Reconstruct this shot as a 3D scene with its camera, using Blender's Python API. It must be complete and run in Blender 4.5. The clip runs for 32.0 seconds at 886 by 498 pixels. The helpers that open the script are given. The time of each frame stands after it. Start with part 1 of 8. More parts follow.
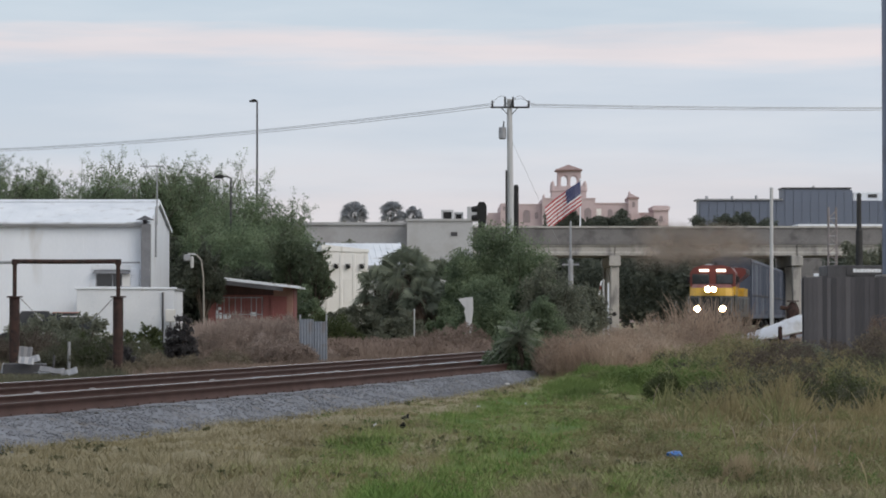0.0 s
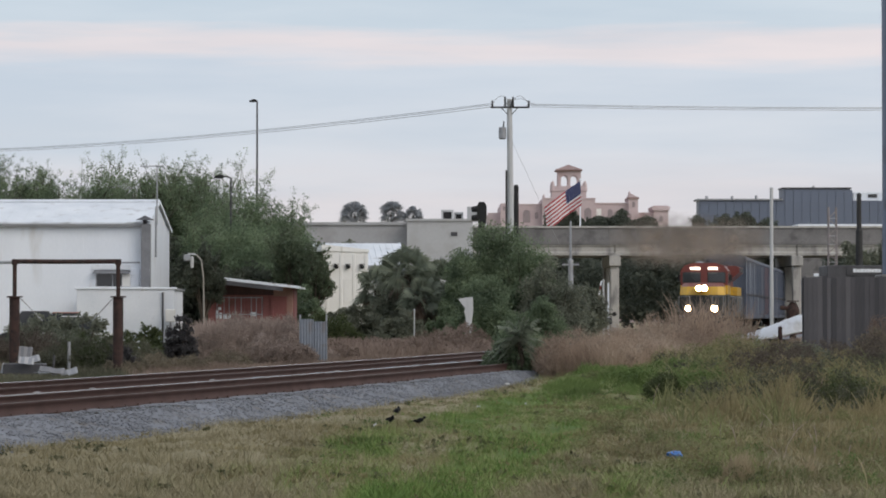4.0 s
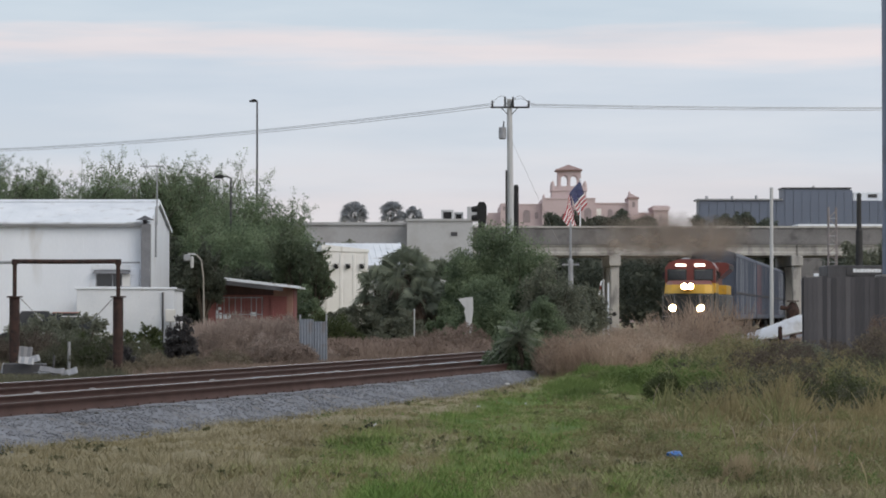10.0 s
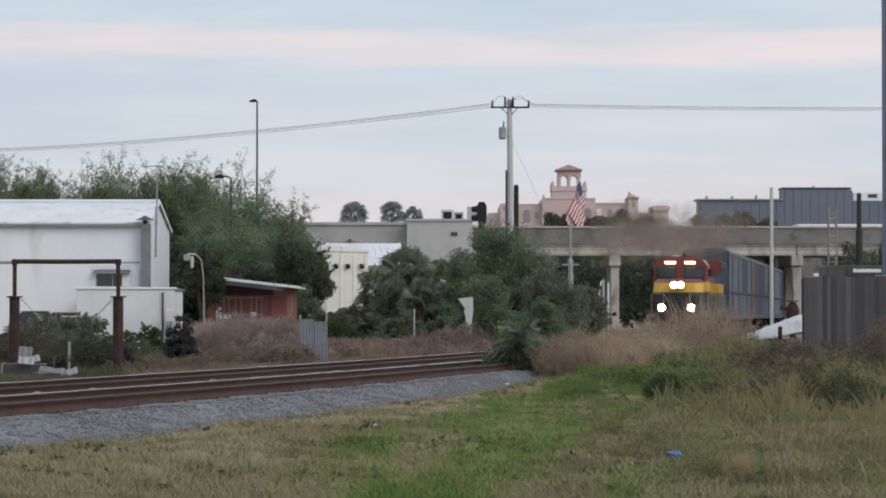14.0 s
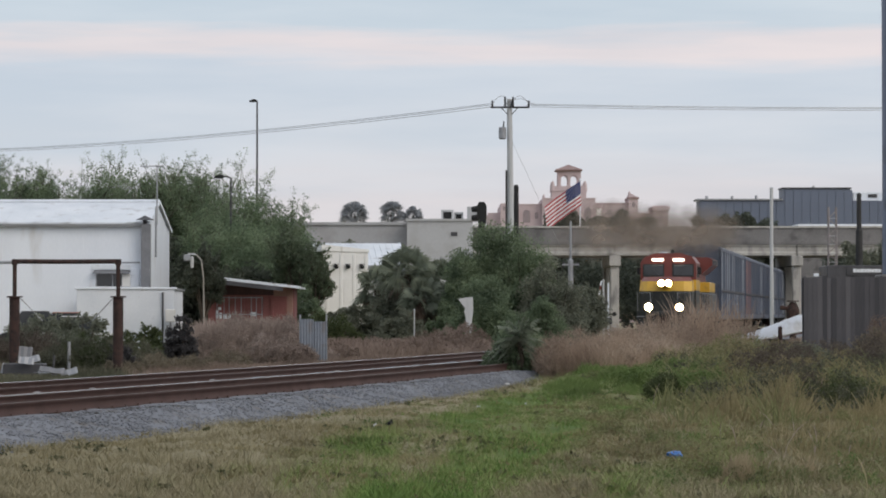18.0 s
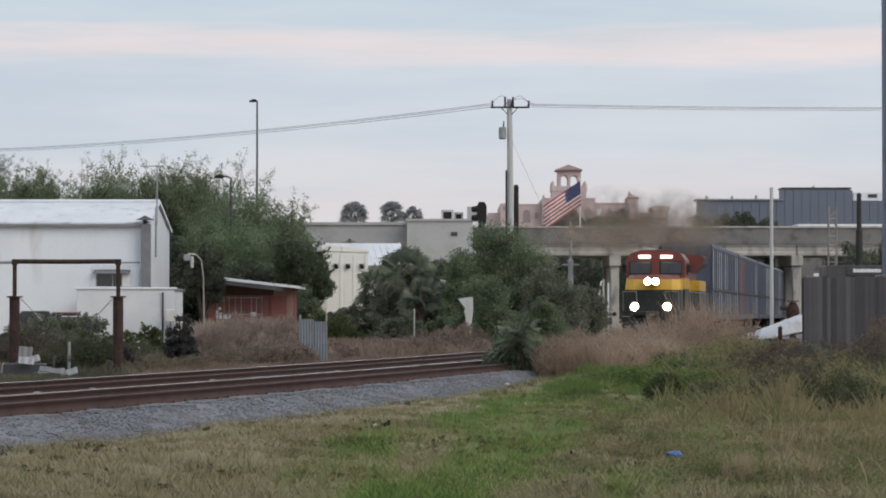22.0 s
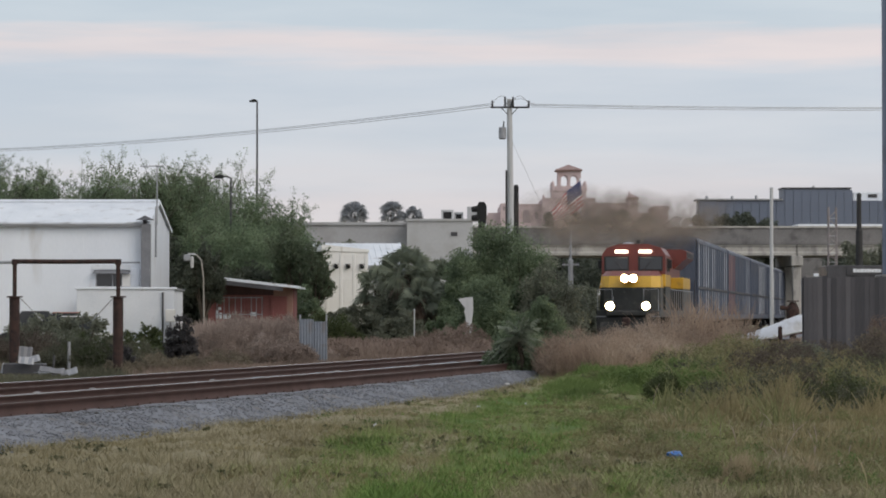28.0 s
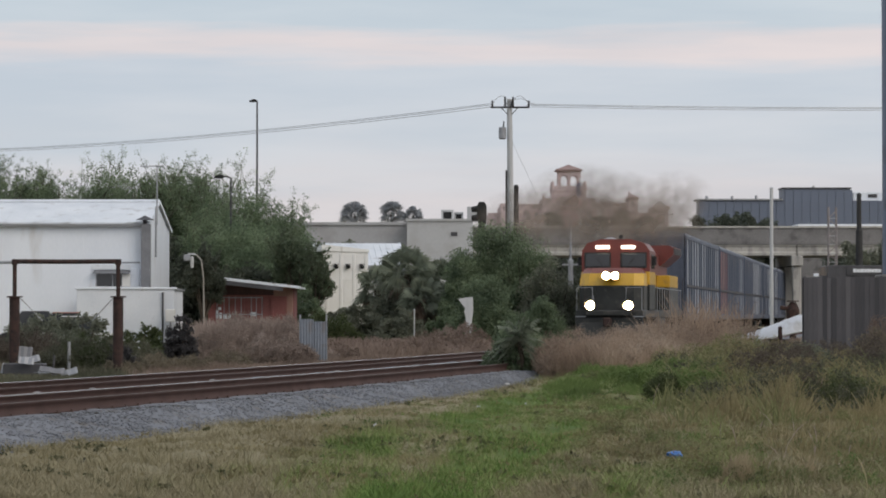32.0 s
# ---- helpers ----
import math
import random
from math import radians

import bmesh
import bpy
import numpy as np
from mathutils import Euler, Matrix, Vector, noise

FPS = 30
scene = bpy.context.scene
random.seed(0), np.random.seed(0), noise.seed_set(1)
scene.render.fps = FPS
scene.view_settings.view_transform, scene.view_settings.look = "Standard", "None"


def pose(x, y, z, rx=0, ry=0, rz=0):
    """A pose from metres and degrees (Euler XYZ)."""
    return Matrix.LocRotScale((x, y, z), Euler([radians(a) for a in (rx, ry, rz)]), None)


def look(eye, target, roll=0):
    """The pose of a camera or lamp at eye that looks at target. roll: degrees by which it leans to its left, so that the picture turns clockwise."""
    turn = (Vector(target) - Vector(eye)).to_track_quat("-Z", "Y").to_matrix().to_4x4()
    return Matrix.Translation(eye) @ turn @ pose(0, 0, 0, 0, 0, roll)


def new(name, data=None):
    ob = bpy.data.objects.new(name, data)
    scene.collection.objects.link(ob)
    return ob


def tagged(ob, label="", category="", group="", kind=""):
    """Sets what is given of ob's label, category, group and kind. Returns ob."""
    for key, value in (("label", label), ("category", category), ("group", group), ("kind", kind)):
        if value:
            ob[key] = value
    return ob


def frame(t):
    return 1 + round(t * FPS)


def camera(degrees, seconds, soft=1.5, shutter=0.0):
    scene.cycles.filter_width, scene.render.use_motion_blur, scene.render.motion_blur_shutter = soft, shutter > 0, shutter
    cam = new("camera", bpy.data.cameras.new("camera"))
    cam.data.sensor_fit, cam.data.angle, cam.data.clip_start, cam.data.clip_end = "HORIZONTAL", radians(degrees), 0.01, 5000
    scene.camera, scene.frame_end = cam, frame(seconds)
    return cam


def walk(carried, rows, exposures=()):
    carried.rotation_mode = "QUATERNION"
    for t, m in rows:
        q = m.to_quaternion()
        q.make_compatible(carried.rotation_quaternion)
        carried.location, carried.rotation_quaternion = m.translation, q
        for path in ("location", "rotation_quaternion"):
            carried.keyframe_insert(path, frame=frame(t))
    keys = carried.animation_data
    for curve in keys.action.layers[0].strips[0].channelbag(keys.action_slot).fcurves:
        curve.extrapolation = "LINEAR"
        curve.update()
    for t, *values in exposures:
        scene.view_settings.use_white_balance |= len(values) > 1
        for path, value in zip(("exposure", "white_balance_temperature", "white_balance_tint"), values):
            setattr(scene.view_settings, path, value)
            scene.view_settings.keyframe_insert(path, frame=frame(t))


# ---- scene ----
# Rail heads lie at z = 0; the eye stands 1.2 m above them, on a tripod in the grass.
cam = camera(17.83, 32.0, soft=1.85, shutter=0.5)
EYE = (0.0, 0.0, 1.2)
walk(cam, [(0.0, look(EYE, (0.0, 100.0, 3.56))), (32.0, look(EYE, (0.0, 100.0, 3.56)))],
     [(0.0, 0.05, 6540, 10), (7.0, 0.05, 6560, 10), (12.0, 0.08, 6570, 10), (15.0, 0.05, 6585, 10), (24.0, 0.02, 6640, 10), (32.0, -0.04, 6690, 10)])

# ---- sky and sun: a bright overcast dusk ----
world = bpy.data.worlds.new("sky")
scene.world = world
world.use_nodes = True
wn, wl = world.node_tree.nodes, world.node_tree.links
wn.clear()


def ramp_node(nodes, stops, mode="LINEAR"):
    r = nodes.new("ShaderNodeValToRGB")
    r.color_ramp.interpolation = mode
    while len(r.color_ramp.elements) < len(stops):
        r.color_ramp.elements.new(0.5)
    for e, (p, c) in zip(r.color_ramp.elements, stops):
        e.position, e.color = p, (*c, 1)
    return r


def build_sky():
    tc = wn.new("ShaderNodeTexCoord")
    sep = wn.new("ShaderNodeSeparateXYZ")
    wl.new(tc.outputs["Generated"], sep.inputs[0])
    # long flat clouds: noise squeezed in height
    mp = wn.new("ShaderNodeMapping")
    mp.inputs["Scale"].default_value = (5.0, 5.0, 60.0)
    wl.new(tc.outputs["Generated"], mp.inputs[0])
    nz = wn.new("ShaderNodeTexNoise")
    nz.inputs["Scale"].default_value = 1.6
    nz.inputs["Detail"].default_value = 6
    nz.inputs["Roughness"].default_value = 0.55
    wl.new(mp.outputs[0], nz.inputs["Vector"])
    # height, warped by the clouds
    w1 = wn.new("ShaderNodeMath")
    w1.operation = "MULTIPLY_ADD"
    wl.new(nz.outputs[0], w1.inputs[0])
    w1.inputs[1].default_value = 0.026
    add = wn.new("ShaderNodeMath")
    add.operation = "SUBTRACT"
    wl.new(sep.outputs[2], add.inputs[0])
    add.inputs[1].default_value = 0.013
    wl.new(add.outputs[0], w1.inputs[2])
    sc = wn.new("ShaderNodeMath")
    sc.operation = "MULTIPLY"
    sc.use_clamp = True
    sc.inputs[1].default_value = 4.0
    wl.new(w1.outputs[0], sc.inputs[0])
    ramp = ramp_node(wn, [(0.0, (0.65, 0.65, 0.69)), (0.16, (0.65, 0.64, 0.68)), (0.24, (0.605, 0.655, 0.725)),
                          (0.342, (0.575, 0.64, 0.725)), (0.372, (0.735, 0.69, 0.715)), (0.382, (0.735, 0.69, 0.715)),
                          (0.41, (0.56, 0.64, 0.72)), (0.47, (0.57, 0.655, 0.735)), (0.6, (0.60, 0.66, 0.74)),
                          (1.0, (0.64, 0.69, 0.76))])
    wl.new(sc.outputs[0], ramp.inputs[0])
    # softer grey patches over all
    mp2 = wn.new("ShaderNodeMapping")
    mp2.inputs["Scale"].default_value = (9.0, 9.0, 70.0)
    mp2.inputs["Location"].default_value = (3.1, 0.4, 0.2)
    wl.new(tc.outputs["Generated"], mp2.inputs[0])
    n2 = wn.new("ShaderNodeTexNoise")
    n2.inputs["Scale"].default_value = 1.0
    n2.inputs["Detail"].default_value = 5
    wl.new(mp2.outputs[0], n2.inputs["Vector"])
    r2 = ramp_node(wn, [(0.35, (0.93, 0.95, 0.97)), (0.65, (1.06, 1.04, 1.03))])
    wl.new(n2.outputs[0], r2.inputs[0])
    mul = wn.new("ShaderNodeMix")
    mul.data_type, mul.blend_type = "RGBA", "MULTIPLY"
    mul.inputs[0].default_value = 1.0
    wl.new(ramp.outputs[0], mul.inputs[6])
    wl.new(r2.outputs[0], mul.inputs[7])
    sky = wn.new("ShaderNodeTexSky")
    sky.sky_type, sky.sun_disc = "NISHITA", False
    sky.sun_elevation, sky.sun_rotation = radians(34), radians(133)
    bg1, bg2, mixs, out = (wn.new("ShaderNodeBackground"), wn.new("ShaderNodeBackground"),
                           wn.new("ShaderNodeMixShader"), wn.new("ShaderNodeOutputWorld"))
    bg1.inputs[1].default_value = 0.08
    bg2.inputs[1].default_value = 1.04
    mixs.inputs[0].default_value = 0.95
    wl.new(sky.outputs[0], bg1.inputs[0])
    wl.new(mul.outputs[2], bg2.inputs[0])
    wl.new(bg1.outputs[0], mixs.inputs[1])
    wl.new(bg2.outputs[0], mixs.inputs[2])
    wl.new(mixs.outputs[0], out.inputs[0])


build_sky()
sun = new("sun", bpy.data.lights.new("sun", "SUN"))
sun.data.energy, sun.data.angle, sun.data.color = 1.25, radians(40), (1.0, 0.90, 0.80)
sun.matrix_world = look((50, -47, 46), (0, 0, 0))


# ---- materials ----
def mat(name, a, b, scale=1.0, fine=25.0, rough=0.75, metal=0.0, bump=0.15, island=0.0, stretch=(1, 1, 1),
        dirt=None, dirt_at=0.62, coat=0.0, objrand=0.0, spec=0.4):
    """Two colours mixed by a coarse and a fine noise, with fine relief; dirt: a third colour in blotches."""
    m = bpy.data.materials.new(name)
    m.use_nodes = True
    n, l = m.node_tree.nodes, m.node_tree.links
    p = n["Principled BSDF"]
    p.inputs["Roughness"].default_value, p.inputs["Metallic"].default_value = rough, metal
    p.inputs["Coat Weight"].default_value = coat
    p.inputs["Specular IOR Level"].default_value = spec
    tc = n.new("ShaderNodeTexCoord")
    mp = n.new("ShaderNodeMapping")
    mp.inputs["Scale"].default_value = stretch
    l.new(tc.outputs["Object"], mp.inputs[0])
    n1, n2 = n.new("ShaderNodeTexNoise"), n.new("ShaderNodeTexNoise")
    n1.inputs["Scale"].default_value, n2.inputs["Scale"].default_value = scale, fine
    n1.inputs["Detail"].default_value, n2.inputs["Detail"].default_value = 5, 4
    for q in (n1, n2):
        l.new(mp.outputs[0], q.inputs["Vector"])
    av = n.new("ShaderNodeMath")
    av.operation = "MULTIPLY_ADD"
    l.new(n2.outputs[0], av.inputs[0])
    av.inputs[1].default_value = 0.35
    half = n.new("ShaderNodeMath")
    half.operation = "MULTIPLY"
    half.inputs[1].default_value = 0.65
    l.new(n1.outputs[0], half.inputs[0])
    l.new(half.outputs[0], av.inputs[2])
    fac = av.outputs[0]
    if island or objrand:
        src = n.new("ShaderNodeNewGeometry").outputs["Random Per Island"] if island else n.new("ShaderNodeObjectInfo").outputs["Random"]
        mx = n.new("ShaderNodeMath")
        mx.operation = "MULTIPLY_ADD"
        l.new(src, mx.inputs[0])
        k = island or objrand
        mx.inputs[1].default_value = k
        ad = n.new("ShaderNodeMath")
        ad.operation = "SUBTRACT"
        l.new(fac, ad.inputs[0])
        ad.inputs[1].default_value = k / 2
        l.new(ad.outputs[0], mx.inputs[2])
        fac = mx.outputs[0]
    r = ramp_node(n, [(0.34, a), (0.66, b)])
    l.new(fac, r.inputs[0])
    col = r.outputs[0]
    if dirt:
        n3 = n.new("ShaderNodeTexNoise")
        n3.inputs["Scale"].default_value, n3.inputs["Detail"].default_value = scale * 2.3, 7
        l.new(mp.outputs[0], n3.inputs["Vector"])
        rr = ramp_node(n, [(dirt_at - 0.08, (0, 0, 0)), (dirt_at + 0.1, (1, 1, 1))])
        l.new(n3.outputs[0], rr.inputs[0])
        mixn = n.new("ShaderNodeMix")
        mixn.data_type = "RGBA"
        l.new(rr.outputs[0], mixn.inputs[0])
        l.new(col, mixn.inputs[6])
        mixn.inputs[7].default_value = (*dirt, 1)
        col = mixn.outputs[2]
    l.new(col, p.inputs["Base Color"])
    if bump:
        bp = n.new("ShaderNodeBump")
        bp.inputs["Strength"].default_value, bp.inputs["Distance"].default_value = bump, 0.02
        l.new(n2.outputs[0], bp.inputs["Height"])
        l.new(bp.outputs[0], p.inputs["Normal"])
    return m


def glow(name, colour, strength):
    m = bpy.data.materials.new(name)
    m.use_nodes = True
    p = m.node_tree.nodes["Principled BSDF"]
    p.inputs["Base Color"].default_value = (0.8, 0.8, 0.8, 1)
    p.inputs["Emission Color"].default_value = (*colour, 1)
    p.inputs["Emission Strength"].default_value = strength
    return m


def leaf_mat(name, a, b, c=None):
    """Leaves: colour by leaf, light passing through a little."""
    m = bpy.data.materials.new(name)
    m.use_nodes = True
    n, l = m.node_tree.nodes, m.node_tree.links
    p = n["Principled BSDF"]
    p.inputs["Roughness"].default_value = 0.65
    p.inputs["Specular IOR Level"].default_value = 0.25
    g = n.new("ShaderNodeNewGeometry")
    tc = n.new("ShaderNodeTexCoord")
    nz = n.new("ShaderNodeTexNoise")
    nz.inputs["Scale"].default_value, nz.inputs["Detail"].default_value = 0.55, 3
    l.new(tc.outputs["Object"], nz.inputs["Vector"])
    ad = n.new("ShaderNodeMath")
    ad.operation = "MULTIPLY_ADD"
    l.new(g.outputs["Random Per Island"], ad.inputs[0])
    ad.inputs[1].default_value = 0.3
    sb = n.new("ShaderNodeMath")
    sb.operation = "MULTIPLY_ADD"
    sb.inputs[1].default_value, sb.inputs[2].default_value = 1.7, -0.5
    l.new(nz.outputs[0], sb.inputs[0])
    l.new(sb.outputs[0], ad.inputs[2])
    r = ramp_node(n, [(0.1, a), (0.6, b), (0.95, c or b)])
    l.new(ad.outputs[0], r.inputs[0])
    l.new(r.outputs[0], p.inputs["Base Color"])
    tr = n.new("ShaderNodeBsdfTranslucent")
    l.new(r.outputs[0], tr.inputs[0])
    mx = n.new("ShaderNodeMixShader")
    mx.inputs[0].default_value = 0.42
    l.new(p.outputs[0], mx.inputs[1])
    l.new(tr.outputs[0], mx.inputs[2])
    l.new(mx.outputs[0], n["Material Output"].inputs[0])
    return m


def glass_mat(name, tint, rough=0.08):
    m = bpy.data.materials.new(name)
    m.use_nodes = True
    p = m.node_tree.nodes["Principled BSDF"]
    p.inputs["Base Color"].default_value = (*tint, 1)
    p.inputs["Roughness"].default_value = rough
    p.inputs["Specular IOR Level"].default_value = 0.9
    p.inputs["Metallic"].default_value = 0.25
    return m


M_WHITE = mat("white_metal", (0.72, 0.765, 0.83), (0.80, 0.84, 0.90), 0.4, 12, 0.45, 0, 0.05, dirt=(0.64, 0.65, 0.67), dirt_at=0.66, stretch=(1, 1, 0.3))
M_WHITE_WALL = mat("white_block_wall", (0.62, 0.66, 0.71), (0.73, 0.76, 0.80), 0.6, 10, 0.8, 0, 0.1, dirt=(0.40, 0.39, 0.38), dirt_at=0.7)
M_CREAM = mat("cream_paint", (0.73, 0.73, 0.705), (0.83, 0.83, 0.81), 0.5, 14, 0.7, dirt=(0.40, 0.37, 0.31), dirt_at=0.66, stretch=(1, 1, 0.35))
M_ROOF = mat("galvanised_roof", (0.62, 0.66, 0.71), (0.78, 0.81, 0.85), 0.5, 9, 0.4, 0.2, 0.05, dirt=(0.44, 0.44, 0.45), dirt_at=0.66)
M_GREYWALL = mat("grey_stucco", (0.345, 0.35, 0.365), (0.415, 0.42, 0.435), 0.15, 4, 0.85, dirt=(0.29, 0.285, 0.285))
M_GREYWALL2 = mat("pale_grey_stucco", (0.41, 0.42, 0.435), (0.48, 0.49, 0.50), 0.15, 4, 0.85, dirt=(0.36, 0.355, 0.355))
M_PINK = mat("pink_stucco", (0.49, 0.395, 0.405), (0.57, 0.47, 0.475), 0.06, 1.5, 0.9, dirt=(0.44, 0.33, 0.33))
M_PINKROOF = mat("clay_roof_tiles", (0.25, 0.175, 0.165), (0.33, 0.235, 0.22), 0.3, 3, 0.9)
M_FARWIN = mat("shaded_far_window", (0.25, 0.205, 0.215), (0.31, 0.26, 0.265), 1, 5, 0.5)
M_DARKWIN = glass_mat("dark_window_glass", (0.03, 0.035, 0.04))
M_BLUEGLASS = glass_mat("blue_curtain_wall_glass", (0.125, 0.15, 0.205), 0.3)
M_BLUEPANEL = mat("slate_blue_panels", (0.135, 0.155, 0.20), (0.17, 0.19, 0.235), 0.1, 2, 0.5, 0.1)
M_CONC = mat("weathered_concrete", (0.34, 0.33, 0.31), (0.48, 0.46, 0.43), 0.5, 8, 0.9, dirt=(0.20, 0.195, 0.19), dirt_at=0.62, stretch=(1, 1, 0.4))
M_CONCDARK = mat("stained_parapet_concrete", (0.145, 0.142, 0.142), (0.215, 0.208, 0.206), 0.35, 6, 0.95, dirt=(0.105, 0.102, 0.102), dirt_at=0.58, stretch=(1, 1, 0.9))
M_BLACK = mat("black_steel", (0.012, 0.012, 0.013), (0.03, 0.03, 0.03), 2, 30, 0.55)
M_DARK = mat("dark_grey_metal", (0.05, 0.05, 0.055), (0.10, 0.10, 0.11), 1.5, 20, 0.6, 0.3)
M_GREYMETAL = mat("grey_galvanised_metal", (0.26, 0.27, 0.29), (0.38, 0.39, 0.41), 1.2, 18, 0.5, 0.5)
M_WOODPOLE = mat("weathered_pole_wood", (0.22, 0.20, 0.18), (0.36, 0.34, 0.31), 1.5, 14, 0.9, stretch=(1, 1, 0.1))
M_PALEPOLE = mat("pale_grey_pole", (0.42, 0.43, 0.44), (0.56, 0.57, 0.58), 1.5, 14, 0.8, stretch=(1, 1, 0.1))
M_DARKWOOD = mat("creosoted_wood", (0.03, 0.026, 0.023), (0.07, 0.06, 0.05), 2, 18, 0.9, stretch=(1, 1, 0.1), objrand=0.4)
M_RUST = mat("rusted_steel", (0.030, 0.019, 0.018), (0.066, 0.036, 0.030), 3, 40, 0.85, 0.1, 0.3, dirt=(0.022, 0.016, 0.015), dirt_at=0.56)
M_RAIL = mat("rusty_rail_steel", (0.060, 0.034, 0.030), (0.098, 0.058, 0.050), 2, 40, 0.8, 0.2, 0.1)
M_RAILTOP = mat("polished_rail_head", (0.72, 0.70, 0.68), (0.84, 0.81, 0.78), 1.2, 30, 0.24, 0.92, 0.0)
M_REDWALL = mat("faded_red_paint", (0.19, 0.068, 0.066), (0.27, 0.105, 0.10), 0.8, 12, 0.75, dirt=(0.15, 0.075, 0.06), dirt_at=0.62)
# red wall darkened to maroon: the eave's shade is put into the colour
M_EAVESHADE = mat("maroon_eave_shade", (0.045, 0.026, 0.026), (0.08, 0.042, 0.042), 0.9, 14, 0.85, stretch=(1, 1, 0.3))
M_BRICK = mat("orange_brown_brick", (0.22, 0.13, 0.105), (0.30, 0.18, 0.15), 1.5, 16, 0.9)
M_SHEET = mat("blue_grey_sheet_metal", (0.15, 0.175, 0.21), (0.23, 0.255, 0.30), 0.8, 14, 0.55, 0.3, dirt=(0.16, 0.14, 0.13))
M_FENCE = mat("grey_weathered_boards", (0.058, 0.058, 0.066), (0.112, 0.109, 0.119), 1.4, 16, 0.95, stretch=(1, 1, 0.12), objrand=0.5, dirt=(0.075, 0.066, 0.06), dirt_at=0.58)
M_BARK = mat("bark", (0.045, 0.036, 0.028), (0.11, 0.09, 0.07), 3, 20, 0.95, 0, 0.5, stretch=(1, 1, 0.25))
M_SIGNAL = mat("signal_black_paint", (0.008, 0.008, 0.009), (0.016, 0.016, 0.017), 3, 30, 0.7)
M_BALLAST = mat("granite_ballast", (0.137, 0.146, 0.168), (0.20, 0.213, 0.24), 1.2, 26, 0.95, 0, 0.2, dirt=(0.14, 0.13, 0.12), dirt_at=0.6)
M_STONE = mat("granite_stones", (0.15, 0.16, 0.182), (0.20, 0.212, 0.236), 0.8, 9, 0.95, island=0.4, bump=0.1)
M_OAK = leaf_mat("oak_leaves", (0.098, 0.14, 0.086), (0.185, 0.244, 0.146), (0.285, 0.352, 0.22))
M_BUSH = leaf_mat("shrub_leaves", (0.09, 0.123, 0.08), (0.17, 0.222, 0.132), (0.24, 0.295, 0.18))
M_BUSH2 = leaf_mat("dull_shrub_leaves", (0.098, 0.108, 0.086), (0.185, 0.20, 0.15), (0.27, 0.28, 0.21))
M_PALM = leaf_mat("palm_fronds", (0.12, 0.14, 0.112), (0.215, 0.244, 0.182), (0.32, 0.355, 0.265))
M_DRY = leaf_mat("dry_reed_grass", (0.205, 0.148, 0.114), (0.36, 0.275, 0.212), (0.52, 0.43, 0.345))
M_DRYBRUSH = leaf_mat("dry_brush", (0.215, 0.17, 0.148), (0.318, 0.258, 0.226), (0.415, 0.345, 0.306))
M_BROWNBRUSH = leaf_mat("muted_brown_brush", (0.20, 0.15, 0.115), (0.335, 0.262, 0.205), (0.48, 0.395, 0.315))
# pale grey-blue fronds: the distance haze is put into the leaf colour
M_FARPALM = leaf_mat("hazy_palm_fronds", (0.24, 0.255, 0.275), (0.34, 0.355, 0.375), (0.42, 0.435, 0.45))
M_FAR = leaf_mat("far_foliage", (0.062, 0.074, 0.060), (0.10, 0.115, 0.09), (0.135, 0.15, 0.115))


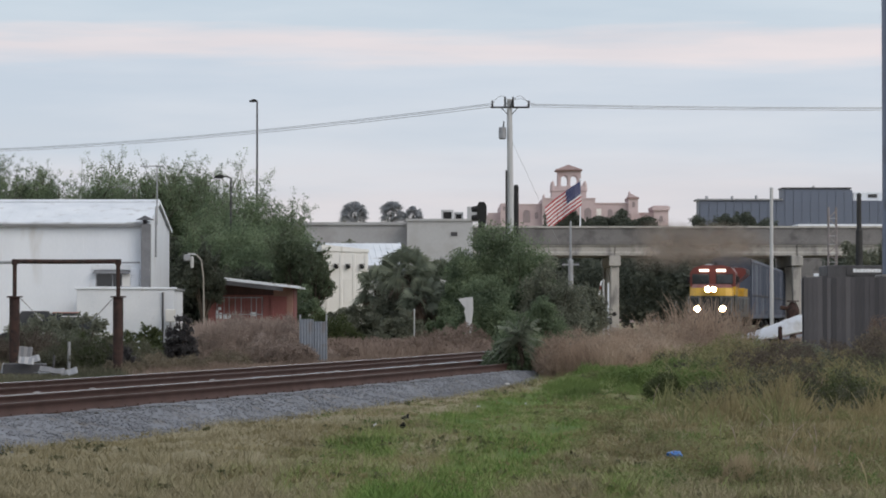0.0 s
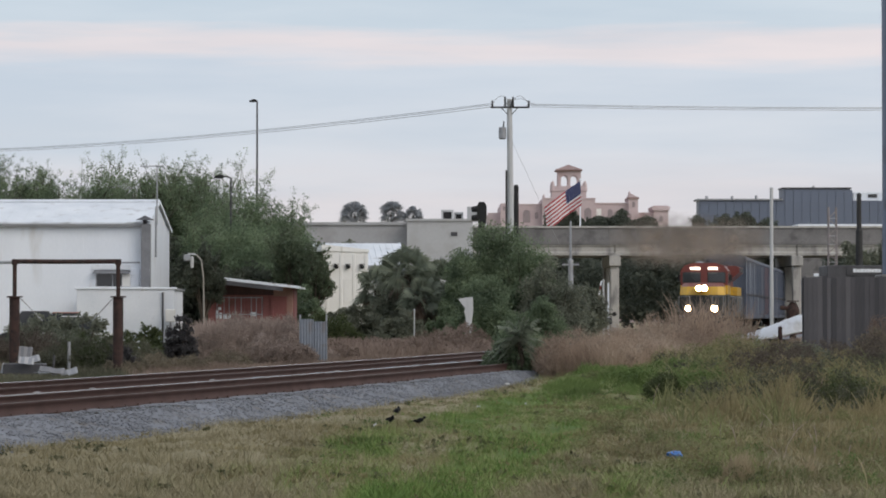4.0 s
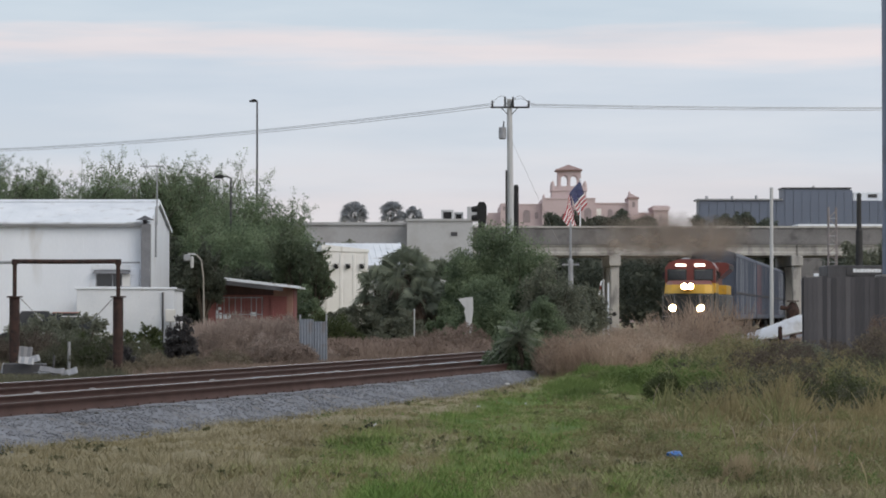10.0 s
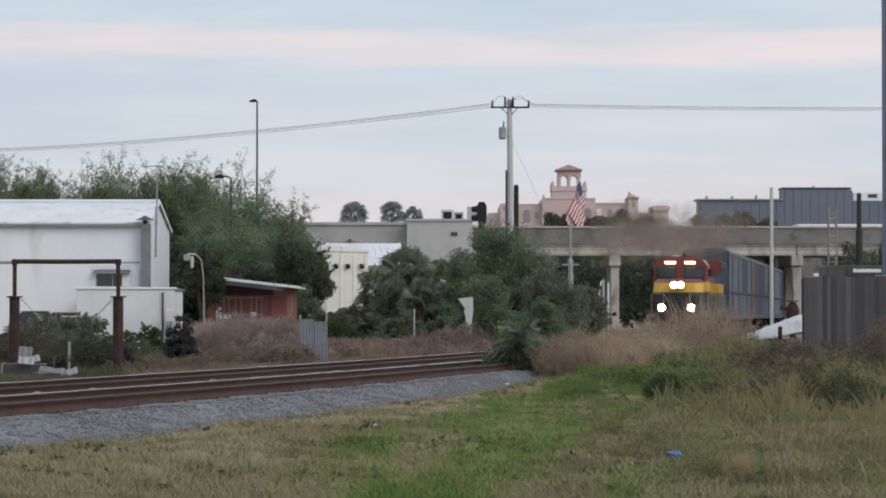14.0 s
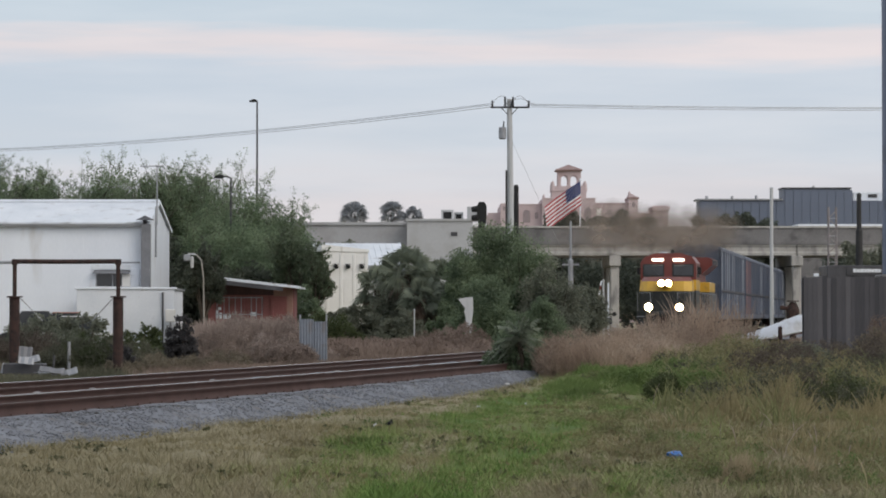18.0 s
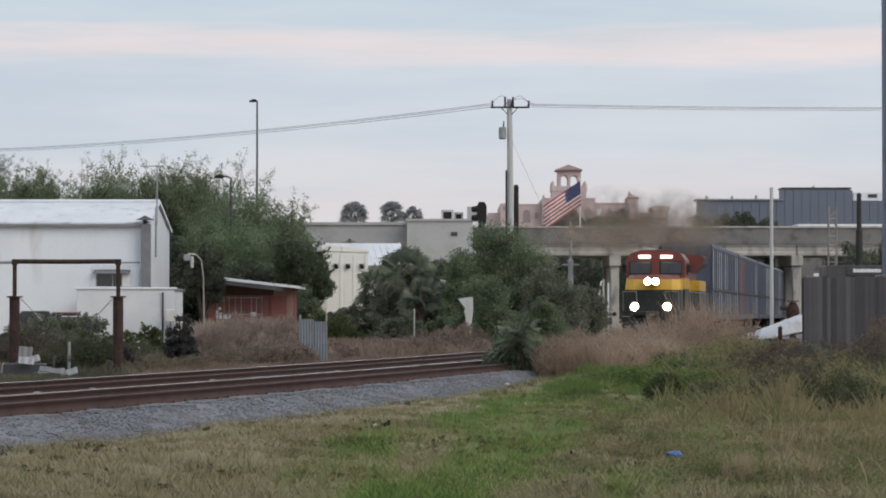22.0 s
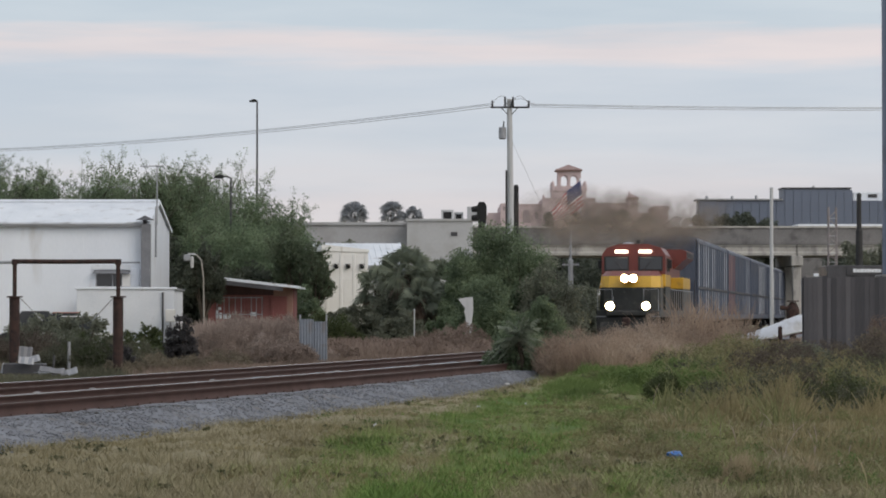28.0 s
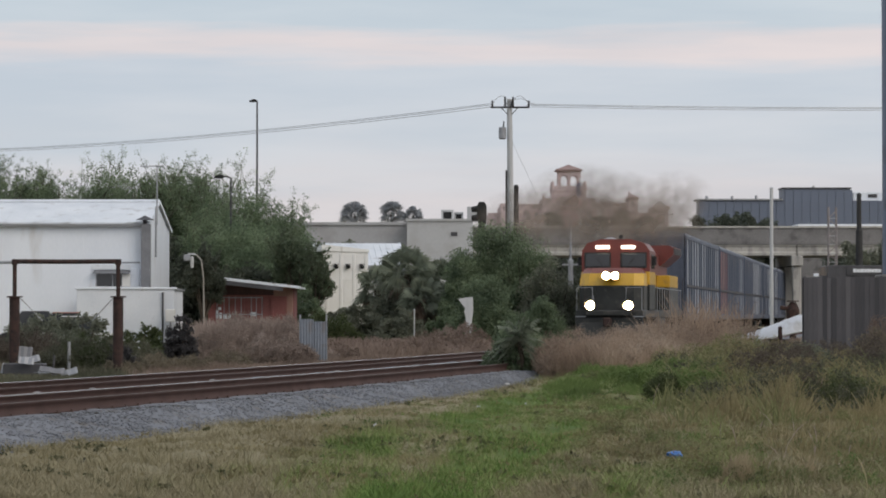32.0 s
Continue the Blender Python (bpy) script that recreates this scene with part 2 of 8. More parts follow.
def lawn_mat(name, blades):
    """Lawn: green patches and straw-coloured patches by place, thatch between."""
    m = bpy.data.materials.new(name)
    m.use_nodes = True
    n, l = m.node_tree.nodes, m.node_tree.links
    p = n["Principled BSDF"]
    p.inputs["Roughness"].default_value = 0.85
    p.inputs["Specular IOR Level"].default_value = 0.2
    tc = n.new("ShaderNodeTexCoord")
    mp = n.new("ShaderNodeMapping")
    mp.inputs["Scale"].default_value = (1.0, 0.13, 1.0)
    l.new(tc.outputs["Object"], mp.inputs[0])
    nz = n.new("ShaderNodeTexNoise")
    nz.inputs["Scale"].default_value, nz.inputs["Detail"].default_value = 1.15, 7
    nz.inputs["Roughness"].default_value = 0.66
    l.new(mp.outputs[0], nz.inputs["Vector"])
    sep = n.new("ShaderNodeSeparateXYZ")
    l.new(tc.outputs["Object"], sep.inputs[0])
    # greener in two strips along the verge, drier beside the track and at the far side
    def calc(op, a, b=0.0, c=0.0, clamp=False):
        q = n.new("ShaderNodeMath")
        q.operation, q.use_clamp = op, clamp
        for k, v in enumerate((a, b, c)):
            if isinstance(v, (int, float)):
                q.inputs[k].default_value = v
            else:
                l.new(v, q.inputs[k])
        return q.outputs[0]
    u = calc("MULTIPLY_ADD", sep.outputs[1], -0.14, sep.outputs[0])
    wide = n.new("ShaderNodeTexNoise")
    wide.inputs["Scale"].default_value, wide.inputs["Detail"].default_value = 0.8, 3
    l.new(mp.outputs[0], wide.inputs["Vector"])
    u = calc("MULTIPLY_ADD", calc("SUBTRACT", wide.outputs[0], 0.5), 3.4, u)
    strip = calc("COSINE", calc("MULTIPLY_ADD", u, 2.856, 16.85))
    dry = calc("MULTIPLY", calc("MAXIMUM", calc("ADD", u, 3.3), 0.0), 0.045)
    fac = calc("SUBTRACT", calc("MULTIPLY_ADD", strip, 0.075, nz.outputs[0]), dry)
    fac = calc("SUBTRACT", fac, calc("MULTIPLY", calc("MAXIMUM", calc("SUBTRACT", -6.75, u), 0.0), 0.22, 0.0, True))
    # bleached short turf below the bend of the siding
    fac = calc("SUBTRACT", fac, calc("MINIMUM", calc("MULTIPLY", calc("MAXIMUM", calc("SUBTRACT", calc("MULTIPLY", sep.outputs[1], -0.042), sep.outputs[0]), 0.0), 0.3), 0.13))
    # the freshest growth keeps to one belt above the ballast
    off = calc("MULTIPLY", calc("ADD", calc("MULTIPLY_ADD", sep.outputs[1], -0.078, sep.outputs[0]), 2.12), 0.68)
    off = calc("MULTIPLY_ADD", calc("SUBTRACT", wide.outputs[0], 0.5), 1.3, off)
    belt = calc("MAXIMUM", calc("MULTIPLY_ADD", calc("MULTIPLY", off, off), -1.0, 1.0), 0.0)
    fac = calc("MULTIPLY_ADD", belt, 0.15, calc("ADD", fac, 0.065))
    if blades:
        g = n.new("ShaderNodeNewGeometry")
        rn = n.new("ShaderNodeMath")
        rn.operation = "MULTIPLY_ADD"
        rn.inputs[1].default_value = 0.22
        l.new(g.outputs["Random Per Island"], rn.inputs[0])
        s2 = n.new("ShaderNodeMath")
        s2.operation = "SUBTRACT"
        s2.inputs[1].default_value = 0.11
        l.new(fac, s2.inputs[0])
        l.new(s2.outputs[0], rn.inputs[2])
        fac = rn.outputs[0]
    if blades:
        r = ramp_node(n, [(0.44, (0.262, 0.236, 0.154)), (0.55, (0.23, 0.224, 0.125)), (0.65, (0.20, 0.248, 0.088)), (0.76, (0.125, 0.204, 0.056))])
    else:
        r = ramp_node(n, [(0.44, (0.255, 0.226, 0.146)), (0.55, (0.21, 0.20, 0.112)), (0.65, (0.142, 0.172, 0.062)), (0.77, (0.093, 0.142, 0.042))])
    l.new(fac, r.inputs[0])
    l.new(r.outputs[0], p.inputs["Base Color"])
    if not blades:
        f2 = n.new("ShaderNodeTexNoise")
        f2.inputs["Scale"].default_value, f2.inputs["Detail"].default_value = 9, 6
        l.new(tc.outputs["Object"], f2.inputs["Vector"])
        bp = n.new("ShaderNodeBump")
        bp.inputs["Strength"].default_value, bp.inputs["Distance"].default_value = 0.8, 0.08
        l.new(f2.outputs[0], bp.inputs["Height"])
        l.new(bp.outputs[0], p.inputs["Normal"])
    return m


M_LAWN = lawn_mat("lawn_thatch", False)
M_BLADES = lawn_mat("lawn_blades", True)


# ---- mesh helpers ----
def part(name, bm, material, parent=None, label="", smooth=False):
    me = bpy.data.meshes.new(name)
    bm.to_mesh(me)
    bm.free()
    me.materials.append(material)
    if smooth:
        me.shade_smooth()
    ob = new(name, me)
    ob.parent = parent
    if label:
        ob["label"] = label
    return ob


def raw(name, verts, faces, material, parent=None, label="", smooth=False):
    """A mesh from arrays made in code."""
    me = bpy.data.meshes.new(name)
    verts = np.asarray(verts, dtype=np.float32)
    faces = np.asarray(faces, dtype=np.int32)
    k = faces.shape[1]
    me.vertices.add(len(verts))
    me.vertices.foreach_set("co", verts.ravel())
    me.loops.add(faces.size)
    me.loops.foreach_set("vertex_index", faces.ravel())
    me.polygons.add(len(faces))
    me.polygons.foreach_set("loop_start", np.arange(0, faces.size, k, dtype=np.int32))
    me.update(calc_edges=True)
    me.materials.append(material)
    if smooth:
        me.shade_smooth()
    ob = new(name, me)
    ob.parent = parent
    if label:
        ob["label"] = label
    return ob


def thing(name, x, y, z, label, category, group="", rz=0.0):
    ob = new(name)
    ob.matrix_world = pose(x, y, z, 0, 0, rz)
    ob.empty_display_size = 0.2
    return tagged(ob, label, category, group)


def box(x0, x1, y0, y1, z0, z1, bevel=0.0, bm=None):
    bm = bm or bmesh.new()
    vs = [bm.verts.new(p) for p in ((x0, y0, z0), (x1, y0, z0), (x1, y1, z0), (x0, y1, z0), (x0, y0, z1), (x1, y0, z1), (x1, y1, z1), (x0, y1, z1))]
    made = [bm.faces.new([vs[i] for i in f]) for f in ((3, 2, 1, 0), (4, 5, 6, 7), (0, 1, 5, 4), (1, 2, 6, 5), (2, 3, 7, 6), (3, 0, 4, 7))]
    if bevel:
        es = list({e for f in made for e in f.edges})
        bmesh.ops.bevel(bm, geom=es, offset=bevel, segments=1, affect="EDGES")
    return bm


def tube(points, r, seg=10, bm=None, cap=True):
    """A round bar along points; r: one radius or one a point."""
    bm = bm or bmesh.new()
    pts = [Vector(p) for p in points]
    rs = r if isinstance(r, (list, tuple)) else [r] * len(pts)
    rings = []
    for i, p in enumerate(pts):
        d = (pts[min(i + 1, len(pts) - 1)] - pts[max(i - 1, 0)]).normalized()
        a = d.cross(Vector((0, 0, 1)))
        if a.length < 1e-3:
            a = d.cross(Vector((0, 1, 0)))
        a.normalize()
        b = d.cross(a)
        rings.append([bm.verts.new(p + rs[i] * (math.cos(2 * math.pi * k / seg) * a + math.sin(2 * math.pi * k / seg) * b)) for k in range(seg)])
    for q, s in zip(rings, rings[1:]):
        for k in range(seg):
            bm.faces.new((q[k], q[(k + 1) % seg], s[(k + 1) % seg], s[k]))
    if cap:
        bm.faces.new(rings[0][::-1])
        bm.faces.new(rings[-1])
    return bm


def prism(outline, axis, lo, hi, bm=None):
    """An outline of (u, v) drawn out along axis: x -> (u, v) = (y, z), y -> (x, z), z -> (x, y)."""
    bm = bm or bmesh.new()

    def at(u, v, w):
        return {"x": (w, u, v), "y": (u, w, v), "z": (u, v, w)}[axis]
    a = [bm.verts.new(at(u, v, lo)) for u, v in outline]
    b = [bm.verts.new(at(u, v, hi)) for u, v in outline]
    bm.faces.new(a)
    bm.faces.new(b[::-1])
    for i in range(len(a)):
        j = (i + 1) % len(a)
        bm.faces.new((a[i], b[i], b[j], a[j]))
    bmesh.ops.recalc_face_normals(bm, faces=bm.faces[:])
    return bm


def slab_with_holes(x0, x1, z0, z1, y0, y1, holes):
    """A wall across y0..y1 with rectangular openings (hx0, hx1, hz0, hz1) that go through it."""
    xs = sorted({x0, x1, *(h[0] for h in holes), *(h[1] for h in holes)})
    zs = sorted({z0, z1, *(h[2] for h in holes), *(h[3] for h in holes)})
    bm = bmesh.new()
    for xa, xb in zip(xs, xs[1:]):
        for za, zb in zip(zs, zs[1:]):
            cx, cz = (xa + xb) / 2, (za + zb) / 2
            if not any(h[0] < cx < h[1] and h[2] < cz < h[3] for h in holes):
                box(xa, xb, y0, y1, za, zb, 0, bm)
    bmesh.ops.remove_doubles(bm, verts=bm.verts[:], dist=1e-4)
    return bm


# ---- ground, ballast and the two tracks ----
GROUND = -0.47


def line_x(y):
    """Centre of the main track: straight, with a gentle curve to the west where it nears the eye."""
    return 7.65 + 0.162 * (y - 128.4) - 0.00072 * np.maximum(0.0, 105.0 - y) ** 2 + 0.2 * np.clip((y - 92.0) / 30.0, 0, 1)


def line_slope(y):
    return 0.162 + 0.00144 * np.maximum(0.0, 105.0 - y)


def siding(y):
    """Distance of the siding's centre from the main track's."""
    u = np.clip((y - 85.0) / 60.0, 0, 1)
    return 3.2 + 1.4 * u * u * (3 - 2 * u)


def foot(y):
    """Distance from the siding's centre to the foot of its ballast; the verge climbs over it farther off."""
    return np.interp(y, [30, 48, 56, 66, 80], [2.4, 2.4, 2.3, 2.0, 1.95])


def beside(y, off):
    """The place at a distance off to the right of the main track's centre."""
    s = line_slope(y)
    k = 1 / np.sqrt(1 + s * s)
    return line_x(y) + off * k, y - off * s * k


def swell(x, y):
    """The verge's small humps and hollows."""
    x, y = np.asarray(x, float), np.asarray(y, float)
    b = 0.045 * np.sin(1.25 * x + 0.75 * y + np.sin(0.9 * y)) + 0.035 * np.sin(2.7 * x - 1.15 * y + 1.7 + np.sin(1.3 * x)) + 0.03 * np.sin(0.7 * x + 2.0 * y) + 0.02 * np.sin(4.1 * x + 2.3 * y)
    edge = x - line_x(y) - siding(y) - foot(y)
    bank = 0.36 * np.exp(-((x - 4.6) / 3.0) ** 2 - ((y - 67.5) / 8.5) ** 2) * np.clip(edge / 1.6, 0, 1)
    return b * np.clip((edge + 0.1) / 1.2, 0, 1) * np.clip((110 - y) / 30, 0, 1) + bank


def build_ground():
    ys = np.concatenate([[-60, -20, 0, 8], np.arange(14, 60, 0.35), np.arange(60, 130, 1.0), np.geomspace(130, 4200, 30)])
    us = np.concatenate([[-4000, -1200, -400, -150, -60, -35], np.linspace(-24, 24, 131), [35, 60, 150, 400, 1200, 4000]])
    verts, faces = [], []
    for y in ys:
        for u in us:
            z = GROUND
            if 10 < y < 130 and abs(u) < 30:
                z += float(swell(u, y))
            verts.append((u, y, z))
    w = len(us)
    for j in range(len(ys) - 1):
        for i in range(w - 1):
            a = j * w + i
            faces.append((a, a + 1, a + w + 1, a + w))
    tagged(raw("ground", verts, faces, M_LAWN), "patchy green and straw-coloured grass verge beside the railway", "ground", kind="structure")


build_ground()


def build_ballast():
    ys = np.concatenate([np.arange(8, 110, 0.5), np.arange(110, 420, 4)])
    verts, faces = [], []
    rng = np.random.RandomState(3)
    for y in ys:
        sd = float(siding(y))
        mid = -0.27 + 0.215 * min(1.0, max(0.0, (y - 40.0) / 18.0))
        k = (float(foot(y)) - 1.4) / 1.5
        offs = [-4.3, -3.2, -1.9, -0.9, 0, 0.9, sd * 0.5, sd - 0.9, sd, sd + 0.9, sd + 1.4 + 0.1 * k, sd + 1.4 + 0.55 * k, sd + 1.4 + k, sd + 1.4 + 1.55 * k, sd + 1.4 + 2 * k]
        zs = [-0.58, -0.40, -0.24, -0.225, -0.225, -0.225, mid, -0.225, -0.205, -0.178, -0.205, -0.32, -0.40, -0.485, -0.60]
        for o, z in zip(offs, zs):
            x, yy = beside(y, o)
            verts.append((x, yy, z + 0.03 * (rng.rand() - 0.5)))
    w = 15
    for j in range(len(ys) - 1):
        for i in range(w - 1):
            a = j * w + i
            faces.append((a, a + 1, a + w + 1, a + w))
    tagged(raw("ballast_bed", verts, faces, M_BALLAST), "blue-grey crushed granite ballast shoulder under the tracks", "ballast", kind="structure")
    # loose stones on the shoulder that faces the eye
    n = 16000
    y = 26 + 64 * rng.rand(n) ** 1.4
    sd = siding(y)
    k = (foot(y) - 1.4) / 1.5
    q = 1.02 + 2.1 * rng.rand(n)
    o = sd + np.where(q > 1.4, 1.4 + (q - 1.4) * k, q)
    x, yy = beside(y, o)
    z = np.interp(q, [0.9, 1.5, 1.95, 2.4, 2.95, 3.4], [-0.178, -0.205, -0.32, -0.40, -0.47, -0.47])
    size = 0.014 + 0.02 * rng.rand(n)
    octa = np.array([(1, 0, 0), (-1, 0, 0), (0, 1, 0), (0, -1, 0), (0, 0, 1), (0, 0, -1)], dtype=float)
    tri = np.array([(0, 2, 4), (2, 1, 4), (1, 3, 4), (3, 0, 4), (2, 0, 5), (1, 2, 5), (3, 1, 5), (0, 3, 5)])
    v = octa[None] * (0.6 + 0.8 * rng.rand(n, 6, 1)) * size[:, None, None]
    a = rng.rand(n) * 6.28
    c, s = np.cos(a)[:, None], np.sin(a)[:, None]
    vx, vy = v[:, :, 0] * c - v[:, :, 1] * s, v[:, :, 0] * s + v[:, :, 1] * c
    v = np.stack([vx + x[:, None], vy + yy[:, None], v[:, :, 2] * 0.5 + (z + 0.008)[:, None]], 2).reshape(-1, 3)
    f = (tri[None] + 6 * np.arange(n)[:, None, None]).reshape(-1, 3)
    tagged(raw("ballast_stones", v, f, M_STONE), "loose grey granite ballast stones on the shoulder", "stones", kind="stuff")


build_ballast()

RAIL_OUTLINE = [(-0.036, 0.0), (-0.037, -0.035), (-0.009, -0.05), (-0.009, -0.145), (-0.075, -0.17), (-0.075, -0.183),
                (0.075, -0.183), (0.075, -0.17), (0.009, -0.145), (0.009, -0.05), (0.037, -0.035), (0.036, 0.0)]
HEAD = [(-0.038, -0.006), (-0.031, 0.001), (0.0, 0.003), (0.031, 0.001), (0.038, -0.006)]
M_DULLTOP = mat("dull_rail_head", (0.07, 0.055, 0.048), (0.12, 0.10, 0.09), 1.2, 30, 0.5, 0.6, 0.05)
TIE = None


def build_track(centre, label, y0, y1, polish):
    global TIE
    track = thing("railway_track", 0, 0, 0, label, "railway track", "railway tracks")
    ys = np.concatenate([np.arange(8, 120, 1.0), np.arange(120, 421, 5.0)])
    for side in (-0.7535, 0.7535):
        verts, faces = [], []
        for y in ys:
            for u, z in RAIL_OUTLINE:
                x, yy = beside(y, float(centre(y)) + side + u)
                verts.append((x, yy, z))
        k = len(RAIL_OUTLINE)
        for j in range(len(ys) - 1):
            for i in range(k - 1):
                a = j * k + i
                faces.append((a, a + 1, a + k + 1, a + k))
        rail = raw("rail", verts, faces, M_RAIL, track)
        top = polish if side < 0 else M_DULLTOP
        # worn band along the crown of the head, a few millimetres proud
        verts, faces = [], []
        for y in ys:
            for u, z in HEAD:
                x, yy = beside(y, float(centre(y)) + side + u)
                verts.append((x, yy, z))
        for j in range(len(ys) - 1):
            for i in range(len(HEAD) - 1):
                a = len(HEAD) * j + i
                faces.append((a, a + 1, a + len(HEAD) + 1, a + len(HEAD)))
        raw("running_surface", verts, faces, top, rail, "worn shiny rail head", True)
    if TIE is None:
        TIE = bpy.data.meshes.new("tie")
        bm = box(-1.3, 1.3, -0.115, 0.115, -0.17, 0.0, 0.012)
        bm.to_mesh(TIE)
        bm.free()
        TIE.materials.append(M_DARKWOOD)
    y = y0
    rng = random.Random(5)
    while y < y1:
        x, yy = beside(y, float(centre(y)))
        t = new("tie", TIE)
        t.parent = track
        t.matrix_world = pose(x + rng.uniform(-0.04, 0.04), yy, -0.186, 0, 0, -math.degrees(math.atan(float(line_slope(y)))) + rng.uniform(-1, 1))
        y += 0.53
    # tie plates and spikes, joined
    bm = bmesh.new()
    y = y0
    while y < min(y1, 95):
        for side in (-0.7535, 0.7535):
            for e in (-0.11, 0.11):
                x, yy = beside(y, float(centre(y)) + side + e)
                box(x - 0.03, x + 0.03, yy - 0.07, yy + 0.07, -0.187, -0.168, 0, bm)
                box(x - 0.012, x + 0.012, yy - 0.015, yy + 0.015, -0.17, -0.145, 0, bm)
        y += 0.53
    tagged(part("rail_fastenings", bm, M_RAIL, track), kind="stuff")
    return track


build_track(lambda y: y * 0, "main railway track with polished rusty steel rails on dark ties", 14, 120, M_RAILTOP)
build_track(siding, "siding track with rusty steel rails on dark wooden ties", 12, 110, M_RAILTOP)


# ---- the overpass ----
M_RAMP = mat("pale_ramp_concrete", (0.27, 0.27, 0.275), (0.36, 0.36, 0.36), 0.25, 6, 0.92, dirt=(0.23, 0.23, 0.235), dirt_at=0.6)

def build_overpass():
    # carries the road across at right angles to the view
    ov = thing("overpass", 31.0, 273.0, GROUND, "weathered grey concrete road overpass with stained parapet", "bridge")
    g = -GROUND
    xa, xb = -97.0, 50.0
    part("deck", box(xa, xb, -0.2, 13.0, 8.0 + g, 8.35 + g, 0.04), M_CONC, ov)
    seg = 8.2
    x = xa
    while x < xb - 0.1:
        part("parapet_panel", prism([(-0.25, 8.33 + g), (0.2, 8.33 + g), (0.1, 9.0 + g), (0.05, 9.68 + g), (-0.15, 9.68 + g), (-0.18, 9.0 + g)], "x", x + 0.006, x + seg - 0.006), M_CONCDARK if x > -36 else M_RAMP, ov)
        part("coping", box(x + 0.01, x + seg - 0.01, -0.28, 0.22, 9.66 + g, 9.85 + g, 0.03), M_CONC, ov, "paler concrete coping")
        x += seg
    part("road_surface", box(xa, xb, 0.4, 12.68, 8.352 + g, 9.15 + g), M_CONCDARK, ov, "dark asphalt road surface")
    part("rear_parapet", box(xa, xb, 12.7, 13.0, 8.352 + g, 9.7 + g, 0.03), M_CONCDARK, ov)
    part("fascia", box(xa, xb, -0.32, -0.2, 8.05 + g, 8.4 + g, 0.02), M_CONCDARK, ov)
    # beams between the bents
    spans = [-84.8, -67.2, -49.6, -32.1, -14.4, 3.2, 20.9, 38.6]
    for a, b in zip([xa, *spans], [*spans, xb]):
        for yb in (0.1, 3.2, 6.4, 9.6, 12.2):
            part("girder", prism([(yb - 0.32, 7.02 + g), (yb + 0.32, 7.02 + g), (yb + 0.32, 7.25 + g), (yb + 0.12, 7.4 + g), (yb + 0.12, 7.8 + g), (yb + 0.32, 7.92 + g), (yb + 0.32, 8.0 + g), (yb - 0.32, 8.0 + g), (yb - 0.32, 7.92 + g), (yb - 0.2, 7.8 + g), (yb - 0.2, 7.4 + g), (yb - 0.32, 7.25 + g)], "x", a + 0.05, b - 0.05), M_CONC, ov)
    for sx in spans:
        part("bent_cap", box(sx - 0.55, sx + 0.55, -0.5, 12.9, 6.0 + g, 7.0 + g, 0.05), M_CONC, ov)
        for cy in (0.3, 6.4, 12.0):
            part("column", box(sx - 0.42, sx + 0.42, cy - 0.42, cy + 0.42, 0, 6.02 + g, 0.08), M_CONC, ov)
    return ov


build_overpass()


# ---- buildings ----
def building(name, label, x, y, category="building"):
    return thing(name, x, y, GROUND, label, category)


M_DUCT = mat("dull_duct_metal", (0.16, 0.165, 0.18), (0.24, 0.245, 0.26), 1.2, 14, 0.6, 0.3)


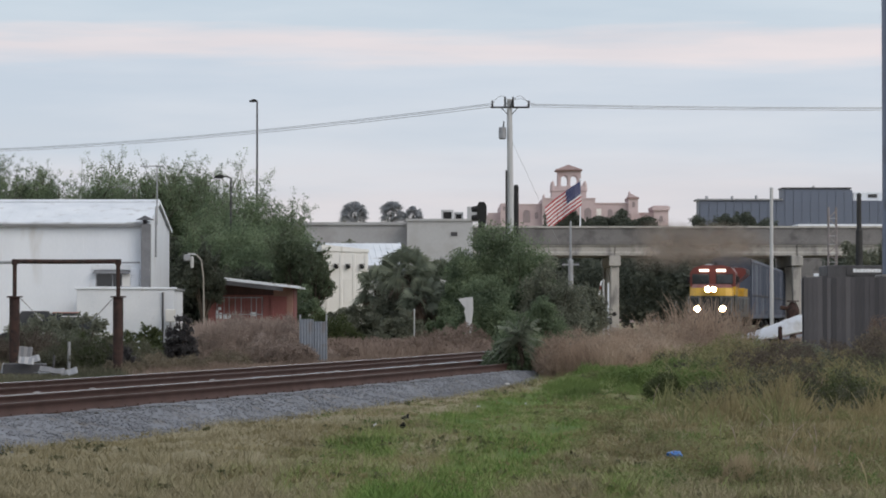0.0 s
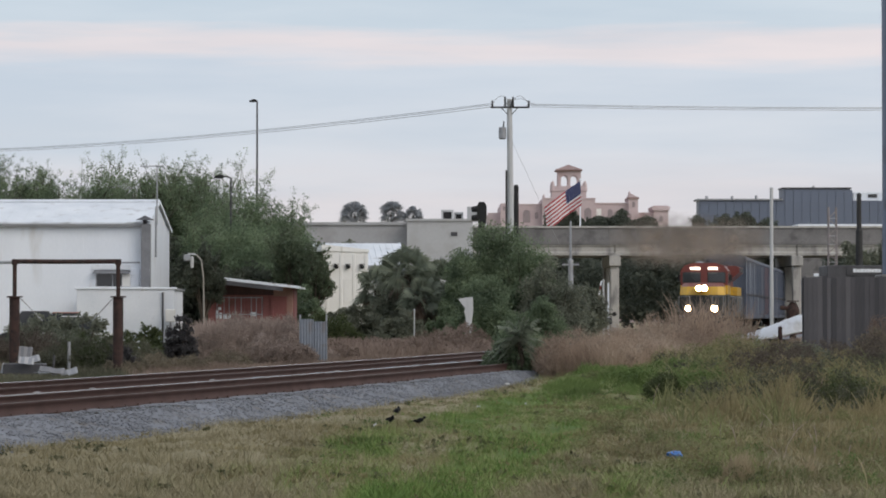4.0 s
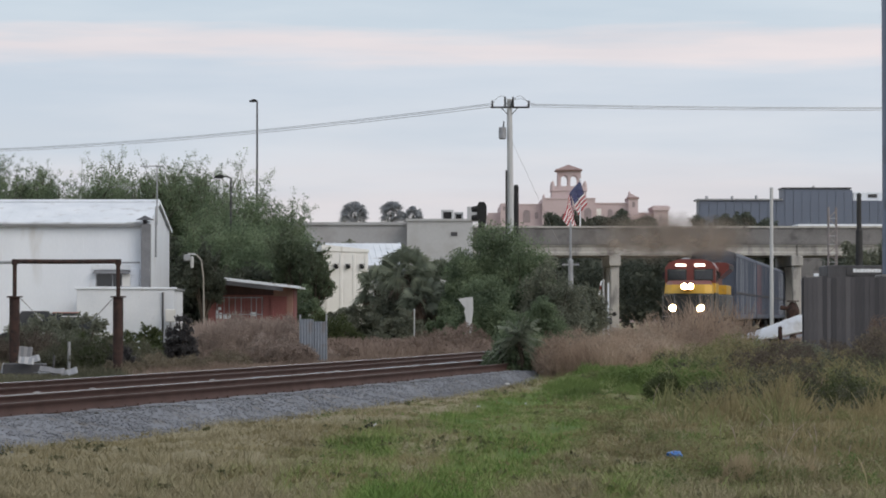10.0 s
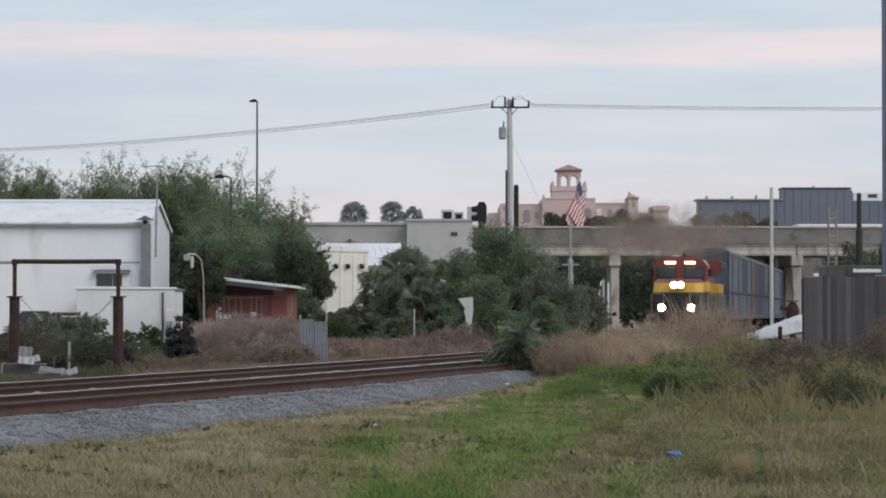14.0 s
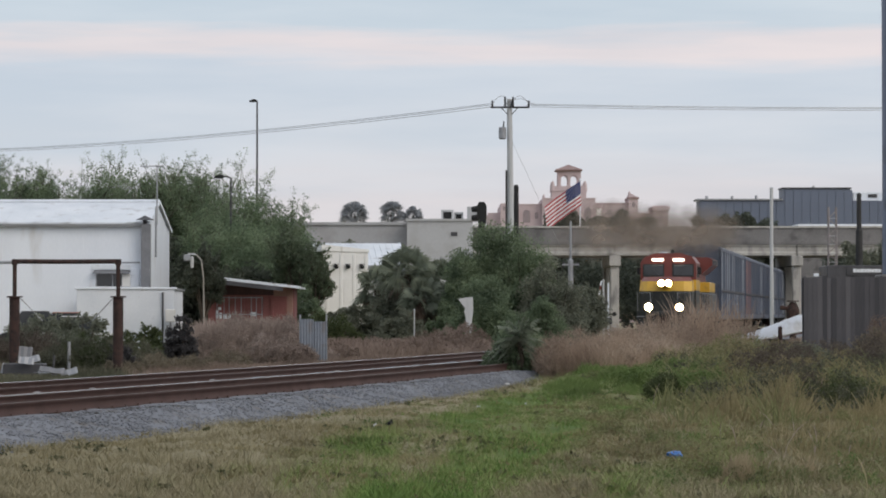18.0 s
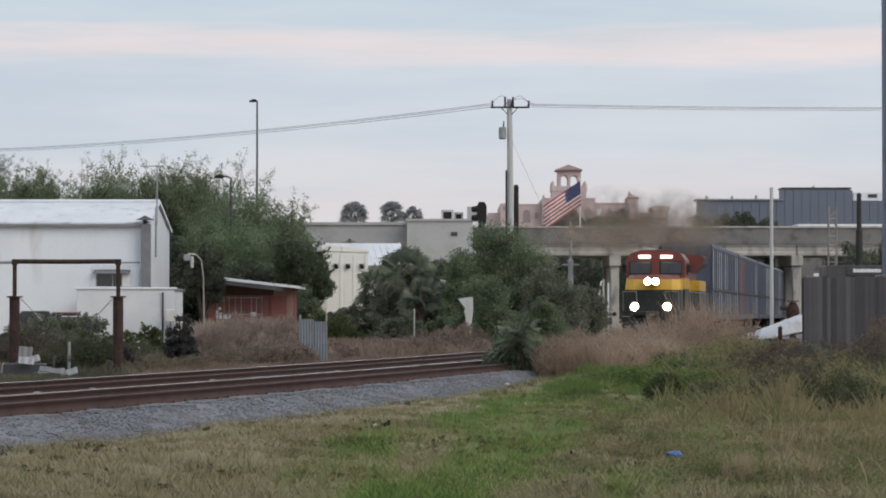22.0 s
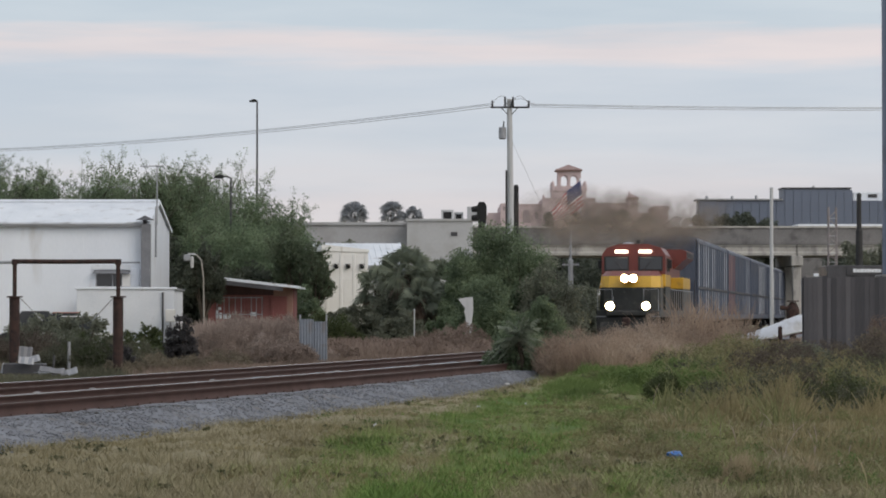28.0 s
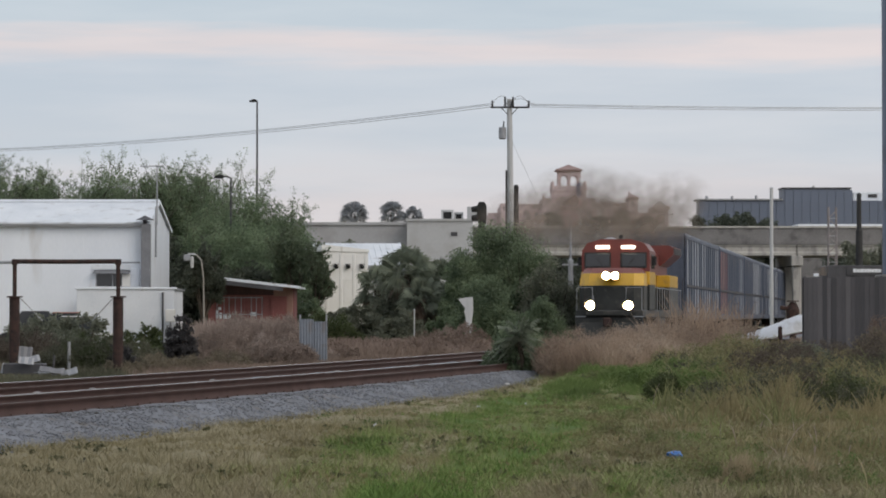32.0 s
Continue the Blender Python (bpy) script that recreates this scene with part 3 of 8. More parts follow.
def build_barn():
    b = building("warehouse", "white corrugated metal warehouse with pale gabled roof", -15.7, 150.0)
    g = -GROUND
    L, W, R, eave, ridge = 26.0, 12.0, 5.2, 6.05 + g, 7.35 + g
    part("front_wall", slab_with_holes(-L, 0, 0, eave, 0, 0.15, [(-2.75, -0.95, 2.75 + g, 3.5 + g)]), M_WHITE, b)
    part("rear_wall", box(-L, 0, W - 0.15, W, 0, eave), M_WHITE, b)
    for xg in (-L, -0.15):
        part("gable_wall", prism([(0.152, 0), (W - 0.152, 0), (W - 0.152, eave - 0.03), (R, ridge - 0.05), (0.152, eave - 0.03)], "x", xg, xg + 0.148), M_WHITE, b)
    for s in (0, 1):
        y0, y1 = (-0.2, R) if s == 0 else (W + 0.2, R)
        k = (ridge - eave) / (R if s == 0 else W - R)
        za = eave - 0.2 * k + 0.05
        part("roof_slope", prism([(y0, za), (y1, ridge + 0.05), (y1, ridge + 0.15), (y0, za + 0.1)], "x", -L - 0.3, 0.1), M_ROOF, b)
    # standing seams on the roof
    k = (ridge - eave) / R
    n = 30
    for i in range(n):
        xs = -L + i * (L / n) + 0.2
        part("roof_seam", prism([(-0.21, eave - 0.2 * k + 0.14), (R, ridge + 0.14), (R, ridge + 0.165), (-0.21, eave - 0.2 * k + 0.165)], "x", xs, xs + 0.05), M_ROOF, b)
    part("gutter", prism([(-0.33, eave - 0.12), (-0.21, eave - 0.12), (-0.21, eave + 0.02), (-0.35, eave + 0.02)], "x", -L - 0.3, 0.1), M_GREYMETAL, b, "grey metal gutter")
    part("ridge_cap", prism([(R - 0.3, ridge + 0.1), (R, ridge + 0.24), (R + 0.3, ridge + 0.1), (R, ridge + 0.16)], "x", -L - 0.3, 0.105), M_ROOF, b)
    part("gable_trim", prism([(-0.2, eave - 0.12), (R, ridge + 0.02), (W + 0.2, eave - 0.12), (W + 0.2, eave + 0.03), (R, ridge + 0.2), (-0.2, eave + 0.03)], "x", 0.11, 0.15), M_WHITE, b)
    # wall ribs
    for i in range(58):
        xs = -L + 0.3 + i * 0.445
        if -2.85 < xs < -0.9:
            continue
        part("wall_rib", box(xs, xs + 0.05, -0.009, 0.0, 0, eave - 0.15), M_WHITE, b)
    part("wall_seam", box(-L, -0.4, -0.03, -0.002, 3.98 + g, 4.06 + g), M_GREYMETAL, b)
    # ventilation duct up the wall, with its cowl
    duct = part("duct", box(-0.28, 0.2, -0.62, -0.12, 2.7 + g, 6.05 + g, 0.02), M_DUCT, b, "dull grey sheet-metal duct")
    bm = tube([(-0.1, -0.36, 6.05 + g), (-0.1, -0.36, 6.33 + g)], 0.12, 12)
    tube([(-0.1, -0.36, 6.27 + g), (-0.1, -0.36, 6.5 + g)], [0.5, 0.03], 14, bm)
    part("cowl", bm, M_DARK, duct, "dark conical rain cowl")
    part("conduit", tube([(0.45, -0.06, 4.3 + g), (0.45, -0.06, 7.0 + g)], 0.05, 8), M_GREYMETAL, b)
    # window with its hood
    w = part("window", box(-2.75, -0.95, 0.06, 0.1, 2.75 + g, 3.5 + g), M_DARKWIN, b, "dark window under a small metal hood")
    for xx in (-2.75, -1.88, -1.0):
        part("window_bar", box(xx, xx + 0.06, 0.0, 0.06, 2.75 + g, 3.5 + g), M_GREYMETAL, w)
    part("hood", prism([(-0.5, 3.42 + g), (-0.5, 3.46 + g), (0.0, 3.62 + g), (0.0, 3.55 + g)], "x", -2.85, -0.9), M_DUCT, b)
    part("plywood_panel", box(-2.95, -0.9, -0.05, -0.012, 3.64 + g, 3.9 + g, 0.01), M_WHITE_WALL, b, "whitewashed plywood panel over the window")
    part("side_panel", box(-1.35, -0.9, -0.07, -0.012, 2.74 + g, 3.4 + g, 0.01), M_CREAM, b)
    part("door_panel", box(-0.85, -0.42, -0.06, 0.0, 2.72 + g, 3.7 + g, 0.01), M_WHITE, b)
    # roof aerial
    a = thing("roof_aerial", -15.3, 151.0, 6.05, "thin grey aerial mast with a crossbar on the warehouse", "aerial")
    part("mast", tube([(0, 0, 0), (0, 0, 3.2)], 0.035, 8), M_GREYMETAL, a)
    part("boom", tube([(-0.9, 0, 3.15), (0.35, 0, 3.15)], 0.03, 8), M_GREYMETAL, a)
    for i in range(5):
        part("element", tube([(-0.8 + i * 0.25, -0.3, 3.16), (-0.8 + i * 0.25, 0.3, 3.16)], 0.015, 6), M_GREYMETAL, a)


build_barn()


def build_annex():
    a = building("annex", "low whitewashed block annex with a flat parapet", -14.4, 145.0)
    g = -GROUND
    part("front_wall", box(-4.4, 0.6, 0, 0.2, 0, 2.55 + g, 0.01), M_WHITE_WALL, a)
    part("side_wall", box(0.402, 0.6, 0.202, 4.8, 0, 2.5 + g, 0.01), M_WHITE_WALL, a)
    part("flat_roof", box(-4.4, 0.4, 0.2, 4.8, 2.2 + g, 2.35 + g), M_GREYWALL, a)
    part("coping", box(-4.5, 0.7, -0.08, 0.28, 2.552 + g, 2.66 + g, 0.015), M_WHITE, a)
    part("side_coping", box(0.32, 0.7, 0.282, 4.9, 2.502 + g, 2.61 + g, 0.015), M_GREYMETAL, a)
    part("downpipe", tube([(0.02, -0.08, 0.2), (0.02, -0.08, 2.4 + g)], 0.05, 8), M_DARK, a)
    m = thing("meter_box", -13.95, 144.6, GROUND, "small beige electricity meter box on a post", "meter box")
    part("post", tube([(0, 0, 0), (0, 0, 1.4)], 0.04, 8), M_GREYMETAL, m)
    part("cabinet", box(-0.25, 0.25, -0.12, 0.12, 1.35, 2.0, 0.03), M_CREAM, m)


build_annex()


def build_shed():
    s = building("shed", "low red-painted shed with sloping metal roof and brick pier", -9.75, 140.0)
    g = -GROUND + 0.62
    part("front_wall", slab_with_holes(-1.75, 1.35, 0, 2.2 + g, 0, 0.15, [(-1.6, 0.85, 0.35 + g, 1.55 + g)]), M_REDWALL, s)
    d = part("container_door", box(-1.6, 0.85, 0.05, 0.09, 0.35 + g, 1.55 + g), M_REDWALL, s, "faded red steel doors with pale bars")
    for i in range(12):
        part("door_rib", box(-1.55 + i * 0.2, -1.49 + i * 0.2, 0.015, 0.05, 0.35 + g, 1.55 + g), M_REDWALL, d)
    for xx in (-1.45, -1.1, -0.85, -0.55, -0.25, 0.25, 0.5, 0.78):
        part("lock_bar", tube([(xx, 0.0, 0.35 + g), (xx, 0.0, 1.53 + g)], 0.02, 6), M_GREYMETAL, d)
    for zz in (0.62, 1.45):
        part("cross_bar", box(-1.55, 0.82, -0.012, 0.012, zz + g, zz + 0.04 + g), M_GREYMETAL, d)
    # unreadable pale lettering as plain bars
    for xx, w, zz, h in ((-1.5, 0.12, 0.45, 0.4), (-1.33, 0.12, 0.42, 0.32), (-1.15, 0.2, 0.42, 0.25), (-0.92, 0.16, 0.42, 0.25), (-1.38, 0.14, 0.86, 0.14), (0.2, 0.3, 0.55, 0.2)):
        part("pale_mark", box(xx, xx + w, 0.003, 0.014, zz + g, zz + h + g), M_WHITE_WALL, d)
    # thin dark layer on the red wall that paints in the eave's shade
    part("upper_wall", box(-1.75, 1.35, -0.04, -0.003, 1.6 + g, 2.2 + g), M_EAVESHADE, s, "upper wall in dark maroon, coloured for the eave's shade")
    part("brick_pier", box(1.352, 2.3, -0.1, 0.4, 0, 2.1 + g, 0.015), M_BRICK, s, "orange-brown brick pier")
    rp = part("leaning_panel", box(1.22, 2.02, -0.16, -0.105, 0, 1.53 + g, 0.01), M_REDWALL, s, "faded red sheet leaning on the pier")
    for k in range(3):
        part("panel_rib", box(1.3 + k * 0.24, 1.36 + k * 0.24, -0.18, -0.16, 0.1, 1.48 + g), M_REDWALL, rp)
    part("side_wall", box(2.2, 2.348, 0.402, 3.2, 0, 2.0 + g), M_REDWALL, s)
    part("rear_wall", box(-1.9, 2.2, 3.05, 3.2, 0, 2.0 + g), M_REDWALL, s)
    part("west_wall", box(-1.9, -1.752, 0, 3.2, 0, 2.2 + g), M_REDWALL, s)
    bm = bmesh.new()
    # roof falls to the right
    pr = [(-1.8, 2.41 + g), (2.75, 1.9 + g), (2.75, 2.0 + g), (-1.8, 2.51 + g)]
    prism(pr, "y", -1.5, 3.6, bm)
    part("roof", bm, M_ROOF, s, "pale sloping sheet roof")
    part("fascia", prism([(-1.8, 2.2 + g), (1.9, 1.78 + g), (1.9, 1.98 + g), (-1.8, 2.4 + g)], "y", -1.53, -1.48), M_DARK, s)
    for i in range(18):
        xx = -1.75 + i * 0.25
        z = 2.55 + g - 0.1134 * (xx + 2.1)
        part("roof_rib", box(xx, xx + 0.04, -1.5, 3.6, z - 0.01, z + 0.03), M_ROOF, s)


build_shed()


def build_cream():
    b = building("storehouse", "cream block storehouse with pilasters and round dark vents", -6.3, 160.0)
    b.rotation_euler = (0, 0, radians(14))
    g = -GROUND
    part("front_wall", box(-0.3, 1.85, 0, 0.25, 0, 4.85 + g, 0.01), M_CREAM, b)
    part("west_wall", box(-0.55, -0.302, -0.0, 9.0, 0, 5.15 + g), M_CREAM, b)
    part("east_wall", box(1.852, 2.1, 0.0, 9.0, 0, 4.8 + g), M_CREAM, b)
    part("roof_slab", box(-0.5, 2.1, 0.26, 9.0, 4.4 + g, 4.6 + g), M_GREYWALL2, b)
    part("parapet", prism([(-0.6, 4.852 + g), (2.15, 4.802 + g), (2.15, 4.95 + g), (-0.6, 5.25 + g)], "y", -0.06, 0.3), M_CREAM, b)
    for xx in (-0.35, 0.45, 1.2, 1.9):
        part("pilaster", box(xx, xx + 0.17, -0.045, 0.0, 0, 4.7 + g, 0.01), M_CREAM, b)
    for xx in (0.22, 0.92, 1.72):
        v = part("vent", tube([(xx, -0.26, 3.95 + g), (xx, 0.02, 4.0 + g)], 0.11, 14), M_SIGNAL, b, "dark round vent")
        part("vent_hood", box(xx - 0.13, xx + 0.13, -0.3, 0, 4.1 + g, 4.13 + g, 0.01), M_DARK, v)
    for xx in (0.62, 1.38):
        p = part("sunk_panel", box(xx + 0.08, xx + 0.48, -0.03, -0.002, 2.0 + g, 3.2 + g), M_CREAM, b, "blocked-up window")
        part("lintel", box(xx + 0.02, xx + 0.54, -0.06, -0.002, 3.2 + g, 3.3 + g), M_CREAM, p)
    part("side_shed_roof", box(-1.6, -0.56, -0.3, 3, 2.8 + g, 2.92 + g, 0.01), M_WHITE, b)
    part("side_shed_wall", box(-1.5, -0.56, 0.0, 3, 0, 2.8 + g), M_GREYWALL2, b)


build_cream()


def build_white_gable():
    b = building("white_gabled_building", "white metal building with bright gabled roof", -5.6, 200.0)
    g = -GROUND
    b.rotation_euler = (0, 0, radians(6.6))
    part("wall_block", box(-4.0, 2.7, 0.3, 9.7, 0, 4.7 + g), M_GREYWALL2, b)
    for y0, y1 in ((0.0, 5.0), (10.0, 5.0)):
        part("roof_slope", prism([(y0, 4.7 + g), (y1, 6.35 + g), (y1, 6.45 + g), (y0, 4.8 + g)], "x", -4.2, 2.95), M_ROOF, b)
    part("fascia", box(-4.2, 2.9, -0.08, -0.0, 4.55 + g, 4.75 + g), M_GREYMETAL, b)
    part("verge", prism([(-0.05, 4.6 + g), (5, 6.28 + g), (10.05, 4.6 + g), (10.05, 4.8 + g), (5, 6.5 + g), (-0.05, 4.8 + g)], "x", 2.952, 3.08), M_WHITE, b)
    for i in range(15):
        xx = -4.0 + i * 0.46
        part("roof_seam", prism([(-0.01, 4.79 + g), (5, 6.44 + g), (5, 6.5 + g), (-0.01, 4.85 + g)], "x", xx, xx + 0.05), M_ROOF, b)


build_white_gable()


def build_grey_block():
    b = building("long_grey_building", "long flat-roofed grey stucco building", -13.2, 255.0)
    g = -GROUND - 1.5
    part("west_wing", box(-6.0, 9.95, 2, 14, 0, 10.95 + g), M_GREYWALL, b)
    part("west_cornice", box(-6.1, 9.95, 1.8, 2.3, 10.952 + g, 11.2 + g), M_GREYWALL, b)
    part("east_wing", box(9.952, 15.9, 0, 14, 0, 11.25 + g), M_GREYWALL2, b)
    part("east_cornice", box(9.85, 16.0, -0.15, 0.4, 11.252 + g, 11.45 + g), M_GREYWALL2, b)
    part("vent", box(13.9, 14.5, -0.06, 0.0, 9.9 + g, 10.25 + g), M_DARK, b)
    for i in range(5):
        part("wall_joint", box(-0.6 + i * 2.1, -0.57 + i * 2.1, 1.985, 2.0, 0, 10.9 + g), M_GREYWALL, b)
    for x, w, h, y in ((-0.15, 1.1, 1.15, 257.5), (1.0, 0.85, 0.95, 258.0)):
        u = thing("rooftop_unit", x, y, 9.72, "boxy air-conditioning unit with pale frame and dark grille on the roof", "air conditioner", "rooftop units")
        part("cabinet", box(0.06, w - 0.06, 0.06, 1.14, 0.12, h - 0.21), M_SIGNAL, u, "dark grille")
        for xx in (0, w - 0.17):
            for yy in (0, 1.03):
                part("corner_post", box(xx, xx + 0.17, yy, yy + 0.17, 0.1, h - 0.2), M_PALEPOLE, u)
        part("top_cover", box(-0.02, w + 0.02, -0.02, 1.22, h - 0.2, h, 0.02), M_PALEPOLE, u)
        part("base_rail", box(0.02, w - 0.02, 0.05, 1.15, 0, 0.12), M_GREYMETAL, u)
    u = thing("rooftop_unit", 2.2, 256.5, 9.72, "pale louvred air handler on the roof", "air conditioner", "rooftop units")
    part("cabinet", box(0, 0.9, 0, 1.2, 0, 1.4, 0.03), M_GREYWALL2, u)
    for i in range(6):
        part("louvre", box(0.08, 0.82, -0.03, 0.0, 0.15 + i * 0.2, 0.24 + i * 0.2), M_GREYWALL2, u)


build_grey_block()


def arch_panel(bm, x, z0, w, h, y, depth):
    """An arched opening's dark reveal: a rectangle with a round head."""
    pts = [(x - w / 2, z0), (x + w / 2, z0)]
    zc = z0 + h - w / 2
    for k in range(9):
        a = math.pi * k / 8
        pts.append((x + w / 2 * math.cos(a), zc + w / 2 * math.sin(a)))
    return prism(pts, "y", y, y + depth, bm)


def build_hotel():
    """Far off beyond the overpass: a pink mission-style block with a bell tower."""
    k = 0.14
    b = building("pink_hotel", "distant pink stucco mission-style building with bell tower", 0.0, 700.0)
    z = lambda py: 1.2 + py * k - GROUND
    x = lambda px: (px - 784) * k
    part("west_annex", box(x(864), x(888), 3, 30, 0, z(183)), M_PINK, b)
    part("west_block", box(x(886), x(899), 0.4, 40, 0, z(199)), M_PINK, b)
    part("main_block", box(x(899.05), x(960), 2, 40, 0, z(198)), M_PINK, b)
    part("centre_block", box(x(960.05), x(1054), 0, 40, 0, z(208)), M_PINK, b)
    part("east_block", box(x(1054.05), x(1113), 2, 40, 0, z(200)), M_PINK, b)
    # stepped turret with a corner spike at the end of the east block
    t = part("east_turret", box(x(1113.05), x(1130), 0.5, 14, 0, z(207)), M_PINK, b)
    part("turret_cap", box(x(1112), x(1131.5), 0.2, 14.3, z(207.02), z(210)), M_PINKROOF, t)
    part("turret_gable", prism([(x(1113), z(210.02)), (x(1130), z(210.02)), (x(1124), z(213)), (x(1117), z(217))], "y", 1.0, 13.0), M_PINK, t)
    part("spike", tube([(x(1115), 2, z(209)), (x(1115), 2, z(217)), (x(1115), 2, z(221))], [0.42, 0.36, 0.1], 8), M_PINK, t)
    part("turret_foot", box(x(1117), x(1132), -0.2, 0.48, 0, z(183)), M_PINK, t)
    part("low_wing", box(x(1132.05), x(1158), 4, 40, 0, z(183)), M_PINK, b)
    g = part("east_tower", box(x(1158.5), x(1185), 3, 16, 0, z(187)), M_PINK, b)
    part("tower_crown", prism([(x(1157), z(187.02)), (x(1186.5), z(187.02)), (x(1188.5), z(194)), (x(1155.5), z(194))], "y", 2.5, 16.5), M_PINK, g)
    part("crown_ridge", box(x(1159), x(1185), 2.8, 16, z(194.02), z(195.8)), M_PINK, g)
    # bell tower: stepped base, open arches, low pyramid roof
    base = part("tower_base", box(x(977), x(1038.5), 1, 9, z(208.02), z(221)), M_PINK, b)
    part("base_ledge", box(x(975.5), x(1040), 0.8, 9.2, z(221.02), z(223)), M_PINK, base)
    part("upper_base", box(x(980), x(1035.5), 1.3, 8.7, z(223.02), z(230)), M_PINK, base)
    for px in (979, 1036.5):
        for yy in (1.6, 8.4):
            part("finial", tube([(x(px), yy, z(223)), (x(px), yy, z(233)), (x(px), yy, z(237)), (x(px), yy, z(240))], [0.5, 0.42, 0.28, 0.04], 8), M_PINK, base)
    for px, w in ((990.8, 5.6), (1008.2, 4.6), (1026.2, 5.8)):
        for yy in (1.9, 7.3):
            part("pier", box(x(px - w / 2), x(px + w / 2), yy, yy + 0.8, z(230.02), z(243)), M_PINK, b)
    for yy in (1.9, 7.3):
        for c, w in ((999.8, 12.4), (1016.9, 12.6)):
            bm = bmesh.new()
            for sgn in (-1, 1):
                pts = [(x(c + sgn * w / 2), z(243)), (x(c + sgn * w / 2), z(251)), (x(c), z(251))]
                for q in range(6):
                    a = math.pi / 2 * q / 6
                    pts.append((x(c + sgn * w / 2 * math.sin(a)), z(243) + 6.4 * k * math.cos(a)))
                prism(pts, "y", yy, yy + 0.8, bm)
            part("arch_head", bm, M_PINK, b)
        part("belfry_wall", box(x(988), x(1029), yy, yy + 0.8, z(251.02), z(257)), M_PINK, b)
        for px, w in ((990.8, 5.6), (1008.2, 4.6), (1026.2, 5.8)):
            part("pier_head", box(x(px - w / 2), x(px + w / 2), yy, yy + 0.8, z(243.02), z(251)), M_PINK, b)
    part("belfry_ceiling", box(x(988), x(1029), 2.72, 7.28, z(252), z(257)), M_PINK, b)
    roof = bmesh.new()
    q = [roof.verts.new(p) for p in ((x(983.5), 0.9, z(259.2)), (x(1031.5), 0.9, z(259.2)), (x(1031.5), 9.0, z(259.2)), (x(983.5), 9.0, z(259.2)), (x(1007.8), 4.9, z(269.5)))]
    roof.faces.new(q[3::-1])
    for i in range(4):
        roof.faces.new((q[i], q[(i + 1) % 4], q[4]))
    part("tower_roof", roof, M_PINKROOF, b, "low pyramid clay-tile roof")
    part("eave", box(x(984), x(1031), 1.1, 8.9, z(257.02), z(259)), M_PINKROOF, b)
    # windows
    for px, py, w, h, y in ((932.5, 165, 13, 23, 1.95), (932.5, 152, 13, 9, 1.95), (1040.5, 171, 13, 20, -0.05), (1081, 176, 9, 13, 1.95), (1098, 176, 8, 12, 1.95), (912, 172, 6, 12, 1.95), (950, 172, 6, 12, 1.95), (968, 172, 6, 13, -0.05), (892, 186, 4, 8, 0.35), (1122, 192, 5, 10, 0.45), (1172, 166, 6, 12, 2.95)):
        part("window", arch_panel(bmesh.new(), x(px), z(py), w * k, h * k, y, 0.04), M_FARWIN, b, "shaded arched window")
    part("pale_window", box(x(1056.5), x(1065.5), 1.95, 1.99, z(177), z(190)), M_CREAM, b, "pale shuttered window")
    for x0, x1, y, py in ((899.1, 959.9, 1.85, 198), (1054.1, 1112.9, 1.85, 200), (960, 1054, -0.15, 208), (1132.1, 1157.9, 3.85, 183)):
        part("cornice", box(x(x0), x(x1), y, y + 0.14, z(py - 2), z(py + 0.6)), M_PINK, b)
    part("corner_finial", tube([(x(962.5), 0.6, z(208)), (x(962.5), 0.6, z(212)), (x(962.5), 0.6, z(215))], [0.4, 0.3, 0.05], 8), M_PINK, b)


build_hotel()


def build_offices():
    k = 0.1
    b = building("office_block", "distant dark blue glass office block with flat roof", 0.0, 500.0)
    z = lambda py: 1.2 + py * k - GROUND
    part("body", box(45.4, 95.0, 0.3, 6, 0, z(204)), M_BLUEPANEL, b)
    part("upper_body", box(60.2, 72.2, 0.1, 6, 0, z(225)), M_BLUEPANEL, b)
    part("roof_edge", box(44.9, 60.19, -0.3, 6, z(204.2), z(207)), M_GREYMETAL, b)
    part("roof_edge_upper", box(60.0, 72.4, -0.2, 6, z(225.2), z(227)), M_DARK, b)
    for i in range(22):
        x = 45.6 + i * 1.5
        up = 60.2 <= x < 72
        part("glass_bay", box(x, x + 1.42, 0.0 if not up else -0.05, 0.3 if not up else 0.1, z(120), z(202 if not up else 222)), M_BLUEGLASS, b)
    for i in range(4):
        part("mullion_band", box(45.4, 79.0, -0.08, 0.0, z(160 + i * 13), z(161 + i * 13)), M_BLUEPANEL, b)
    pen = part("plant_screen", box(73.0, 78.2, 2, 5.5, z(204), z(219)), M_WHITE, b, "pale rooftop plant screen")
    part("plant_louvre", box(75.6, 77.2, 1.9, 2.0, z(210), z(216)), M_DARK, pen)
    for x, h in ((47.0, 213), (51.5, 213), (55.8, 214), (66.0, 231)):
        part("roof_vent", tube([(x, 3, z(206)), (x, 3, z(h))], 0.25, 8), M_GREYMETAL, b)
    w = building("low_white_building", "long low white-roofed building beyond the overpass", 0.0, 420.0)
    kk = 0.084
    # parapet concrete reused as a dark colour, painting in shade seen under the overpass
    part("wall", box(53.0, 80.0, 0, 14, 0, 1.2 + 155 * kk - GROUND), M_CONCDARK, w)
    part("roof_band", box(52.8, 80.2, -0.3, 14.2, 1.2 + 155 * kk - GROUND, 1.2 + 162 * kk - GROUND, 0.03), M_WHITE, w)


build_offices()


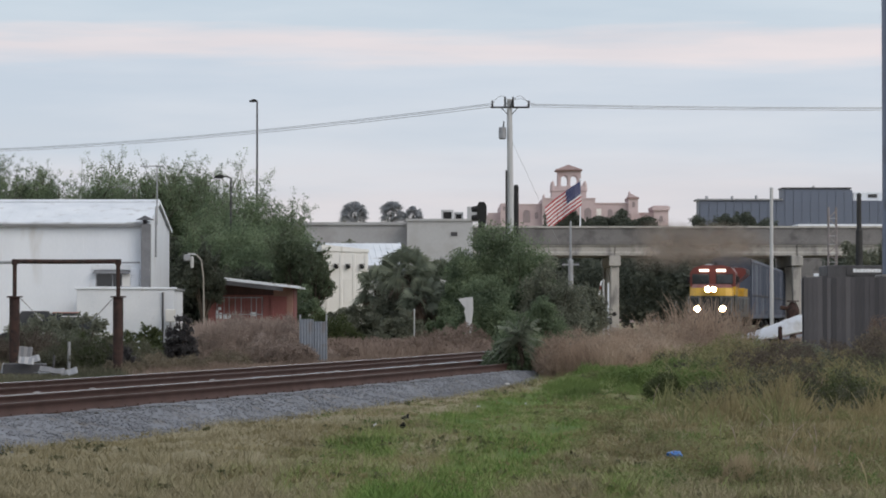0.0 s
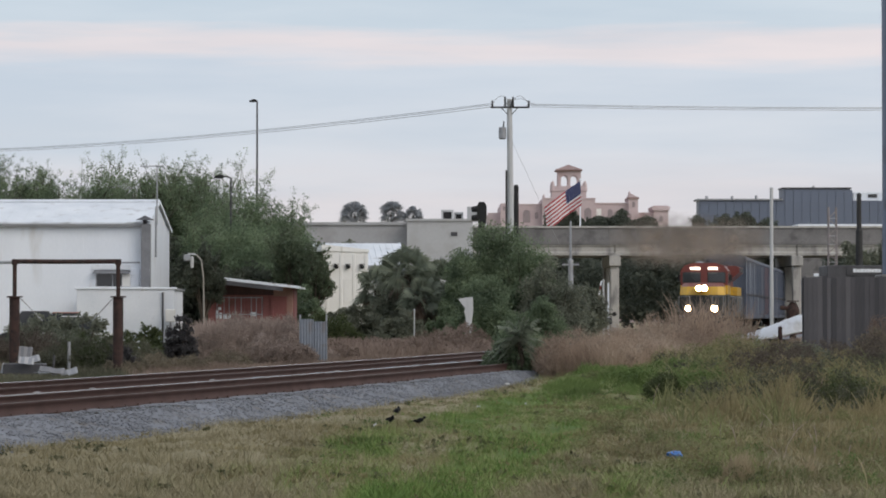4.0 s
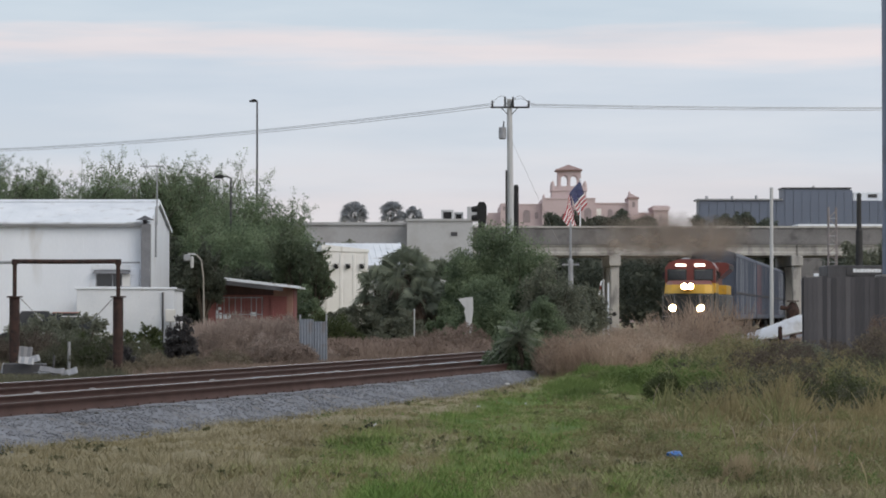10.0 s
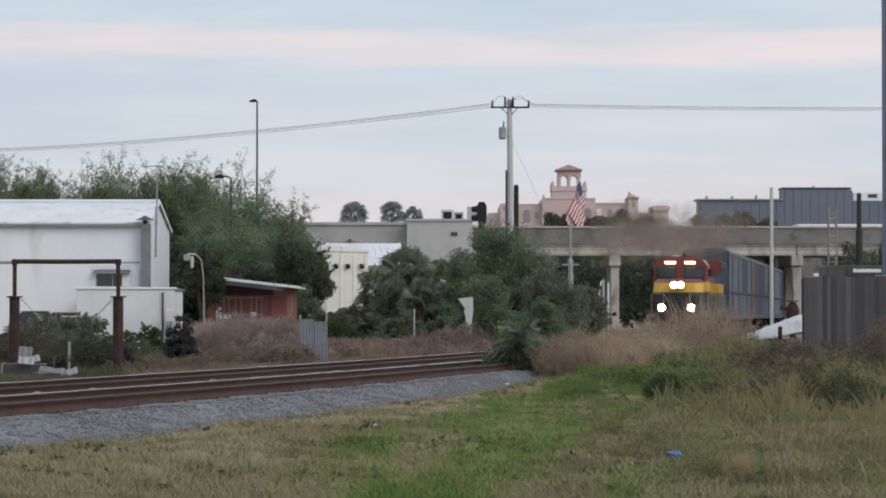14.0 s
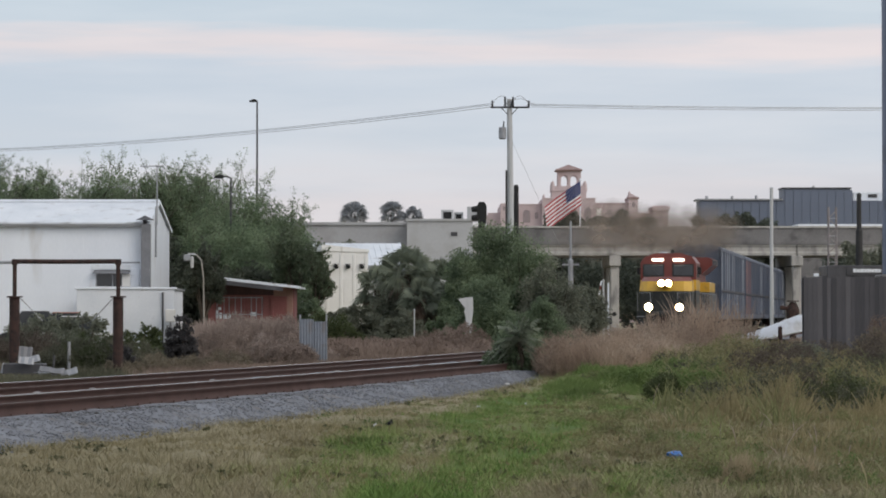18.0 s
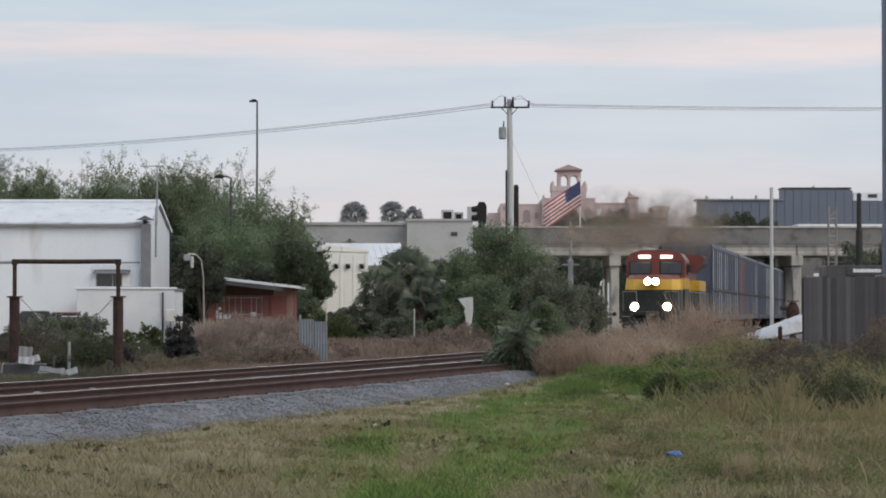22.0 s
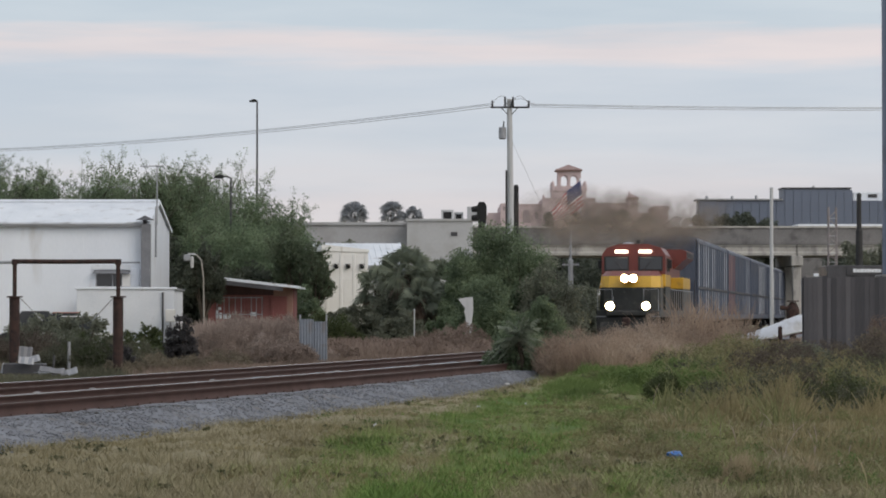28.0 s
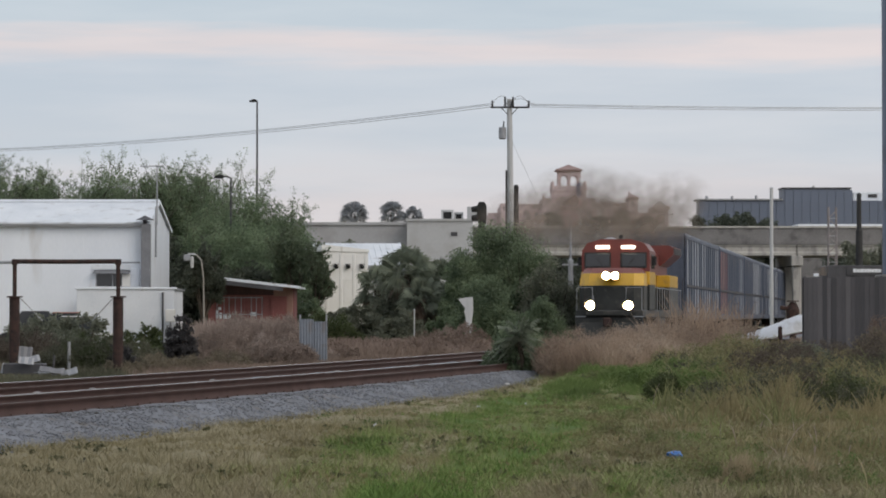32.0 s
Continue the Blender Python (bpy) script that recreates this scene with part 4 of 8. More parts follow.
# ---- the train ----
M_LRED = mat("locomotive_red", (0.13, 0.03, 0.024), (0.18, 0.043, 0.033), 0.8, 12, 0.4, 0, 0.03, dirt=(0.10, 0.03, 0.025), dirt_at=0.66, coat=0.2)
M_LYEL = mat("locomotive_yellow", (0.52, 0.30, 0.03), (0.62, 0.38, 0.05), 0.8, 12, 0.4, 0, 0.03, dirt=(0.30, 0.19, 0.06), dirt_at=0.66, coat=0.2)
M_LBLK = mat("locomotive_black", (0.015, 0.017, 0.016), (0.03, 0.032, 0.03), 1, 14, 0.5, dirt=(0.06, 0.055, 0.05), dirt_at=0.6)
M_RACKBLUE = mat("faded_blue_rack_steel", (0.075, 0.09, 0.13), (0.12, 0.14, 0.185), 0.6, 10, 0.6, 0.1, 0.1, dirt=(0.16, 0.15, 0.15), dirt_at=0.64, stretch=(1, 1, 0.3))
M_RACK = mat("galvanised_rack_panels", (0.085, 0.105, 0.145), (0.29, 0.315, 0.36), 0.5, 10, 0.6, 0.2, 0.1, dirt=(0.13, 0.11, 0.10), dirt_at=0.66, stretch=(1, 1, 0.25), objrand=0.95)
M_RACKRED = mat("faded_red_rack_panels", (0.20, 0.10, 0.10), (0.30, 0.18, 0.17), 0.5, 10, 0.65, 0.1, 0.1, objrand=0.4, stretch=(1, 1, 0.25))
M_RACKWHITE = mat("white_rack_panels", (0.42, 0.44, 0.47), (0.56, 0.58, 0.60), 0.5, 10, 0.6, 0.1, 0.1, objrand=0.4, stretch=(1, 1, 0.25))
M_LAMP = glow("headlamp", (1.0, 0.66, 0.30), 300.0)
M_BOARD = glow("lit_number_board", (1.0, 0.93, 0.75), 3.0)

WHEEL = None


def wheelset(parent, y):
    """Two flanged wheels on their axle, as a part that turns."""
    global WHEEL
    if WHEEL is None:
        bm = tube([(-0.9, 0, 0), (0.9, 0, 0)], 0.09, 10)
        for s in (-1, 1):
            tube([(s * 0.69, 0, 0), (s * 0.715, 0, 0), (s * 0.72, 0, 0), (s * 0.82, 0, 0)], [0.53, 0.53, 0.5, 0.5], 24, bm)
            for k in range(4):
                a = k * math.pi / 2
                box(s * 0.82 - 0.01, s * 0.82 + 0.01, 0.25 * math.cos(a) - 0.06, 0.25 * math.cos(a) + 0.06, 0.25 * math.sin(a) - 0.06, 0.25 * math.sin(a) + 0.06, 0, bm)
        WHEEL = bpy.data.meshes.new("wheelset")
        bm.to_mesh(WHEEL)
        bm.free()
        WHEEL.materials.append(M_RUST)
    w = new("wheelset", WHEEL)
    w.parent = parent
    w.location = (0, y, 0.5)
    WHEELS.append(w)
    return w


WHEELS = []


def truck(parent, y, axles, span):
    bm = bmesh.new()
    for s in (-1, 1):
        box(s * 1.05 - 0.07, s * 1.05 + 0.07, -span / 2 - 0.35, span / 2 + 0.35, 0.5, 0.78, 0.03, bm)
        for k in range(axles):
            yy = -span / 2 + span * k / (axles - 1)
            box(s * 1.06 - 0.1, s * 1.06 + 0.1, yy - 0.2, yy + 0.2, 0.36, 0.7, 0.03, bm)
        for k in range(3):
            yy = (k - 1) * 0.16
            tube([(s * 1.05, yy, 0.3), (s * 1.05, yy, 0.62)], 0.06, 8, bm)
    box(-1.0, 1.0, -0.22, 0.22, 0.5, 0.95, 0.03, bm)
    t = part("truck", bm, M_LBLK, parent)
    t.location = (0, y, 0)
    for k in range(axles):
        wheelset(t, -span / 2 + span * k / (axles - 1))
    return t


def mirror_part(name, make, material, parent, label=""):
    for s in (-1, 1):
        part(name, make(s), material, parent, label)


def hood(x, y, z, r, reach=0.16):
    """A lamp housing: a drum behind the lens and a short open hood before it."""
    bm = tube([(x, y - 0.02, z), (x, y + 0.28, z)], r + 0.035, 20)
    for k in (0.035, 0.015):
        tube([(x, y - 0.02, z), (x, y - reach, z)], r + k, 20, bm, cap=False)
    return bm


def build_locomotive():
    """Local y runs back from the cab's front; the red, yellow and black engine leads."""
    e = thing("locomotive", 0, 0, 0, "red, yellow and black diesel freight locomotive with lit headlights", "locomotive")
    part("underframe", box(-1.5, 1.5, -2.9, 19.2, 1.12, 1.45, 0.03), M_LBLK, e)
    part("fuel_tank", prism([(-1.25, 0.35), (1.25, 0.35), (1.4, 0.6), (1.4, 1.1), (-1.4, 1.1), (-1.4, 0.6)], "y", 5.3, 10.3), M_LBLK, e)
    truck(e, 1.6, 3, 4.0)
    truck(e, 14.4, 3, 4.0)
    # pilot with its plough, steps and coupler
    pl = part("pilot", prism([(-1.45, 0.25), (1.45, 0.25), (1.5, 1.12), (-1.5, 1.12)], "y", -3.0, -2.85), M_LBLK, e)
    part("plough", prism([(-3.4, 0.12), (-3.05, 0.9), (-3.0, 0.9), (-3.0, 0.12)], "x", -1.3, 1.3), M_LBLK, pl)
    bm = box(-0.14, 0.14, -3.55, -2.9, 0.78, 1.05, 0.03)
    box(-0.2, 0.16, -3.8, -3.5, 0.7, 1.12, 0.06, bm)
    part("coupler", bm, M_RUST, e)
    part("anticlimber", box(-1.0, 1.0, -3.25, -2.9, 1.2, 1.42, 0.03), M_LBLK, e)
    for s in (-1, 1):
        for k in range(4):
            part("step", box(min(s * 1.05, s * 1.5), max(s * 1.05, s * 1.5), -2.95, -2.6, 0.3 + k * 0.28, 0.34 + k * 0.28), M_GREYMETAL, pl)
    # short nose: black foot, yellow band, red top
    def nose(z0, z1, w0, w1, f0, f1):
        bm = bmesh.new()
        lo = [(-w0, 0), (-w0, f0 + 0.35), (-w0 * 0.7, f0), (w0 * 0.7, f0), (w0, f0 + 0.35), (w0, 0)]
        hi = [(-w1, 0), (-w1, f1 + 0.35), (-w1 * 0.7, f1), (w1 * 0.7, f1), (w1, f1 + 0.35), (w1, 0)]
        a = [bm.verts.new((x, y, z0)) for x, y in lo]
        b = [bm.verts.new((x, y, z1)) for x, y in hi]
        for i in range(6):
            j = (i + 1) % 6
            bm.faces.new((a[i], a[j], b[j], b[i]))
        bm.faces.new(a[::-1])
        bm.faces.new(b)
        bmesh.ops.recalc_face_normals(bm, faces=bm.faces[:])
        return bm
    part("nose_foot", nose(1.45, 2.55, 1.45, 1.45, -2.05, -2.0), M_LBLK, e)
    part("nose_band", nose(2.55, 3.1, 1.46, 1.42, -2.02, -1.75), M_LYEL, e, "broad yellow band round the nose")
    part("nose_top", nose(3.1, 3.35, 1.41, 1.25, -1.72, -1.25), M_LRED, e)
    d = part("nose_door", box(-1.25, -0.7, -2.06, -1.98, 1.5, 2.5, 0.02), M_LBLK, e)
    part("door_handle", tube([(-0.78, -2.12, 1.9), (-0.78, -2.12, 2.1)], 0.02, 6), M_GREYMETAL, d)
    # cab
    part("cab_lower", box(-1.55, 1.55, 0.0, 3.0, 1.45, 2.6, 0.03), M_LBLK, e)
    part("cab_band", box(-1.56, 1.56, -0.01, 3.0, 2.602, 3.2, 0.03), M_LYEL, e, "yellow band round the cab")
    part("cab_upper", prism([(-1.55, 3.202), (1.55, 3.202), (1.55, 4.15), (1.3, 4.5), (0.7, 4.68), (-0.7, 4.68), (-1.3, 4.5), (-1.55, 4.15)], "y", 0.0, 3.0), M_LRED, e)
    for s in (-1, 1):
        w = part("windshield", box(min(s * 0.28, s * 1.36), max(s * 0.28, s * 1.36), -0.05, -0.01, 3.42, 4.02, 0.02), M_DARKWIN, e, "dark windshield")
        part("wiper", tube([(s * 0.5, -0.08, 3.44), (s * 0.9, -0.08, 3.9)], 0.012, 6), M_BLACK, w)
        part("windshield_frame", box(min(s * 0.22, s * 1.42), max(s * 0.22, s * 1.42), -0.03, -0.003, 3.36, 4.08, 0.02), M_LBLK, e)
        part("side_window", box(min(s * 1.53, s * 1.57), max(s * 1.53, s * 1.57), 0.9, 2.4, 3.35, 4.0, 0.01), M_DARKWIN, e)
        part("number_board", box(min(s * 0.26, s * 0.9), max(s * 0.26, s * 0.9), -0.14, -0.02, 4.23, 4.39, 0.03), M_BOARD, e, "lit white number board")
        part("mirror", box(min(s * 1.6, s * 1.8), max(s * 1.6, s * 1.8), 0.7, 0.74, 3.5, 3.9, 0.01), M_BLACK, e)
        # lamps: twin nose headlight and ditch lights, each in its own housing
        for k, (x, y, z, r) in enumerate(((s * 0.2, -2.16, 2.98, 0.165), (s * 0.85, -2.72, 1.66, 0.19))):
            h = part("headlight" if k == 0 else "ditch_light", hood(x, y, z, r, 0.42), M_BLACK, e, "lit round headlamp")
            part("lens", tube([(x, y - 0.05, z), (x, y - 0.03, z), (x, y - 0.025, z)], [r * 0.75, r, r], 20), M_LAMP, h)
    part("ditch_bracket", box(-1.05, 1.05, -2.74, -2.55, 1.4, 1.5, 0.01), M_BLACK, e)
    part("horn", tube([(0.2, 1.0, 4.75), (0.2, 0.4, 4.8)], [0.04, 0.1], 10), M_LBLK, e)
    part("antenna_dome", tube([(-0.4, 1.6, 4.66), (-0.4, 1.6, 4.74), (-0.4, 1.6, 4.8)], [0.3, 0.28, 0.1], 14), M_GREYMETAL, e)
    # long hood
    part("hood_lower", box(-0.82, 0.82, 3.002, 18.5, 1.45, 2.6, 0.03), M_LBLK, e)
    part("hood_band", box(-0.83, 0.83, 3.002, 18.5, 2.602, 3.2, 0.03), M_LYEL, e, "yellow band along the hood")
    part("hood_upper", prism([(-0.82, 3.202), (0.82, 3.202), (0.82, 4.2), (0.55, 4.4), (-0.55, 4.4), (-0.82, 4.2)], "y", 3.002, 18.5), M_LRED, e)
    part("radiator", prism([(-0.9, 3.7), (0.9, 3.7), (1.55, 4.25), (1.55, 4.62), (1.3, 4.72), (-1.3, 4.72), (-1.55, 4.62), (-1.55, 4.25)], "y", 13.6, 18.6), M_LRED, e, "flared red radiator section")
    for s in (-1, 1):
        for k in range(8):
            part("radiator_slat", box(min(s * 1.555, s * 1.585), max(s * 1.555, s * 1.585), 13.8 + k * 0.6, 14.2 + k * 0.6, 4.28, 4.58), M_DARK, e)
        for k in range(11):
            part("hood_door", box(min(s * 0.832, s * 0.855), max(s * 0.832, s * 0.855), 3.4 + k * 0.95, 4.25 + k * 0.95, 1.6, 2.55), M_LBLK, e)
        part("equipment_box", box(min(s * 0.84, s * 1.5), max(s * 0.84, s * 1.5), 12.0, 17.0, 1.455, 2.6, 0.03), M_LBLK, e)
        part("equipment_band", box(min(s * 0.845, s * 1.5), max(s * 0.845, s * 1.5), 12.0, 17.0, 2.602, 3.2, 0.03), M_LYEL, e)
        # handrails
        part("handrail", tube([(s * 1.5, 3.1, 2.5), (s * 1.5, 19.0, 2.5)], 0.02, 6), M_GREYMETAL, e)
        for k in range(12):
            part("stanchion", tube([(s * 1.5, 3.2 + k * 1.4, 1.45), (s * 1.5, 3.2 + k * 1.4, 2.5)], 0.016, 6), M_GREYMETAL, e)
        part("front_handrail", tube([(s * 1.45, -2.85, 1.45), (s * 1.45, -2.85, 2.45), (s * 0.75, -2.9, 2.45), (s * 0.75, -2.9, 1.45)], 0.018, 6), M_GREYMETAL, e)
    part("exhaust_stack", box(-0.35, 0.35, 9.0, 10.0, 4.402, 4.62, 0.03), M_BLACK, e)
    part("dynamic_brake_vent", box(-0.7, 0.7, 4.4, 7.2, 4.402, 4.55, 0.03), M_DARK, e)
    for k in range(2):
        part("roof_fan", tube([(0, 14.9 + k * 2.2, 4.72), (0, 14.9 + k * 2.2, 4.84)], 0.8, 18), M_DARK, e)
    return e


LOCO = build_locomotive()


def rack_mesh(name, bm, material):
    me = bpy.data.meshes.new(name)
    bm.to_mesh(me)
    bm.free()
    me.materials.append(material)
    return me


PANELS = {}
for key, m_ in (("grey", M_RACK), ("red", M_RACKRED), ("white", M_RACKWHITE), ("blue", M_RACKBLUE)):
    bm_ = bmesh.new()
    for k_ in range(4):
        box(-0.02, 0.02, 0.02 + k_ * 0.215, 0.18 + k_ * 0.215, 0, 1.0, 0, bm_)
    box(-0.008, 0.008, 0.0, 0.86, 0, 1.0, 0, bm_)
    PANELS[key] = rack_mesh("side_panel", bm_, m_)
bm_ = box(-0.05, 0.05, -0.06, 0.06, 0, 1.0)
POST = rack_mesh("side_post", bm_, M_RACKBLUE)


def build_autorack(label, tones):
    """A covered auto rack: local y runs back from its front end."""
    c = thing("autorack_car", 0, 0, 0, label, "railroad car", "cars of the freight train")
    L = 27.2
    part("underframe", box(-1.35, 1.35, 0.0, L, 0.95, 1.25, 0.02), M_LBLK, c)
    truck(c, 3.3, 2, 1.75)
    truck(c, L - 3.3, 2, 1.75)
    for z, w in ((1.252, 1.45), (3.2, 1.45)):
        part("deck", box(-w, w, 0.15, L - 0.15, z, z + 0.08), M_RACK, c)
    part("roof", prism([(-1.5, 5.45), (1.5, 5.45), (1.45, 5.58), (0.8, 5.72), (-0.8, 5.72), (-1.45, 5.58)], "y", 0.05, L - 0.05), M_RACK, c, "dull corrugated metal roof")
    for s in (-1, 1):
        part("side_sill", box(min(s * 1.46, s * 1.54), max(s * 1.46, s * 1.54), 0.02, L - 0.02, 1.0, 1.3), M_RACKBLUE, c)
        part("deck_rail", box(min(s * 1.535, s * 1.57), max(s * 1.535, s * 1.57), 0.02, L - 0.02, 2.72, 2.85), M_DARK, c)
        part("top_rail", box(min(s * 1.46, s * 1.54), max(s * 1.46, s * 1.54), 0.02, L - 0.02, 5.3, 5.46), M_RACKBLUE, c)
        n = 14
        step = L / n
        for k in range(n + 1):
            p = new("side_post", POST)
            p.parent = c
            p.location = (s * 1.52, min(max(k * step, 0.07), L - 0.07), 1.3)
            p.scale = (1, 1, 4.0)
        for k in range(n):
            for zz, h in ((1.32, 1.36), (2.87, 2.4)):
                q = new("side_panel", PANELS[tones[k * len(tones) // n]])
                q.parent = c
                q.location = (s * 1.5, k * step + 0.08, zz)
                q.scale = (1, (step - 0.16) / 0.86, h)
    for y0 in (0.0, L - 0.08):
        d = part("end_door", box(-1.42, 1.42, y0, y0 + 0.08, 1.3, 5.44, 0.01), M_RACKBLUE, c, "ribbed blue-grey end door")
        for k in range(7):
            part("door_rib", box(-1.3 + k * 0.42, -1.22 + k * 0.42, y0 - 0.04, y0, 1.35, 5.4), M_RACKBLUE, d)
    bm = box(-0.14, 0.14, -0.75, 0.0, 0.78, 1.0, 0.03)
    box(-0.14, 0.14, L, L + 0.75, 0.78, 1.0, 0.03, bm)
    part("couplers", bm, M_RUST, c)
    mirror_part("ladder", lambda s: tube([(s * 1.35, -0.1, 1.0), (s * 1.35, -0.1, 3.2)], 0.025, 6), M_DARK, c)
    return c


CARS = [build_autorack(*a) for a in (
    ("blue-grey ribbed covered auto rack railroad car", ["grey"] * 8),
    ("auto rack railroad car with faded red front panels", ["red", "red", "grey", "grey", "blue", "grey", "grey", "grey"]),
    ("dark blue and white covered auto rack railroad car", ["blue", "blue", "blue", "white", "white", "white", "grey", "grey"]),
    ("grey galvanised covered auto rack railroad car", ["grey", "white", "grey", "white"]),
    ("blue-grey covered auto rack railroad car", ["grey", "blue"]),
    ("dull grey covered auto rack railroad car", ["grey"]))]


# ---- plants ----
def leaf_cloud(rng, centres, radii, per, size, flat=0.8, aspect=0.5):
    """Small pointed leaves scattered in soft balls round the centres: arrays of triangles."""
    c = np.repeat(np.asarray(centres, float), per, 0)
    r = np.repeat(np.asarray(radii, float), per)
    n = len(c)
    d = rng.normal(size=(n, 3))
    d /= np.linalg.norm(d, axis=1, keepdims=True)
    p = c + d * (r * rng.rand(n) ** 0.45)[:, None] * np.array([1, 1, flat])
    u = rng.normal(size=(n, 3))
    u /= np.linalg.norm(u, axis=1, keepdims=True)
    v = np.cross(u, rng.normal(size=(n, 3)))
    v /= np.linalg.norm(v, axis=1, keepdims=True)
    s = (1.16 * size * (0.6 + 0.8 * rng.rand(n)))[:, None]
    w = 0.75 * aspect
    verts = np.stack([p - (0.8 * u + w * v) * s, p + u * s, p - (0.8 * u - w * v) * s], 1).reshape(-1, 3)
    return verts, np.arange(3 * n).reshape(-1, 3)


def grow(rng, base, height, spread, limbs, twigs, r0, wisp=0.11):
    """Trunk, limbs and twigs of a tree: a mesh of tapered bars, and the twig tips."""
    bm = bmesh.new()
    base = Vector(base)
    fork = base + Vector((rng.uniform(-0.2, 0.2), rng.uniform(-0.2, 0.2), height * 0.28))
    tube([base, base.lerp(fork, 0.5) + Vector((0.05 * height * rng.uniform(-0.3, 0.3), 0, 0)), fork], [r0, r0 * 0.8, r0 * 0.7], 9, bm)
    tips = []
    for i in range(limbs):
        a = 2 * math.pi * (i + rng.random()) / limbs
        up = rng.uniform(0.35, 1.0)
        out = spread * (1.1 - 0.55 * up) * rng.uniform(0.75, 1.1)
        end = Vector((base.x + math.cos(a) * out, base.y + math.sin(a) * out, base.z + height * (0.35 + 0.6 * up)))
        mid = fork.lerp(end, 0.5) + Vector((rng.uniform(-0.4, 0.4), rng.uniform(-0.4, 0.4), rng.uniform(0, 0.6))) * (spread * 0.15)
        tube([fork, mid, end], [r0 * 0.5, r0 * 0.3, r0 * 0.1], 6, bm)
        tips.append(end)
        for k in range(twigs):
            q = mid.lerp(end, rng.uniform(0, 1))
            e = q + Vector((rng.uniform(-1, 1), rng.uniform(-1, 1), rng.uniform(-0.25, 0.9))) * (spread * 0.32)
            tube([q, q.lerp(e, 0.5) + Vector((0, 0, 0.1)), e], [r0 * 0.16, r0 * 0.1, r0 * 0.04], 4, bm, cap=False)
            tips.append(e)
    # upright shoots that break the outline
    shoots = []
    for q in sorted(tips, key=lambda p: -p.z)[:len(tips) // 2]:
        e = q + Vector((rng.uniform(-0.5, 0.5), rng.uniform(-0.5, 0.5), rng.uniform(0.35, 1.1))) * (height * wisp)
        tube([q, q.lerp(e, 0.5) + Vector((rng.uniform(-0.1, 0.1), 0, 0)), e], [r0 * 0.07, r0 * 0.05, r0 * 0.02], 4, bm, cap=False)
        shoots.extend((q.lerp(e, 0.4), q.lerp(e, 0.75), e))
        if wisp > 0.15:
            for u in (0.35, 0.6):
                s = q.lerp(e, u)
                e2 = s + Vector((rng.uniform(-1, 1), rng.uniform(-1, 1), rng.uniform(0.1, 0.9))) * (height * wisp * 0.35)
                tube([s, e2], [r0 * 0.045, r0 * 0.02], 4, bm, cap=False)
                shoots.extend((s.lerp(e2, 0.6), e2))
    return bm, tips, shoots


def tree(label, x, y, height, spread, leaves, material=None, seed=0, limbs=9, twigs=9, leaf=0.16, clump=0.16, wisp=0.11, r0=None, flat=0.8):
    rng = random.Random(seed)
    nr = np.random.RandomState(seed)
    t = thing("tree", x, y, GROUND - 0.05, label, "tree")
    bm, tips, shoots = grow(rng, (0, 0, 0), height, spread, limbs, twigs, r0 or height * 0.03, wisp)
    part("trunk", bm, M_BARK, t)
    rad = [spread * clump * rng.uniform(0.6, 1.3) for _ in tips]
    v, f = leaf_cloud(nr, [tuple(p) for p in tips], rad, max(4, int(0.85 * leaves) // len(tips)), leaf * 1.07, flat)
    v2, f2 = leaf_cloud(nr, [tuple(p) for p in shoots], [spread * clump * (0.38 if wisp < 0.15 else 0.26)] * len(shoots), 16 if wisp < 0.15 else 20, leaf * 0.85, 1.2)
    v, f = np.concatenate([v, v2]), np.concatenate([f, f2 + len(v)])
    raw("crown", v, f, material or M_OAK, t)
    return t


def shrub(label, x, y, w, d, h, leaves, material=None, seed=0, leaf=0.09, stems=7, name="shrub", bare=0.0):
    """A multi-stemmed shrub: stems, and leaf clumps filling an uneven mound."""
    rng = random.Random(seed)
    nr = np.random.RandomState(seed)
    t = thing(name, x, y, GROUND - 0.05, label, "shrub")
    bm = bmesh.new()
    cs, rs = [], []
    for i in range(stems * 7):
        a, q = rng.uniform(0, 6.28), math.sqrt(rng.random())
        px, py = math.cos(a) * q * w / 2, math.sin(a) * q * d / 2
        top = h * (1 - 0.55 * q ** 2.2) * rng.uniform(0.55, 1.02)
        if i < stems * 3:
            tube([(px * 0.25, py * 0.25, 0), (px * 0.6, py * 0.6, top * 0.5), (px, py, top)], [0.05, 0.03, 0.008], 5, bm, cap=False)
        r = min(w, h) * rng.uniform(0.10, 0.20)
        cs.append((px, py, max(r * 0.5 + bare, top - r * 0.4)))
        rs.append(r)
        cs.append((px * 0.95, py * 0.95, max(r * 0.5 + bare, top * rng.uniform(0.25, 0.7))))
        rs.append(r * 1.15)
    part("stem", bm, M_BARK, t)
    v, f = leaf_cloud(nr, cs, rs, max(4, int(0.85 * leaves) // len(cs)), leaf * 1.07, 0.95)
    v[:, 2] = np.maximum(v[:, 2], 0.02)
    raw("foliage", v, f, material or M_BUSH, t)
    return t


